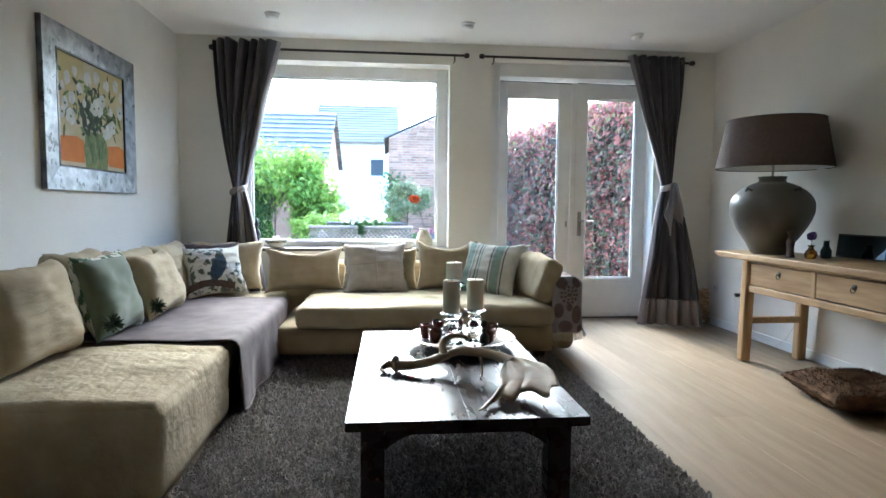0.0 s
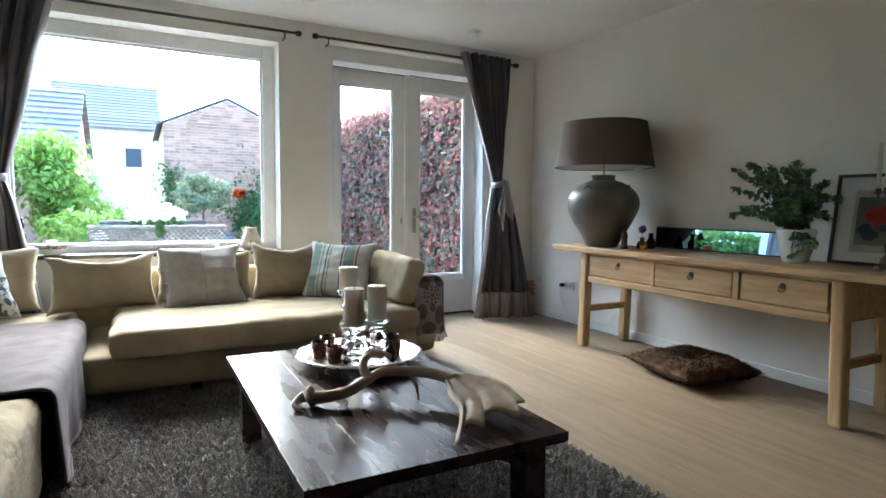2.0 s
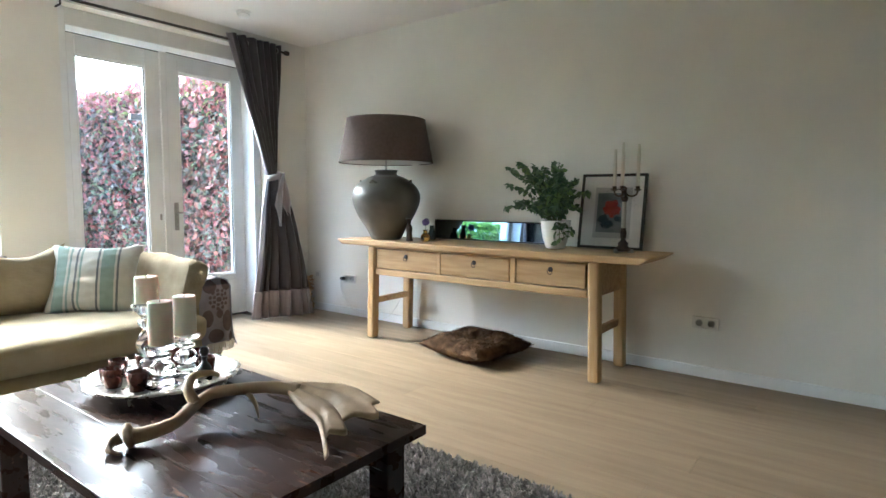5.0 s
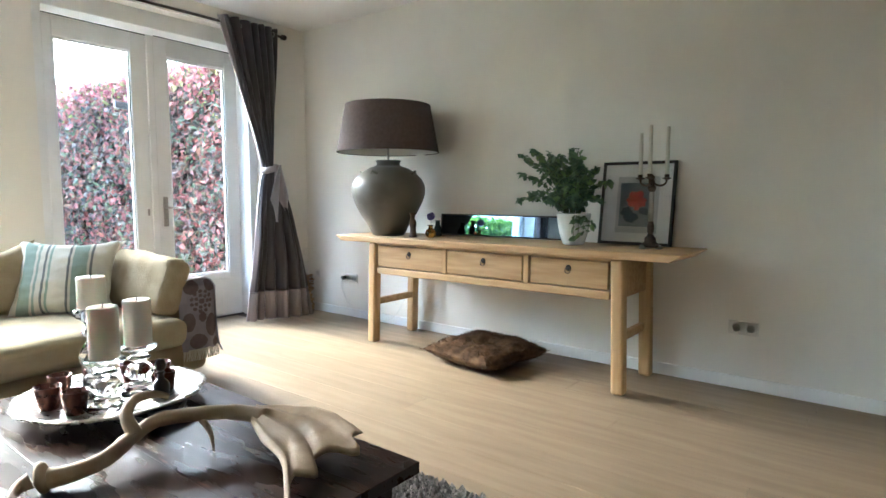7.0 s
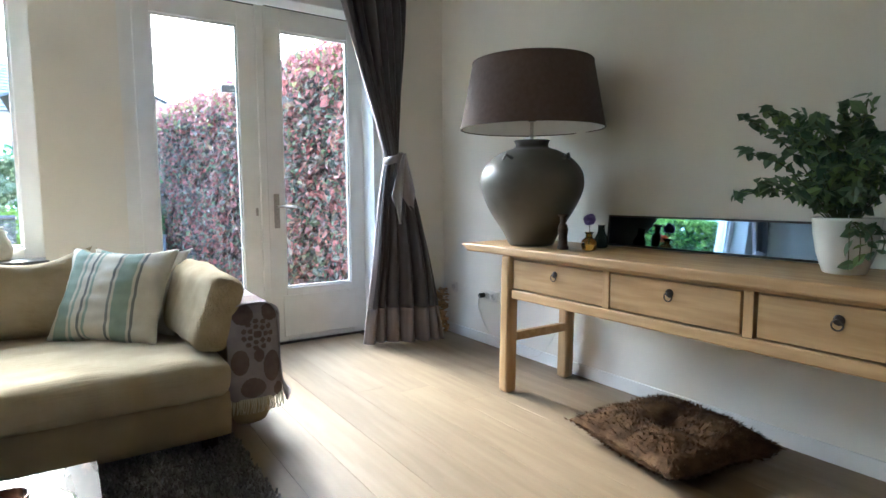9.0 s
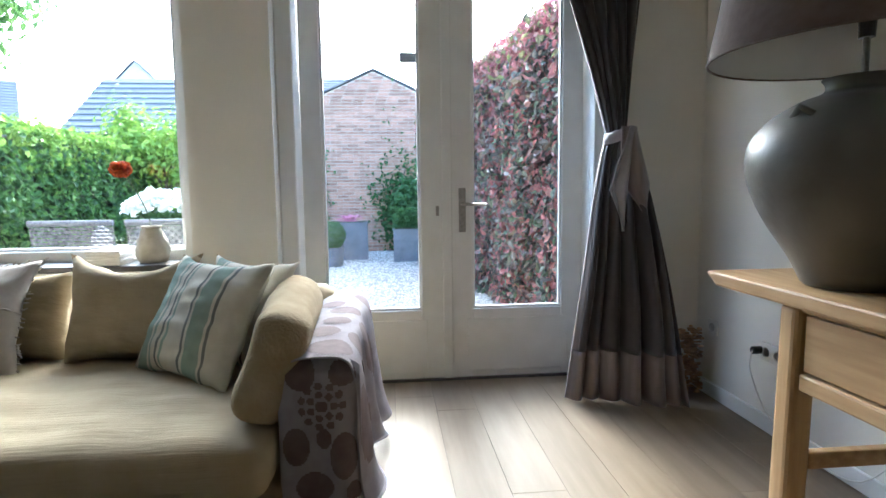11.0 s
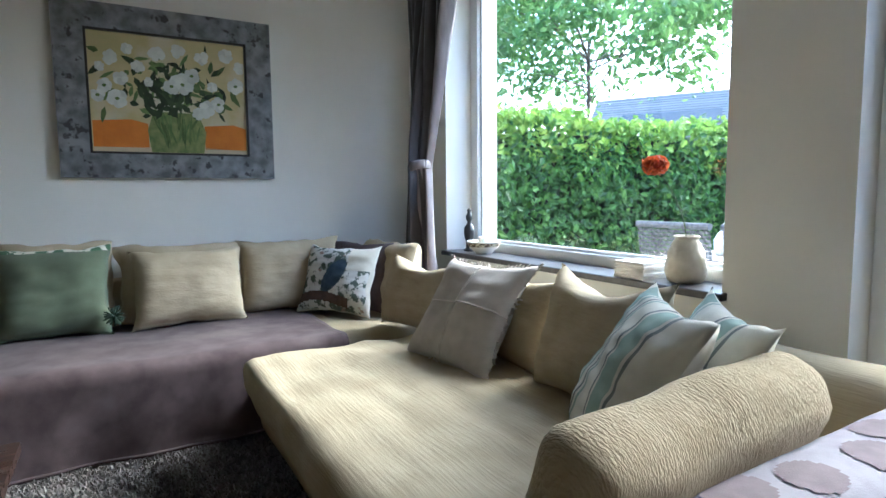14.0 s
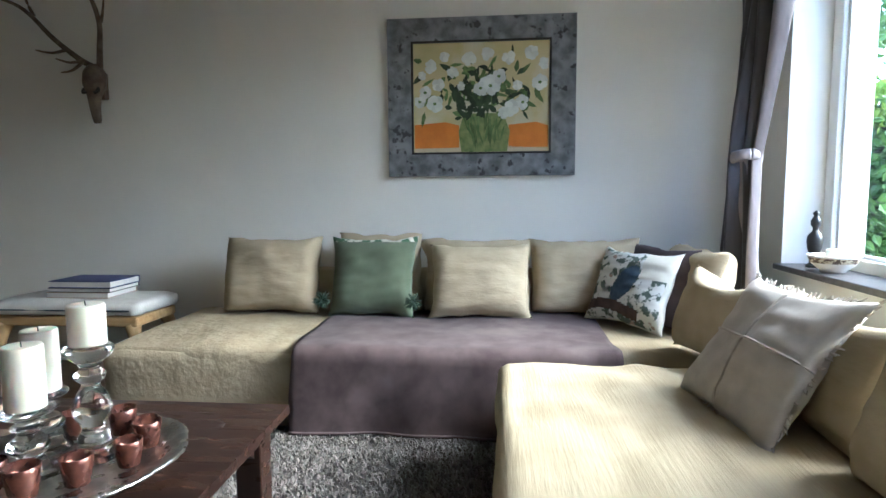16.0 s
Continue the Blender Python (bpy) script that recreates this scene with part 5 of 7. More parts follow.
wicker_chair(-0.22, 7.30, 0)
wicker_chair(0.42, 7.30, 0)
wicker_chair(-0.22, 9.0, 180)
wicker_chair(0.42, 9.0, 180)
gt = thing("garden_table", "weathered grey teak garden table on the terrace", "table")
for k in range(7):
    part("slat", box(-0.75, 0.95, 7.72 + k * 0.125, 7.84 + k * 0.125, 0.60, 0.63, 0.004), TEAK, gt)
for x in (-0.62, 0.82):
    for y in (7.80, 8.50):
        part("leg", box(x - 0.035, x + 0.035, y - 0.035, y + 0.035, GZ, 0.60, 0.005), TEAK, gt)
bowl = thing("flower_bowl", "dark grey bowl of white hydrangeas on the garden table", "flower pot")
part("bowl", lathe([(0.12, 0), (0.16, 0.02), (0.23, 0.16), (0.24, 0.17), (0.22, 0.17), (0.15, 0.05)], 24, at=(0.10, 8.0, 0.63)), ZINC, bowl, smooth=True)
r_ = np.random.default_rng(3)
a_ = r_.uniform(0, 6.28, 420)
q_ = r_.uniform(0, 1, 420) ** 0.5
cs = np.stack([0.10 + 0.30 * q_ * np.cos(a_), 8.0 + 0.28 * q_ * np.sin(a_), 0.98 + 0.12 * (1 - q_ ** 2) + r_.normal(0, 0.02, 420)], -1)
vv, ff = leaves(cs, np.tile((0, -0.3, 1.0), (420, 1)), 0.07, 5, 0.7, 0.9)
tagged(link("blossom", vv, ff, PETAL_W, bowl), "white hydrangea petals", kind="stuff")
cs2 = np.stack([0.10 + 0.27 * q_ * np.cos(a_ + 1), 8.0 + 0.26 * q_ * np.sin(a_ + 1), 0.86 + r_.normal(0, 0.04, 420)], -1)
vv, ff = leaves(cs2, np.tile((0, -0.3, 0.6), (420, 1)), 0.09, 6, 0.9)
tagged(link("foliage", vv, ff, BOXG, bowl), kind="stuff")
lan = thing("table_lantern", "small white glazed lantern on the garden table", "lantern")
part("body", lathe([(0.05, 0), (0.075, 0.02), (0.08, 0.12), (0.05, 0.17), (0.02, 0.20), (0.018, 0.24), (0.012, 0.25)], 18, at=(-0.45, 8.1, 0.63)), PORCELAIN, lan, smooth=True)

ol = tree("potted_olive", "olive tree in a glazed terracotta pot", (0.72, 9.55, 0.30), 0.55, (0.36, 0.36, 0.42), 0.055, 3000, OLIVE, 56, 0.028, 34)
part("pot", lathe([(0.16, GZ), (0.19, GZ + 0.02), (0.25, 0.22), (0.275, 0.34), (0.285, 0.35), (0.285, 0.39), (0.25, 0.39), (0.24, 0.33), (0.02, 0.33)], 32, at=(0.72, 9.55, 0)), TERRA, ol, "brown glazed terracotta pot", smooth=True)
part("band", lathe([(0.272, 0.30), (0.283, 0.305), (0.283, 0.335), (0.276, 0.34)], 32, cap=False, at=(0.72, 9.55, 0)), TERRA, ol)


def planter(label, x0, x1, y0, y1, h, top):
    p = thing("planter", label, "planter")
    bm = box(x0, x1, y0, y1, GZ, h, 0.008)
    part("trough", bm, ZINC, p)
    part("rim", box(x0 - 0.012, x1 + 0.012, y0 - 0.012, y1 + 0.012, h - 0.03, h + 0.004, 0.004), ZINC, p)
    part("earth", box(x0 + 0.02, x1 - 0.02, y0 + 0.02, y1 - 0.02, h + 0.002, h + 0.02), SOIL, p)
    if top is not None:
        r = np.random.default_rng(int(abs(x0) * 100) + 7)
        m = 700
        cs = np.stack([r.uniform(x0, x1, m), r.uniform(y0, y1, m), h + r.uniform(0.0, top, m)], -1)
        vv, ff = leaves(cs, np.tile((0, -0.4, 0.7), (m, 1)), 0.06, 8)
        tagged(link("foliage", vv, ff, BOXG, p), kind="stuff")
    return p


pl = planter("tall grey zinc trough with pink flowers", 0.72, 1.60, 13.0, 13.35, 0.55, None)
cs = np.stack([rng.normal(1.28, 0.10, 160), rng.normal(13.17, 0.06, 160), rng.uniform(0.56, 0.68, 160)], -1)
vv, ff = leaves(cs, np.tile((0, -0.3, 1.0), (160, 1)), 0.05, 12, 0.7, 0.9)
tagged(link("blossom", vv, ff, PETAL_P, pl), "pink blossom", kind="stuff")
planter("grey zinc planter with green foliage", 2.05, 2.50, 12.6, 13.0, 0.45, 0.35)
planter("low grey zinc planter by the terrace edge", -0.1, 0.45, 12.4, 12.7, 0.45, 0.25)
bb = thing("box_ball", "clipped green box ball in a grey pot", "potted plant")
part("pot", lathe([(0.15, GZ), (0.16, GZ + 0.02), (0.19, 0.20), (0.20, 0.21), (0.18, 0.21), (0.05, 0.18)], 22, at=(1.06, 12.3, 0)), ZINC, bb)
d_ = np.random.default_rng(2).normal(0, 1, (1800, 3))
d_ /= np.linalg.norm(d_, axis=1, keepdims=True)
vv, ff = leaves(np.array((1.06, 12.3, 0.40)) + d_ * 0.215 * np.random.default_rng(3).uniform(0.9, 1.05, (1800, 1)), d_, 0.035, 9, 0.5)
tagged(link("foliage", vv, ff, BOXG, bb), kind="stuff")
iv = thing("wall_climber", "green climbing plant on the shed wall", "climber")
m = 1500
cx = np.concatenate([np.random.default_rng(4).normal(2.25, 0.26, m), np.random.default_rng(5).normal(0.55, 0.14, 500)])
czz = np.concatenate([np.random.default_rng(6).uniform(GZ, 1.0, m) ** 1.0 + np.random.default_rng(7).exponential(0.32, m), np.random.default_rng(8).uniform(GZ, 2.0, 500)])
cs = np.stack([cx, SY - 0.06 - np.abs(np.random.default_rng(9).normal(0, 0.06, len(cx))), czz], -1)
vv, ff = leaves(cs, np.tile((0, -1.0, 0.3), (len(cs), 1)), 0.09, 13)
tagged(link("foliage", vv, ff, BOXG, iv), kind="stuff")
part("stem", tube(smooth_path([(2.25, SY - 0.04, GZ), (2.15, SY - 0.04, 0.8), (2.35, SY - 0.04, 1.6)], 4), 0.012, 6), BARK, iv)
part("stem", tube(smooth_path([(0.55, SY - 0.04, GZ), (0.6, SY - 0.04, 0.8), (0.5, SY - 0.04, 1.9)], 4), 0.010, 6), BARK, iv)
# grey closer on the outside of the door
cl = thing("door_closer", "small grey metal closer box on the door glass", "closer")
part("body", box(2.05, 2.155, 6.302, 6.335, 1.815, 1.865, 0.004), ZINC, cl)

# ---- on the coffee table ----
tray = thing("serving_tray", "round tarnished silver tray with a scalloped rim", "tray")
TCX, TCY, TRZ = 0.80, 3.425, TZ + 0.038
bm = bmesh.new()
rings = []
for r, z in ((0.0, 0.0), (0.12, 0.0), (0.205, 0.0), (0.225, 0.006), (0.25, 0.016), (0.268, 0.020), (0.276, 0.016), (0.272, 0.010), (0.25, 0.008), (0.22, -0.003), (0.0, -0.004)):
    ring = []
    for s in range(96):
        a = 2 * math.pi * s / 96
        k = 1 + (0.028 * abs(math.sin(4.5 * a)) + 0.006 * math.sin(40 * a)) * (1 if r > 0.235 else 0)
        ring.append(bm.verts.new((TCX + r * k * math.cos(a) * 1.02, TCY + r * k * math.sin(a), TRZ + z + (0.003 * math.sin(48 * a) if 0.255 < r else 0))))
    rings.append(ring)
for a, b in zip(rings, rings[1:]):
    for s in range(96):
        bm.faces.new((a[s], a[(s + 1) % 96], b[(s + 1) % 96], b[s]))
bmesh.ops.remove_doubles(bm, verts=bm.verts, dist=1e-5)
part("dish", bm, SILVER, tray, smooth=True)
for k in range(4):
    a = k * math.pi / 2 + 0.6
    x, y = TCX + 0.215 * math.cos(a), TCY + 0.215 * math.sin(a)
    part("foot", tube(smooth_path([(x, y, TRZ), (x + 0.03 * math.cos(a), y + 0.03 * math.sin(a), TRZ - 0.012), (x + 0.015 * math.cos(a), y + 0.015 * math.sin(a), TZ)], 4), [0.010, 0.009, 0.008, 0.007, 0.006, 0.006, 0.006, 0.007, 0.009], 8), SILVER, tray)


def candle_holder(x, y, z0, h, ch, label):
    c = thing("candle_holder", label, "candle holder", "glass candle holders")
    k = h / 0.24
    prof = [(0.058, 0), (0.060, 0.006), (0.052, 0.014), (0.040, 0.03), (0.036, 0.05), (0.026, 0.062), (0.030, 0.075), (0.042, 0.092), (0.046, 0.11), (0.036, 0.135), (0.024, 0.15), (0.022, 0.16), (0.034, 0.17), (0.036, 0.18), (0.024, 0.19), (0.026, 0.20), (0.046, 0.215), (0.056, 0.224), (0.058, 0.235), (0.050, 0.24)]
    prof = [(p.x, p.y * k) for p in smooth_path([(r, z, 0) for r, z in prof], 3)]
    part("stem", lathe(prof, 32, at=(x, y, z0)), GLASS, c, smooth=True)
    part("candle", lathe([(0.0425, 0.002), (0.0435, 0.006), (0.0435, ch - 0.006), (0.041, ch), (0.030, ch - 0.003), (0.004, ch - 0.005)], 32, at=(x, y, z0 + h), wob=0.01), WAX, c, "ivory pillar candle", smooth=True)
    part("wick", tube([(x, y, z0 + h + ch - 0.006), (x + 0.002, y, z0 + h + ch + 0.008)], 0.0015, 5), BLACK, c)
    return c


CB = TRZ + 0.001
candle_holder(0.766, 3.475, CB, 0.295, 0.105, "tall turned glass holder with an ivory candle")
candle_holder(0.868, 3.385, CB, 0.165, 0.155, "turned glass holder with an ivory candle")
ch3 = candle_holder(0.735, 3.315, CB, 0.16, 0.165, "turned glass holder hung with a small metal heart")
bm = lathe([(0.001, -0.004), (0.014, -0.003), (0.016, 0), (0.014, 0.003), (0.001, 0.004)], 14)
for v in bm.verts:
    v.co = (v.co.x * (1.0 if v.co.y > 0 else 0.8 + 0.4 * v.co.y / 0.016), v.co.y * 1.15 + 0.25 * abs(v.co.x), v.co.z)
part("heart", bm, STEEL, ch3, "small grey metal heart").matrix_world = pose(0.735 - 0.03, 3.315 - 0.048, CB + 0.085, 90, 0, -30)


def votive(x, y, s):
    v = thing("votive_cup", "small copper coloured mottled glass votive cup", "candle cup", "votive cups")
    part("cup", lathe([(0.026 * s, 0), (0.028 * s, 0.002), (0.034 * s, 0.035 * s), (0.038 * s, 0.072 * s), (0.0365 * s, 0.073 * s), (0.032 * s, 0.035 * s), (0.026 * s, 0.006), (0.002, 0.006)], 28, at=(x, y, CB)), COPPER, v, smooth=True)
    part("tea_light", lathe([(0.019, 0.007), (0.019, 0.018), (0.017, 0.019), (0.002, 0.018)], 18, at=(x, y, CB)), WAX, v, "white tea light")


for x, y, s in ((0.618, 3.45, 1.0), (0.655, 3.34, 1.0), (0.69, 3.57, 0.95), (0.63, 3.53, 0.75), (0.935, 3.345, 0.9), (0.965, 3.45, 1.0), (0.90, 3.53, 0.95), (0.80, 3.59, 0.9)):
    votive(x, y, s)
bt = thing("stoppered_bottle", "small dark glass bottle with a round stopper", "bottle")
part("bottle", lathe([(0.024, 0), (0.027, 0.004), (0.027, 0.03), (0.022, 0.042), (0.011, 0.052), (0.010, 0.07), (0.014, 0.073), (0.011, 0.077)], 20, at=(0.905, 3.315, CB)), BLACK, bt, smooth=True)
part("stopper", lathe([(0.009, 0.078), (0.017, 0.088), (0.019, 0.10), (0.013, 0.115), (0.003, 0.12)], 16, at=(0.905, 3.315, CB)), IRON, bt, smooth=True)

# shed antler with a broad palm
ant = thing("shed_antler", "weathered brown deer antler lying on the table", "antler")
beam = smooth_path([(0.445, 2.965, TZ + 0.030), (0.50, 2.935, TZ + 0.034), (0.575, 2.925, TZ + 0.046), (0.66, 2.97, TZ + 0.062), (0.735, 2.975, TZ + 0.085), (0.82, 2.90, TZ + 0.095), (0.895, 2.85, TZ + 0.088), (0.935, 2.77, TZ + 0.082)], 6)
n_ = len(beam)
bm = tube(beam, [0.024 - 0.004 * math.sin(math.pi * k / n_) + 0.003 * fbm((k, 0, 0), 0.6, 2) for k in range(n_)], 12)
bmesh.ops.recalc_face_normals(bm, faces=bm.faces)
part("beam", bm, BONE, ant, smooth=True)
part("burr", lathe([(0.020, -0.014), (0.032, -0.008), (0.036, 0.0), (0.030, 0.010), (0.020, 0.014)], 20, wob=0.25), BONE, ant, "knobbly burr", smooth=True).matrix_world = pose(0.450, 2.962, TZ + 0.034, 80, 0, 60)
for pts, rr in (([(0.43, 2.975, TZ + 0.032), (0.405, 2.975, TZ + 0.024), (0.385, 2.945, TZ + 0.016), (0.40, 2.905, TZ + 0.011)], (0.021, 0.004)),
                ([(0.665, 2.965, TZ + 0.07), (0.66, 3.00, TZ + 0.115), (0.70, 3.035, TZ + 0.140), (0.755, 3.03, TZ + 0.140), (0.785, 3.015, TZ + 0.128)], (0.020, 0.007)),
                ([(0.815, 2.90, TZ + 0.085), (0.82, 2.86, TZ + 0.05), (0.815, 2.835, TZ + 0.002)], (0.011, 0.003))):
    q = smooth_path(pts, 5)
    part("tine", tube(q, [rr[0] + (rr[1] - rr[0]) * k / (len(q) - 1) for k in range(len(q))], 10), BONE, ant, smooth=True)
# the palm: a thick plate that fans out to a ragged edge
bm = bmesh.new()
top, bot = [], []
NU, NV = 26, 16
near = smooth_path([(0.905, 2.80, 0.075), (0.862, 2.68, 0.060), (0.835, 2.56, 0.045), (0.735, 2.415, 0.010)], 12)
far = smooth_path([(0.955, 2.82, 0.085), (1.02, 2.76, 0.092), (1.065, 2.66, 0.088), (1.055, 2.50, 0.070)], 12)
for j in range(NV + 1):
    v_ = j / NV
    k = int(round(v_ * (len(near) - 1)))
    a, b = near[k], far[k]
    for i in range(NU + 1):
        u = i / NU
        p = a.lerp(b, u)
        rag = v_ ** 3 * (0.055 * max(0.0, math.sin(u * 17 + 0.4)) * (0.4 + u) - 0.07 * math.sin(math.pi * u) + 0.02 * fbm((u * 5, 0, 0), 1, 4))
        p = p + Vector((0.10, -0.99, -0.12)) * rag
        sag = -0.012 * math.sin(math.pi * u) * v_ + 0.008 * fbm((p.x, p.y, 0), 16, 3) + 0.004 * math.sin(u * 22)
        th_ = (0.034 * (1 - 0.70 * v_)) * max(0.12, 1 - abs(2 * u - 1) ** 3) + 0.004
        z = TZ + p.z + sag
        top.append(bm.verts.new((p.x, p.y, max(z + th_ / 2, TZ + 0.008))))
        bot.append(bm.verts.new((p.x, p.y, max(z - th_ / 2, TZ + 0.001))))
W_ = NU + 1
for j in range(NV):
    for i in range(NU):
        a = j * W_ + i
        bm.faces.new((top[a], top[a + W_], top[a + W_ + 1], top[a + 1]))
        bm.faces.new((bot[a], bot[a + 1], bot[a + W_ + 1], bot[a + W_]))
edge = [i for i in range(W_)] + [j * W_ + NU for j in range(1, NV + 1)] + [NV * W_ + i for i in range(NU - 1, -1, -1)] + [j * W_ for j in range(NV - 1, 0, -1)]
for k, a in enumerate(edge):
    b = edge[(k + 1) % len(edge)]
    bm.faces.new((top[a], top[b], bot[b], bot[a]))
bmesh.ops.recalc_face_normals(bm, faces=bm.faces)
part("palm", bm, BONE, ant, "broad ragged palm", smooth=True)

# ---- on and under the console ----
fc = thing("floor_cushion", "square brown faux fur floor cushion under the console", "cushion")
v, f = pillow(0.60, 0.60, 0.15, 61, n=40, ear=0.02, wrinkle=0.016, power=3.4)
m = pose(3.20, 3.53, 0.10, 0, 0, -10) @ pose(0, 0.30, 0, 90, 0, 0)
ob = link("cover", moved(v, m), f, FUR, fc, smooth=True)
vz = min(w.co.z for w in ob.data.vertices)
for w in ob.data.vertices:
    w.co.z = max(0.002, w.co.z - vz - 0.012)
    d2 = ((w.co.x - 3.20) ** 2 + (w.co.y - 3.53) ** 2) ** 0.5
    if w.co.z > 0.10:
        w.co.z -= 0.05 * math.exp(-(d2 / 0.07) ** 2)
fr2 = random.Random(12)
bm = bmesh.new()
vsrc = [w.co.copy() for w in ob.data.vertices]
for k in range(5200):
    c = fr2.choice(vsrc)
    o = Vector((c.x - 3.20, c.y - 3.53, (c.z - 0.03) * 2.5)).normalized()
    t_ = (o + Vector((fr2.gauss(0, 0.6), fr2.gauss(0, 0.6), fr2.gauss(0, 0.3)))).normalized()
    s_ = o.cross(t_).normalized() * 0.0035 if o.cross(t_).length > 0.01 else Vector((0.0035, 0, 0))
    j_ = Vector((fr2.uniform(-0.01, 0.01), fr2.uniform(-0.01, 0.01), 0))
    e = c + j_ + t_ * fr2.uniform(0.010, 0.020)
    e.z = max(e.z, 0.003)
    bm.faces.new((bm.verts.new(c + j_ - s_), bm.verts.new(c + j_ + s_), bm.verts.new(e)))
tagged(part("fur", bm, FUR, fc), "short brown fur strands", kind="stuff")

# leaning framed print
pf_ = thing("framed_print", "framed print of a red flower in a black frame", "picture")
PY0, PY1, PZ0, PZ1 = -0.23, 0.23, 0.0, 0.525
FWd = 0.018
for y0, y1, z0, z1 in ((PY0, PY0 + FWd, PZ0, PZ1), (PY1 - FWd, PY1, PZ0, PZ1), (PY0 + FWd, PY1 - FWd, PZ0, PZ0 + FWd), (PY0 + FWd, PY1 - FWd, PZ1 - FWd, PZ1)):
    part("frame", box(-0.012, 0.012, y0, y1, z0, z1, 0.002), BLACK, pf_)
part("mount", box(-0.002, 0.008, PY0 + FWd, PY1 - FWd, PZ0 + FWd, PZ1 - FWd), PAPER, pf_, "white paper mount")
INNER = mat("pale_grey_mount", (0.50, 0.49, 0.47), (0.46, 0.45, 0.43), rough=0.9, scale=8)
ARTG = mat("blue_grey_wash", (0.20, 0.22, 0.23), (0.13, 0.16, 0.18), rough=0.9, scale=9)
RED = mat("red_flower_paint", (0.45, 0.05, 0.03), (0.30, 0.03, 0.025), rough=0.8, scale=20)
DKBLUE = mat("dark_blue_wash", (0.03, 0.05, 0.08), (0.05, 0.08, 0.09), rough=0.9, scale=14)
part("inner_mount", box(-0.0035, -0.0021, -0.135, 0.125, 0.075, 0.43), INNER, pf_)
part("print", box(-0.005, -0.0036, -0.10, 0.105, 0.115, 0.39), ARTG, pf_, "blue grey print")


def blot(y, z, r, seed, x, sq=1.0):
    bm = bmesh.new()
    vs = []
    for k in range(22):
        a = 2 * math.pi * k / 22
        q = r * (1 + 0.45 * fbm((math.cos(a), math.sin(a), 0), 1.8, seed))
        vs.append(bm.verts.new((x, y + q * math.cos(a), z + sq * q * math.sin(a))))
    bm.faces.new(vs)
    return bm


for k, (y, z, r) in enumerate(((0.0, 0.30, 0.045), (-0.03, 0.27, 0.035), (0.03, 0.275, 0.032), (0.0, 0.24, 0.022))):
    part("flower", blot(y, z, r, k + 3, -0.0056 - 0.0003 * k), RED, pf_, "red painted flower")
for k, (y, z, r) in enumerate(((0.06, 0.21, 0.04), (0.03, 0.17, 0.045), (-0.05, 0.21, 0.03))):
    part("leaf", blot(y, z, r, k + 13, -0.0054 - 0.0002 * k, 0.7), DKBLUE, pf_, "dark blue painted leaf")
gl_ = part("glazing", box(-0.0085, -0.0075, PY0 + FWd, PY1 - FWd, PZ0 + FWd, PZ1 - FWd), PANE, pf_)
gl_.visible_shadow = False
pf_.matrix_world = pose(3.548, 2.665, CZ + 0.001, 0, 8.5, 0)

# long mirror leaning on the wall
mi = thing("long_mirror", "low wide mirror in a thin black frame leaning on the wall", "mirror")
for y0, y1, z0, z1 in ((-0.545, -0.533, 0, 0.165), (0.533, 0.545, 0, 0.165), (-0.533, 0.533, 0, 0.010), (-0.533, 0.533, 0.155, 0.165)):
    part("frame", box(-0.010, 0.010, y0, y1, z0, z1, 0.002), BLACK, mi)
part("glass", box(-0.006, 0.0, -0.533, 0.533, 0.010, 0.155), MIRROR, mi, "tinted mirror glass")
mi.matrix_world = pose(3.60, 3.69, CZ + 0.001, 0, 6, 0)

# plant in a white pot
pp_ = thing("potted_plant", "leafy green house plant in a white pot", "plant")
PX, PY = 3.37, 2.985
part("pot", lathe([(0.058, 0), (0.066, 0.004), (0.088, 0.07), (0.100, 0.14), (0.104, 0.185), (0.106, 0.195), (0.098, 0.197), (0.094, 0.17), (0.01, 0.165)], 36, at=(PX, PY, CZ)), PORCELAIN, pp_, "glazed white pot", smooth=True)
pr_ = random.Random(77)
stems = bmesh.new()
cs, ns = [], []
for k in range(58):
    a, out, up = pr_.uniform(0, 6.28), pr_.uniform(0.06, 0.34), pr_.uniform(0.06, 0.40)
    if math.cos(a) > 0:
        out *= 0.55
    b0 = Vector((PX + 0.03 * math.cos(a), PY + 0.03 * math.sin(a), CZ + 0.165))
    e = Vector((min(PX + out * math.cos(a), 3.60), PY + 0.04 + out * math.sin(a), CZ + 0.20 + up))
    q = smooth_path([b0, b0.lerp(e, 0.5) + Vector((0, 0, 0.07)), e], 6)
    tube(q, [0.0025] * len(q), 5, bm=stems)
    for j in range(3, len(q)):
        for s in (-1, 1, 0):
            d = (q[j] - q[j - 1]).normalized()
            sd_ = d.cross(Vector((0, 0, 1)))
            p = q[j] + sd_ * s * 0.024 + Vector((pr_.uniform(-0.01, 0.01), pr_.uniform(-0.01, 0.01), pr_.uniform(-0.01, 0.012)))
            p.x = min(p.x, 3.61)
            cs.append(tuple(p))
            ns.append((-0.4, -0.2, 0.8))
for k in range(5):
    y0 = PY - 0.06 - 0.03 * k
    q = smooth_path([(PX - 0.08, PY - 0.04, CZ + 0.19), (PX - 0.13, y0, CZ + 0.15), (PX - 0.15, y0 - 0.01, CZ + 0.03 + 0.02 * k)], 5)
    tube(q, [0.002] * len(q), 5, bm=stems)
    for p in q[3::2]:
        cs.append(tuple(p))
        ns.append((-0.8, 0, 0.4))
part("stem", stems, STEM, pp_, "green stems")
PLANT = leaf_mat("house_plant_leaf", [(0.05, 0.10, 0.055), (0.09, 0.15, 0.085), (0.14, 0.21, 0.12), (0.20, 0.30, 0.10)], 0.25, 0.4)
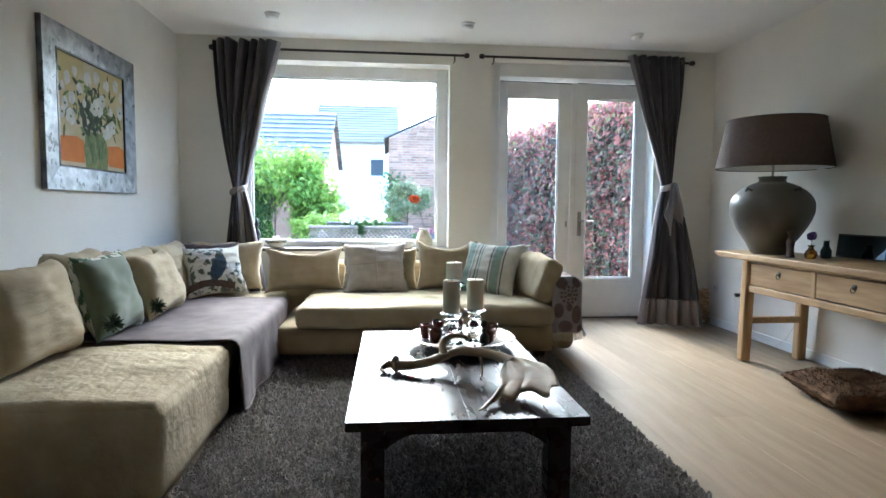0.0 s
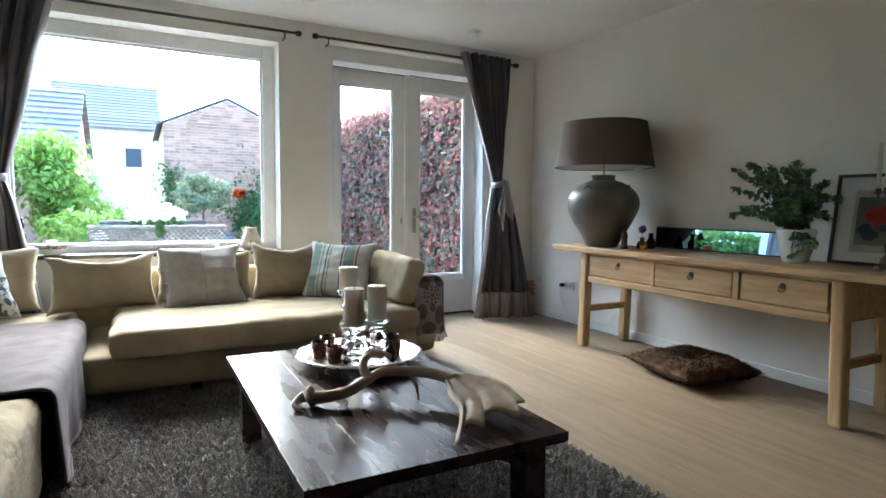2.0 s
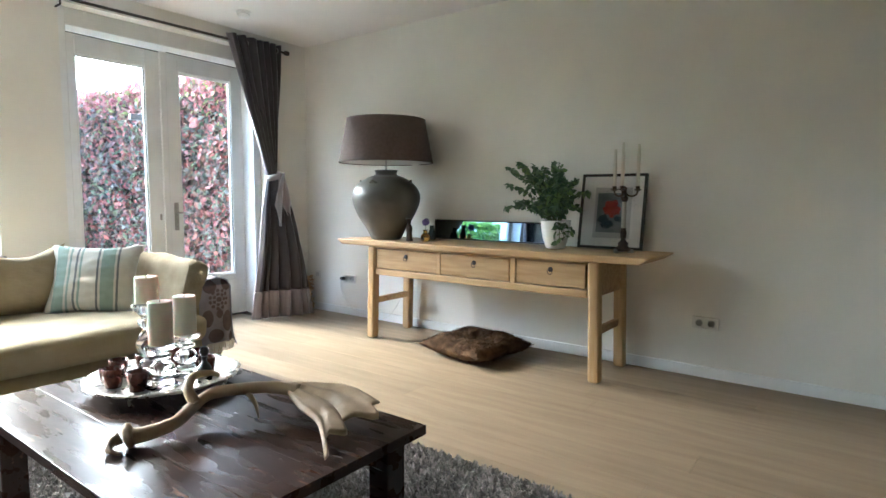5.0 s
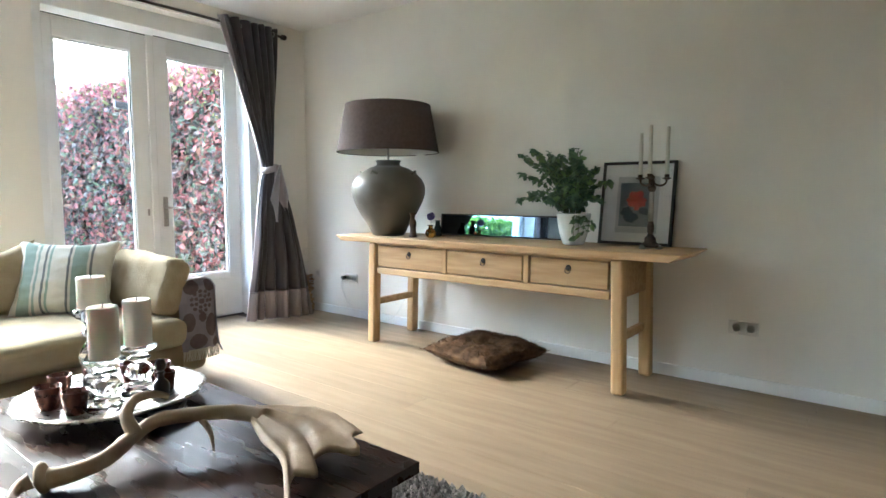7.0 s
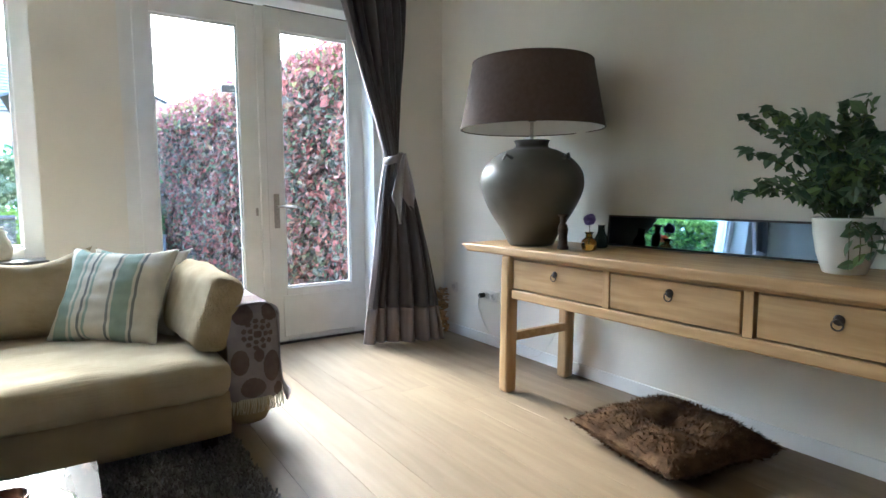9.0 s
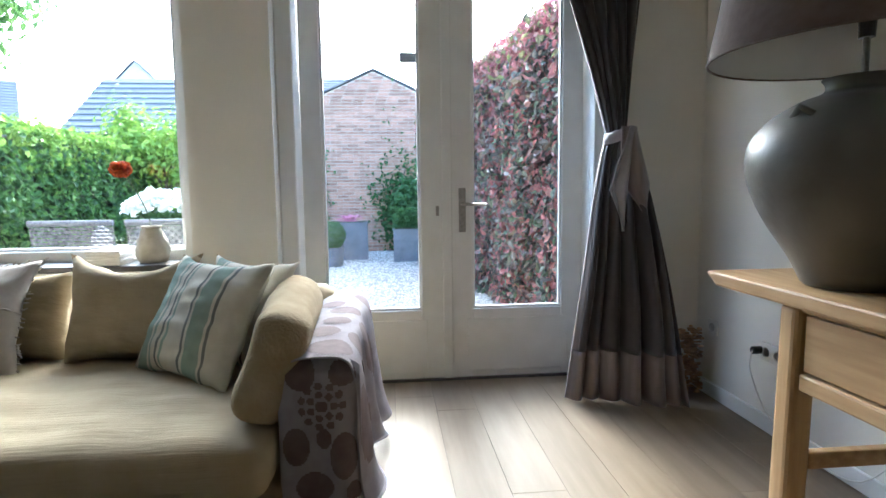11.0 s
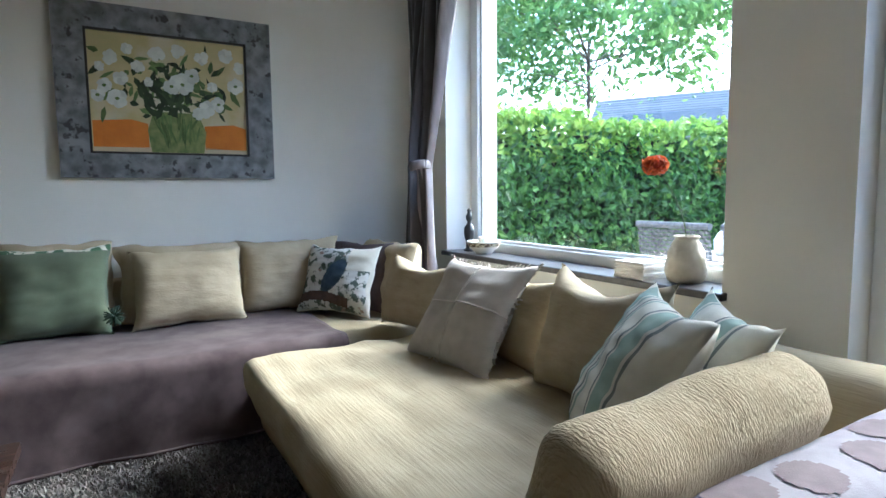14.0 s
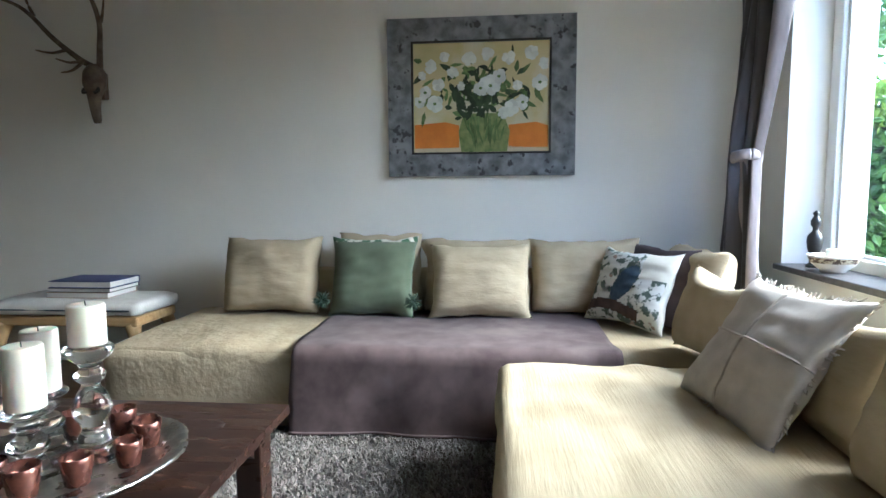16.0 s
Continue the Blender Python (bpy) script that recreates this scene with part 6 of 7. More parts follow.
vv, ff = leaves(np.array(cs), np.array(ns), 0.052, 21, 0.7, 0.55)
tagged(link("foliage", vv, ff, PLANT, pp_), "small green leaves", kind="stuff")
part("earth", lathe([(0.093, 0.160), (0.09, 0.168), (0.002, 0.17)], 24, at=(PX, PY, CZ)), SOIL, pp_)

# candelabrum
BRONZE = mat("aged_bronze", (0.10, 0.075, 0.055), (0.05, 0.04, 0.032), rough=0.4, metal=0.8, scale=40)
cd = thing("candelabrum", "aged bronze candelabrum with three tall candles", "candelabrum")
KX, KY = 3.36, 2.50
part("base", lathe([(0.058, 0.012), (0.060, 0.02), (0.045, 0.03), (0.030, 0.045), (0.034, 0.06), (0.020, 0.075), (0.014, 0.085)], 24, at=(KX, KY, CZ)), BRONZE, cd, smooth=True)
for k in range(3):
    a = 2 * math.pi * k / 3 + 0.5
    part("foot", lathe([(0.018, 0), (0.021, 0.006), (0.020, 0.018), (0.010, 0.024)], 14, at=(KX + 0.05 * math.cos(a), KY + 0.05 * math.sin(a), CZ)), STEEL, cd, smooth=True)
MARB = mat("pale_stone_column", (0.40, 0.37, 0.31), (0.30, 0.27, 0.22), rough=0.4, scale=16)
part("lower_knop", lathe([(0.013, 0.085), (0.019, 0.10), (0.020, 0.135), (0.014, 0.15), (0.018, 0.158)], 20, at=(KX, KY, CZ)), BRONZE, cd, smooth=True)
part("column", lathe([(0.0135, 0.158), (0.015, 0.24), (0.0135, 0.33)], 20, at=(KX, KY, CZ)), MARB, cd, "pale stone column", smooth=True)
part("capital", lathe([(0.015, 0.33), (0.024, 0.345), (0.022, 0.36), (0.012, 0.37), (0.016, 0.385), (0.012, 0.40), (0.016, 0.415), (0.004, 0.43)], 20, at=(KX, KY, CZ)), BRONZE, cd, smooth=True)
for k in range(3):
    a = 2 * math.pi * k / 3 + 1.2
    ex, ey = KX + 0.085 * math.cos(a), KY + 0.085 * math.sin(a)
    part("branch", tube(smooth_path([(KX, KY, CZ + 0.385), (KX + 0.04 * math.cos(a), KY + 0.04 * math.sin(a), CZ + 0.365), (KX + 0.075 * math.cos(a), KY + 0.075 * math.sin(a), CZ + 0.375), (ex, ey, CZ + 0.40)], 4), 0.006, 8), BRONZE, cd)
    part("drip_pan", lathe([(0.006, 0.398), (0.024, 0.406), (0.025, 0.410), (0.012, 0.412), (0.014, 0.428), (0.012, 0.430)], 16, at=(ex, ey, CZ)), BRONZE, cd)
    part("candle", tube([(ex, ey, CZ + 0.428), (ex, ey, CZ + 0.60), (ex + 0.003, ey, CZ + (0.70 if k else 0.67))], [0.0115, 0.011, 0.009], 12), WAX, cd, "tall ivory taper candle", smooth=True)

# small things beside the lamp
st_ = tagged(part("figurine", lathe([(0.028, 0), (0.030, 0.012), (0.024, 0.02), (0.022, 0.07), (0.027, 0.10), (0.021, 0.125), (0.012, 0.135), (0.016, 0.15), (0.015, 0.165), (0.026, 0.172), (0.024, 0.18), (0.005, 0.182)], 20, at=(3.22, 4.20, CZ), wob=0.12, seed=4), mat("brown_carved_wood", (0.085, 0.05, 0.03), (0.05, 0.03, 0.02), rough=0.5, scale=20), smooth=True), "small brown carved figurine on the console", "figurine")
av = thing("amber_vase", "small amber glass vase with a purple flower", "vase")
part("vase", lathe([(0.024, 0), (0.034, 0.006), (0.040, 0.03), (0.034, 0.052), (0.017, 0.066), (0.015, 0.082), (0.024, 0.092), (0.022, 0.092), (0.013, 0.082)], 28, at=(3.28, 4.08, CZ)), AMBER, av, smooth=True)
part("stalk", tube([(3.28, 4.08, CZ + 0.03), (3.282, 4.078, CZ + 0.14)], 0.002, 5), STEM, av)
PURP = leaf_mat("purple_petal", [(0.10, 0.06, 0.20), (0.20, 0.13, 0.34)], 0.2)
d_ = np.random.default_rng(5).normal(0, 1, (70, 3))
d_ /= np.linalg.norm(d_, axis=1, keepdims=True)
vv, ff = leaves(np.array((3.282, 4.078, CZ + 0.155)) + d_ * 0.024, d_, 0.026, 4, 0.3, 0.8)
part_ob = link("blossom", vv, ff, PURP, av, "purple blossom")
sv = tagged(part("small_vase", lathe([(0.028, 0), (0.034, 0.01), (0.034, 0.05), (0.018, 0.085), (0.017, 0.115), (0.022, 0.12), (0.016, 0.12)], 24, at=(3.44, 4.14, CZ)), mat("dark_green_glaze", (0.03, 0.05, 0.045), (0.02, 0.03, 0.03), rough=0.2, scale=10), smooth=True), "small dark green glazed vase before the mirror", "vase")

# lamp cord and sockets
SOCK = mat("off_white_plastic", (0.72, 0.70, 0.65), (0.70, 0.68, 0.63), rough=0.4, scale=5)


def socket(x, y, z, n, face):
    s = thing("wall_socket", "white plastic wall socket with round inserts" if n > 1 else "single white plastic wall socket", "socket", "wall sockets")
    part("plate", box(min(x, x + face * 0.010), max(x, x + face * 0.010), y - 0.04 * n, y + 0.04 * n, z - 0.04, z + 0.04, 0.003), SOCK, s)
    for k in range(n):
        yc = y + (k - (n - 1) / 2) * 0.075
        c = part("insert", lathe([(0.021, 0), (0.022, 0.004), (0.0205, 0.004), (0.0195, -0.001), (0.002, -0.001)], 20), INNER, s)
        c.matrix_world = pose(x + face * 0.010, yc, z, 0, 90 * face, 0)


socket(X1, 5.33, 0.36, 2, -1)
socket(X1, 5.80, 0.37, 1, -1)
socket(X1, 2.04, 0.36, 2, -1)
socket(X0, 1.05, 0.48, 1, 1)
cord = thing("lamp_cord", "thin white lamp cord hanging from a plug", "cord")
part("plug", tube([(3.64, 5.405, 0.36), (3.60, 5.405, 0.36)], 0.018, 12), BLACK, cord)
part("cable", tube(smooth_path([(3.60, 5.405, 0.36), (3.59, 5.40, 0.27), (3.61, 5.30, 0.10), (3.62, 5.10, 0.03), (3.62, 4.80, 0.05), (3.625, 4.60, 0.35), (3.625, 4.55, 0.76)], 5), 0.003, 6), SOCK, cord)

# glass cylinder of bark pieces in the corner
gv = thing("glass_cylinder", "tall glass cylinder half full of bark pieces", "vase")
GX, GY = 3.545, 5.845
part("cylinder", lathe([(0.078, 0), (0.080, 0.003), (0.080, 0.62)], 36, cap=False, at=(GX, GY, 0)), PANE, gv, smooth=True)
CORK = mat("bark_piece", (0.42, 0.27, 0.15), (0.28, 0.165, 0.085), rough=0.8, scale=30, island=0.4)
bm = bmesh.new()
cr = random.Random(6)
for k in range(210):
    a, r = cr.uniform(0, 6.28), 0.063 * math.sqrt(cr.random())
    b2 = bmesh.new()
    bmesh.ops.create_icosphere(b2, subdivisions=1, radius=cr.uniform(0.011, 0.018))
    for w in b2.verts:
        w.co = Vector((w.co.x * cr.uniform(0.9, 1.5), w.co.y * cr.uniform(0.7, 1.2), w.co.z * cr.uniform(0.4, 0.7))) + Vector((GX + r * math.cos(a), GY + r * math.sin(a), 0.03 + 0.33 * k / 210))
    me_ = bpy.data.meshes.new("tmp")
    b2.to_mesh(me_)
    b2.free()
    bm.from_mesh(me_)
    bpy.data.meshes.remove(me_)
tagged(part("filling", bm, CORK, gv), "brown bark pieces", kind="stuff")

# ---- on the window sill ----
SZ = WIN[2] + 0.03
tagged(part("figurine", lathe([(0.035, 0), (0.036, 0.012), (0.022, 0.02), (0.020, 0.06), (0.030, 0.09), (0.034, 0.13), (0.030, 0.155), (0.014, 0.175), (0.012, 0.19), (0.021, 0.205), (0.022, 0.225), (0.012, 0.245), (0.010, 0.25), (0.016, 0.262), (0.004, 0.275)], 20, at=(-0.83, 6.04, SZ), wob=0.18, seed=9), BLACK, smooth=True), "black carved figurine on the window sill", "figurine")
bw = thing("patterned_bowl", "cream bowl with dark patterned band and a candle", "bowl")
part("bowl", lathe([(0.05, 0), (0.052, 0.008), (0.085, 0.035), (0.103, 0.07), (0.106, 0.078), (0.099, 0.078), (0.08, 0.04), (0.004, 0.02)], 36, at=(-0.65, 6.03, SZ)), PAPER, bw, smooth=True)
BAND = mat("brown_band_pattern", (0.55, 0.50, 0.36), (0.09, 0.06, 0.04), rough=0.6, scale=60, lo=0.48, hi=0.52)
part("band", lathe([(0.0905, 0.044), (0.1040, 0.068)], 36, cap=False, at=(-0.65, 6.03, SZ)), BAND, bw, "dark patterned band", smooth=True)
part("candle", lathe([(0.033, 0.03), (0.034, 0.10), (0.031, 0.104), (0.003, 0.10)], 24, at=(-0.65, 6.03, SZ)), WAX, bw, "thick ivory candle", smooth=True)
for k in range(5):
    tl = tagged(part("coaster", box(0.49 + 0.004 * (k % 2), 0.65 + 0.004 * (k % 2), 5.945, 6.105, SZ + k * 0.0145, SZ + k * 0.0145 + 0.013, 0.002), PAPER), "square white stone coaster in a stack", "coaster", "stacked coasters")
fv = thing("flower_vase", "cream textured vase holding one orange flower", "vase")
bm = lathe([(p.x, p.y) for p in smooth_path([(0.05, 0, 0), (0.065, 0.008, 0), (0.078, 0.05, 0), (0.066, 0.11, 0), (0.048, 0.155, 0), (0.042, 0.175, 0), (0.048, 0.185, 0), (0.038, 0.185, 0), (0.03, 0.15, 0)], 4)], 44, at=(0.765, 6.06, SZ))
for w in bm.verts:
    o = Vector((w.co.x - 0.765, w.co.y - 6.06, 0))
    if o.length > 0.035:
        w.co += o.normalized() * 0.012 * abs(fbm(w.co, 38, 3))
part("vase", bm, mat("cream_bisque", (0.62, 0.57, 0.46), (0.50, 0.45, 0.35), rough=0.85, scale=20), fv, smooth=True)
part("stalk", tube(smooth_path([(0.765, 6.06, SZ + 0.05), (0.76, 6.055, SZ + 0.22), (0.715, 6.03, SZ + 0.36), (0.672, 5.99, SZ + 0.455)], 5), 0.003, 6), STEM, fv)
ORANGE = leaf_mat("orange_petal", [(0.50, 0.07, 0.015), (0.62, 0.13, 0.02), (0.38, 0.04, 0.015)], 0.2)
d_ = np.random.default_rng(15).normal(0, 1, (150, 3))
d_ /= np.linalg.norm(d_, axis=1, keepdims=True)
vv, ff = leaves(np.array((0.667, 5.985, SZ + 0.47)) + d_ * np.array((0.044, 0.044, 0.034)), d_, 0.034, 14, 0.3, 0.8)
link("blossom", vv, ff, ORANGE, fv, "ruffled orange blossom")

# ---- painting ----
art = thing("framed_painting", "painting of white flowers in a mottled grey frame", "painting")
MOTTLE = mat("mottled_silver_leaf", (0.30, 0.31, 0.32), (0.14, 0.145, 0.15), rough=0.4, metal=0.45, scale=13, detail=7, c3=(0.07, 0.07, 0.075), c3scale=20, c3lo=0.60, c3hi=0.66, bump=0.4, bscale=30)
AY0, AY1, AZ0, AZ1, AW = 3.833, 4.974, 1.226, 2.178, 0.145
inner = (AY0 + AW, AY1 - AW, AZ0 + AW * 0.93, AZ1 - AW * 0.93)
oc = [(AY0, AZ0), (AY1, AZ0), (AY1, AZ1), (AY0, AZ1)]
ic = [(inner[0], inner[2]), (inner[1], inner[2]), (inner[1], inner[3]), (inner[0], inner[3])]
for k in range(4):
    a, b, c, d = oc[k], oc[(k + 1) % 4], ic[(k + 1) % 4], ic[k]
    bm = bmesh.new()
    f0 = [bm.verts.new((X0 + 0.002, p[0], p[1])) for p in (a, b, c, d)]
    f1 = [bm.verts.new((X0 + (0.034 if q < 2 else 0.024), p[0], p[1])) for q, p in enumerate((a, b, c, d))]
    bm.faces.new(f0[::-1])
    bm.faces.new(f1)
    for q in range(4):
        bm.faces.new((f0[q], f0[(q + 1) % 4], f1[(q + 1) % 4], f1[q]))
    bmesh.ops.recalc_face_normals(bm, faces=bm.faces)
    part("frame", bm, MOTTLE, art)
for y0, y1, z0, z1 in ((inner[0], inner[0] + 0.012, inner[2], inner[3]), (inner[1] - 0.012, inner[1], inner[2], inner[3]), (inner[0] + 0.012, inner[1] - 0.012, inner[2], inner[2] + 0.012), (inner[0] + 0.012, inner[1] - 0.012, inner[3] - 0.012, inner[3])):
    part("inner_slip", box(X0 + 0.004, X0 + 0.027, y0, y1, z0, z1), BLACK, art, "dark inner slip")
OCHRE = mat("ochre_ground_paint", (0.56, 0.46, 0.24), (0.48, 0.42, 0.20), rough=0.8, scale=7, c3=(0.60, 0.55, 0.40), c3scale=4, bump=0.2, bscale=40)
ORP = mat("orange_table_paint", (0.62, 0.21, 0.025), (0.54, 0.17, 0.02), rough=0.8, scale=12, bump=0.2, bscale=40)
CRP = mat("cream_edge_paint", (0.62, 0.52, 0.34), (0.55, 0.45, 0.28), rough=0.8, scale=12)
LFP = mat("dark_leaf_paint", (0.05, 0.075, 0.03), (0.025, 0.035, 0.018), rough=0.8, scale=20, island=0.3)
LGP = mat("green_leaf_paint", (0.16, 0.21, 0.07), (0.09, 0.14, 0.045), rough=0.8, scale=20, island=0.35)
WHP = mat("white_petal_paint", (0.66, 0.66, 0.60), (0.55, 0.56, 0.50), rough=0.8, scale=16, island=0.12)
VGP = mat("vase_green_paint", (0.26, 0.28, 0.10), (0.14, 0.19, 0.06), rough=0.8, scale=25)
UY, UZ = inner[1] - inner[0], inner[3] - inner[2]
cx_ = X0 + 0.016


def uv(u, v):
    return inner[0] + UY * u, inner[2] + UZ * v


part("canvas", box(X0 + 0.004, cx_, inner[0], inner[1], inner[2], inner[3]), OCHRE, art, "ochre painted canvas")


def flat(name, polys, material, x, label):
    vs, fs = [], []
    for q, poly in enumerate(polys):
        k = len(vs)
        vs += [(x + 0.000004 * q, *uv(u, v)) for u, v in poly]
        fs.append(tuple(range(k, k + len(poly))))
    return link(name, vs, fs, material, art, label)


ar = random.Random(42)


def wob_rect(u0, u1, v0, v1):
    return [(u0, v0), ((u0 + u1) / 2, v0), (u1, v0), (u1, v1 - 0.02), (u0 + (u1 - u0) * 0.7, v1 + 0.012), (u0 + (u1 - u0) * 0.3, v1), (u0, v1 - 0.01)]


flat("table_edge", [wob_rect(0.02, 0.98, 0.015, 0.06)], CRP, cx_ + 0.0008, "cream painted strip")
flat("orange_field", [wob_rect(0.02, 0.345, 0.055, 0.275)], ORP, cx_ + 0.0008, "orange painted field")
flat("orange_field", [wob_rect(0.70, 0.98, 0.055, 0.265)], ORP, cx_ + 0.0008, "orange painted field")
flat("painted_vase", [[(0.36, 0.02), (0.69, 0.02), (0.71, 0.20), (0.66, 0.36), (0.38, 0.36), (0.34, 0.20)]], VGP, cx_ + 0.0010, "green painted glass vase")


def leaf_poly(u, v, ln_, wd, a):
    c, s = math.cos(a), math.sin(a)
    return [(u + c * x - s * y * 0.9, v + (s * x + c * y) * UY / UZ) for x, y in ((0, 0), (ln_ * 0.35, wd), (ln_ * 0.75, wd * 0.6), (ln_, 0), (ln_ * 0.7, -wd * 0.7), (ln_ * 0.3, -wd))]


polys_d, polys_g = [], []
for k in range(150):
    u, v = ar.gauss(0.50, 0.20), ar.gauss(0.56, 0.13)
    if 0.06 < u < 0.90 and 0.30 < v < 0.90:
        (polys_d if k % 5 < 2 else polys_g).append(leaf_poly(u, v, ar.uniform(0.05, 0.12), ar.uniform(0.010, 0.022), ar.uniform(0, 6.28)))
for k in range(26):
    u0 = ar.uniform(0.40, 0.64)
    polys_g.append(leaf_poly(u0, ar.uniform(0.03, 0.20), ar.uniform(0.10, 0.22), 0.009, math.pi / 2 + (u0 - 0.52) * -2.4 + ar.uniform(-0.4, 0.4)))
for k in range(16):
    polys_d.append(leaf_poly(ar.gauss(0.5, 0.07), ar.uniform(0.28, 0.5), ar.uniform(0.08, 0.16), 0.022, ar.uniform(0.6, 2.5)))
tagged(flat("painted_foliage", polys_g, LGP, cx_ + 0.0012, "green painted leaves"), kind="stuff")
tagged(flat("painted_shade", polys_d, LFP, cx_ + 0.0022, "dark painted leaves"), kind="stuff")
polys = []
cent = []
for u, v, r in ((0.57, 0.60, 0.075), (0.50, 0.58, 0.05), (0.63, 0.68, 0.05), (0.17, 0.45, 0.06), (0.10, 0.55, 0.045), (0.06, 0.47, 0.04), (0.92, 0.62, 0.055), (0.80, 0.45, 0.05), (0.72, 0.40, 0.055), (0.66, 0.36, 0.04), (0.86, 0.88, 0.05), (0.30, 0.72, 0.04), (0.14, 0.78, 0.045), (0.24, 0.86, 0.035), (0.42, 0.84, 0.05), (0.55, 0.88, 0.045), (0.70, 0.84, 0.045), (0.95, 0.78, 0.04), (0.20, 0.62, 0.045), (0.36, 0.60, 0.03), (0.08, 0.70, 0.03), (0.76, 0.60, 0.035)):
    for k in range(6):
        a = 2 * math.pi * k / 6 + ar.uniform(0, 0.8)
        cu, cv = u + 0.55 * r * math.cos(a), v + 0.55 * r * math.sin(a) * UY / UZ
        rr = r * ar.uniform(0.45, 0.65)
        polys.append([(min(0.978, max(0.022, cu + rr * math.cos(q * 0.785) * ar.uniform(0.8, 1.1))), min(0.975, max(0.02, cv + rr * math.sin(q * 0.785) * UY / UZ * ar.uniform(0.8, 1.1)))) for q in range(8)])
    cent.append([(u + 0.014 * math.cos(q), v + 0.014 * math.sin(q)) for q in range(6)])
tagged(flat("painted_blossom", polys, WHP, cx_ + 0.0030, "white painted petals"), kind="stuff")
for c_ in cent[:8]:
    flat("painted_centre", [c_], LGP, cx_ + 0.0050, "green painted flower centres")

# ---- skull with antlers on the wall ----
BONE_D = mat("brown_skull_bone", (0.20, 0.15, 0.105), (0.085, 0.06, 0.04), rough=0.6, scale=16)
sk = thing("stag_skull", "stag skull trophy with antlers hung on the wall", "trophy")
SKY, SKZ = 1.96, 1.58
bm = tube(smooth_path([(-1.40, SKY + 0.01, SKZ), (-1.39, SKY + 0.005, SKZ + 0.10), (-1.40, SKY, SKZ + 0.22), (-1.42, SKY - 0.005, SKZ + 0.31), (-1.45, SKY - 0.01, SKZ + 0.36)], 5), [0.018, 0.024, 0.027, 0.029, 0.031, 0.033, 0.036, 0.039, 0.044, 0.052, 0.060, 0.068, 0.070, 0.070, 0.069, 0.068, 0.062, 0.055, 0.046, 0.038, 0.025], 14)
part("skull", bm, BONE_D, sk, smooth=True)
# no hollows are cut: black caps paint the shade of the eye sockets
for s in (-1, 1):
    part("eye_socket", lathe([(0.026, 0), (0.018, 0.006), (0.004, 0.003)], 16), BLACK, sk).matrix_world = pose(-1.363, SKY + s * 0.038, SKZ + 0.20, 0, 70, 0)
for base_, pts in ((-1, [(0.0, 0.35), (-0.08, 0.40), (-0.22, 0.52), (-0.34, 0.66), (-0.42, 0.72), (-0.56, 0.77)]), (1, [(0.03, 0.35), (0.06, 0.46), (0.09, 0.60), (0.07, 0.74), (0.02, 0.84), (0.0, 0.92)])):
    q = smooth_path([(-1.42 + 0.16 * (k / 5), SKY + a, SKZ + b) for k, (a, b) in enumerate(pts)], 5)
    part("antler", tube(q, [0.020 - 0.013 * k / len(q) for k in range(len(q))], 9), BONE_D, sk, smooth=True)
for a, b, c, d in ((-0.14, 0.46, -0.30, 0.44), (-0.05, 0.38, -0.14, 0.30), (-0.36, 0.67, -0.37, 0.84), (0.085, 0.62, 0.17, 0.74), (-0.04, 0.39, -0.17, 0.385)):
    q = smooth_path([(-1.38, SKY + a, SKZ + b), (-1.34, SKY + (a + c) / 2, SKZ + (b + d) / 2 - 0.02), (-1.30, SKY + c, SKZ + d)], 4)
    part("tine", tube(q, [0.012 - 0.009 * k / len(q) for k in range(len(q))], 8), BONE_D, sk, smooth=True)
part("wall_plate", box(X0, -1.45, SKY - 0.04, SKY + 0.03, SKZ + 0.16, SKZ + 0.33, 0.01), BONE_D, sk)

# ---- stool with books ----
stl = thing("side_stool", "carved pale wooden stool with a white seat cushion", "stool")
S0, S1, SA, SB, SH = -1.40, -0.95, 1.52, 2.46, 0.42
v, f = soft(S0, S1, SA, SB, SH, SH + 0.085, 0.035, step=0.05, amp=0.006, seed=71, crown=0.02)
link("seat_pad", v, f, mat("white_piped_linen", (0.66, 0.64, 0.60), (0.58, 0.56, 0.52), rough=0.95, scale=14, bump=0.3, bscale=200), stl, "white linen seat pad", smooth=True)
ring = [(S0 + 0.03, SA + 0.03), (S1 - 0.03, SA + 0.03), (S1 - 0.002, SA + 0.06), (S1 - 0.002, SB - 0.06), (S1 - 0.03, SB - 0.03), (S0 + 0.03, SB - 0.03)]
part("piping", tube([(x, y, SH + 0.04) for x, y in ring + ring[:1]], 0.005, 6), DKBLUE, stl, "dark piping")
part("seat_frame", box(S0 + 0.02, S1 - 0.02, SA + 0.02, SB - 0.02, SH - 0.06, SH, 0.012), ELM, stl)
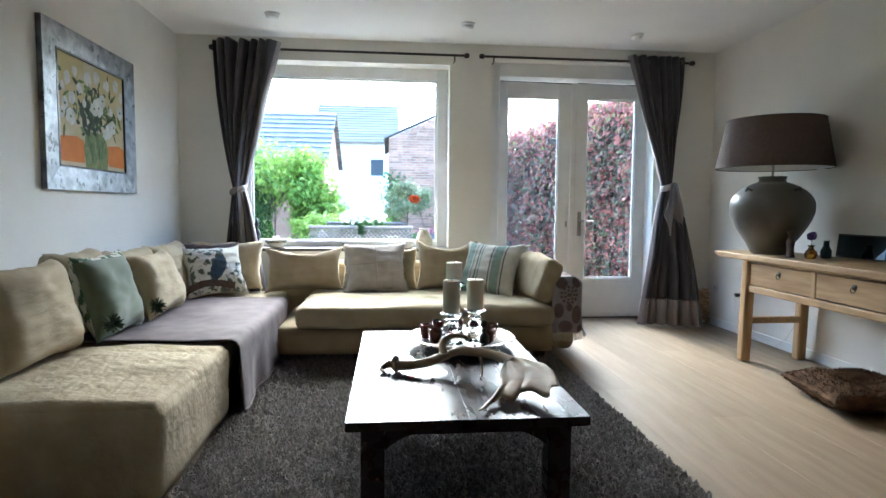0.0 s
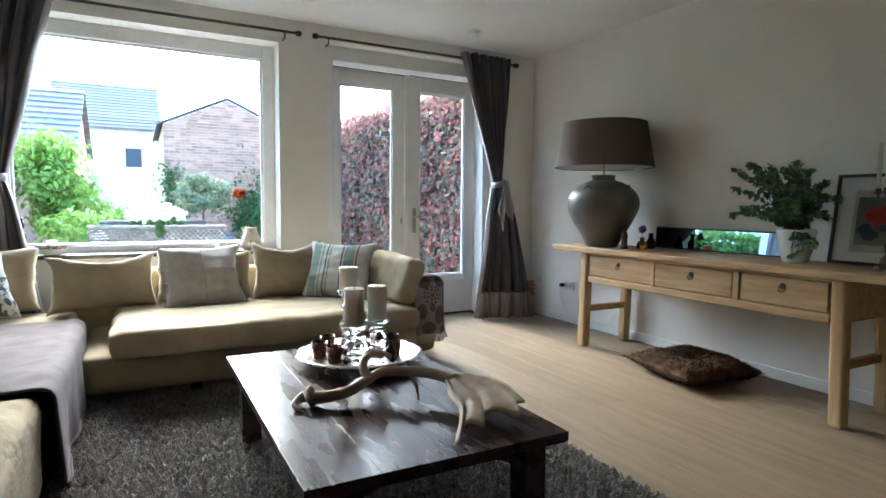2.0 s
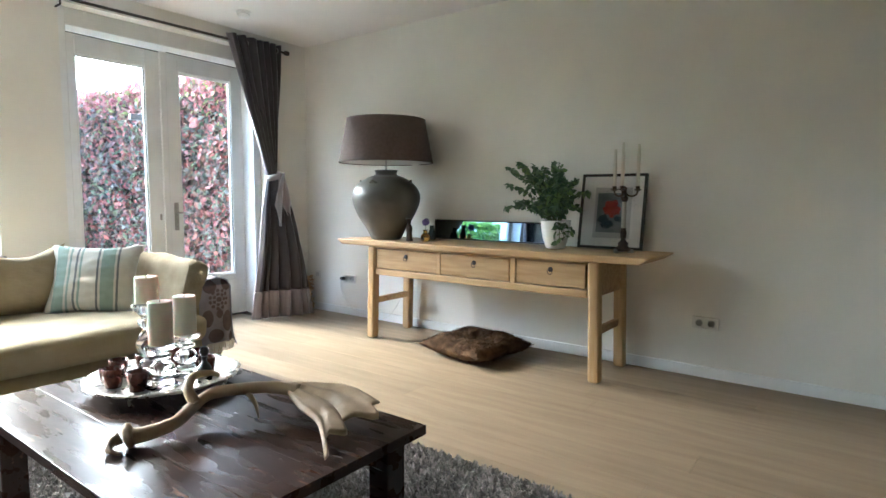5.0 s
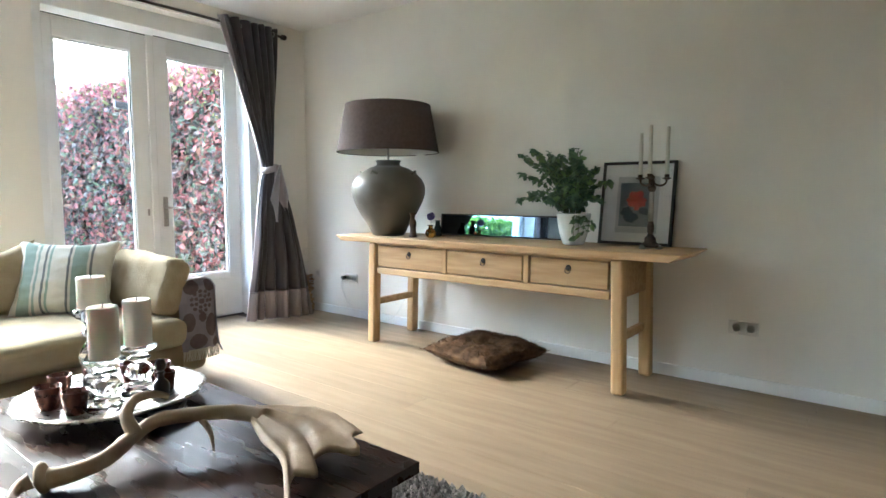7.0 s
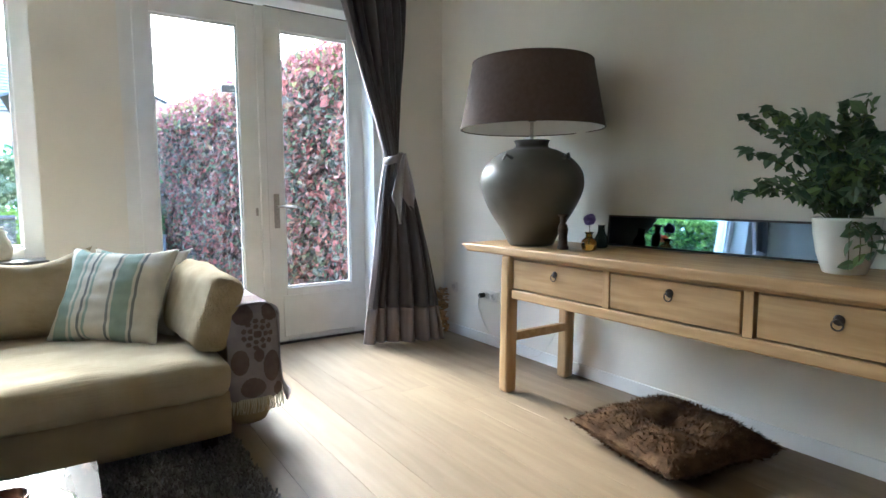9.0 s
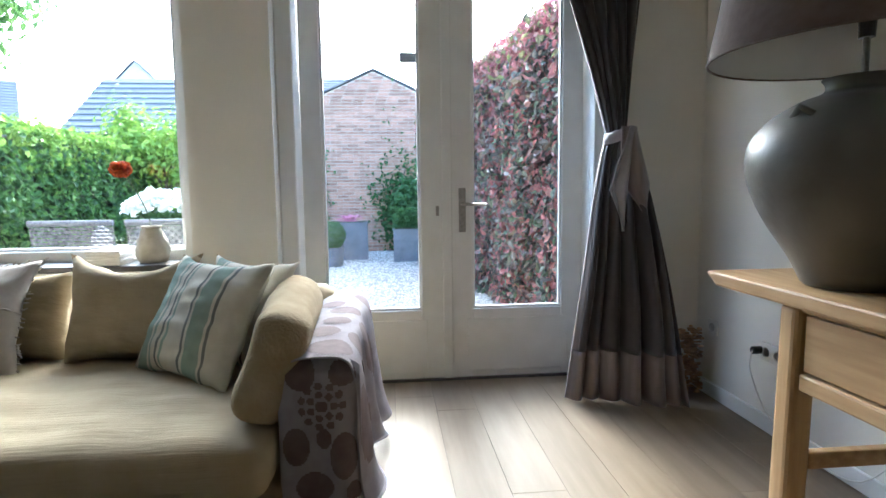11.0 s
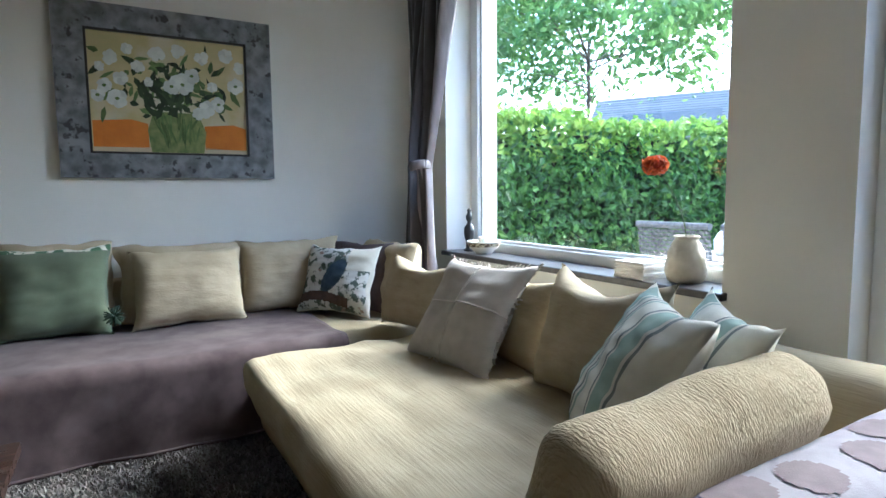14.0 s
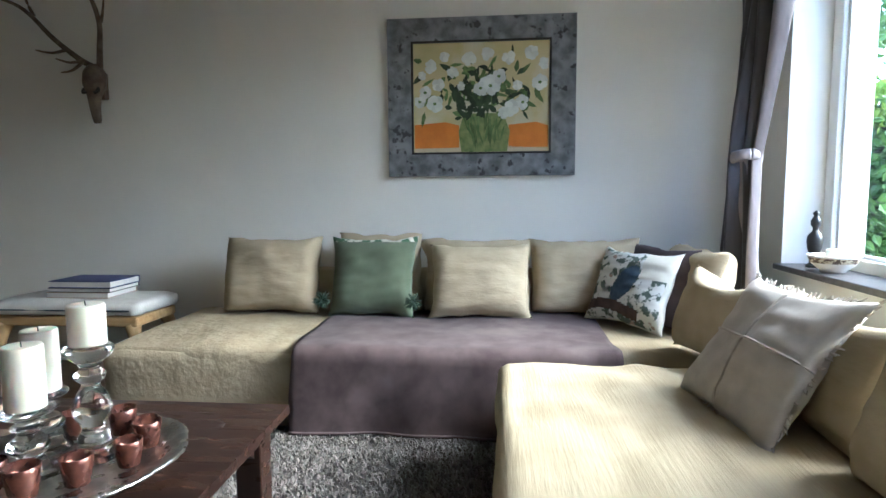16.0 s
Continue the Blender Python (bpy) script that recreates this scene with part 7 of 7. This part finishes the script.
for x in (S0 + 0.06, S1 - 0.06):
    for y in (SA + 0.07, SB - 0.07):
        o = 0.03 if y > 2 else -0.03
        part("leg", tube(smooth_path([(x, y, SH - 0.05), (x + (0.02 if x > -1.1 else -0.02), y + o, SH - 0.17), (x, y, 0.12), (x + (0.02 if x > -1.1 else -0.02), y + o * 0.8, 0.0)], 5), [0.045, 0.043, 0.040, 0.038, 0.034, 0.031, 0.028, 0.026, 0.024, 0.022, 0.021, 0.020, 0.021, 0.022, 0.024, 0.026], 10), ELM_V, stl, smooth=True)
BOOKB = mat("blue_book_cloth", (0.035, 0.05, 0.17), (0.03, 0.04, 0.14), rough=0.5, scale=10)
BOOKW = mat("cream_book_cover", (0.45, 0.36, 0.27), (0.40, 0.31, 0.22), rough=0.5, scale=10)
zb = SH + 0.098
for k, (mt, th_, dy, lb) in enumerate(((BOOKW, 0.034, 0.0, "cream covered book lying in a stack"), (BLACK, 0.026, 0.015, "black covered book lying in a stack"), (BOOKB, 0.040, 0.02, "blue cloth bound book on top of a stack"))):
    bk = thing("book", lb, "book", "stacked books")
    y0, y1, x0, x1 = 1.84 + dy, 2.23 + dy, -1.31, -1.03
    part("cover", box(x0, x1, y0, y1, zb, zb + 0.004), mt, bk)
    part("cover", box(x0, x1, y0, y1, zb + th_ - 0.004, zb + th_), mt, bk)
    part("spine", box(x0, x0 + 0.004, y0, y1, zb + 0.004, zb + th_ - 0.004), mt, bk)
    part("page_block", box(x0 + 0.005, x1 - 0.006, y0 + 0.005, y1 - 0.005, zb + 0.0042, zb + th_ - 0.0042), PAPER, bk, "white page block")
    zb += th_ + 0.0005

# ---- floor planks ----
PW = 0.205
rows_ = int(math.ceil((X1 - X0) / PW))
frng = random.Random(5)
cache = {}
for r in range(rows_):
    x0 = X0 + r * PW
    x1 = min(x0 + PW, X1)
    y = YB - frng.uniform(0, 2.0)
    while y < 6.222:
        ln_ = frng.choice((1.6, 2.0, 2.4))
        far_end = 6.222 if x0 > DOOR[0] and x1 < DOOR[1] else YW
        a, b = max(y, YB), min(y + ln_, far_end)
        y += ln_
        if b - a < 0.02:
            continue
        bm = box(x0 + 0.0006, x1 - 0.0006, a + 0.0006, b - 0.0006, -0.012, 0.0, 0.0005, seg=1)
        part("plank", bm, OAK, floor)
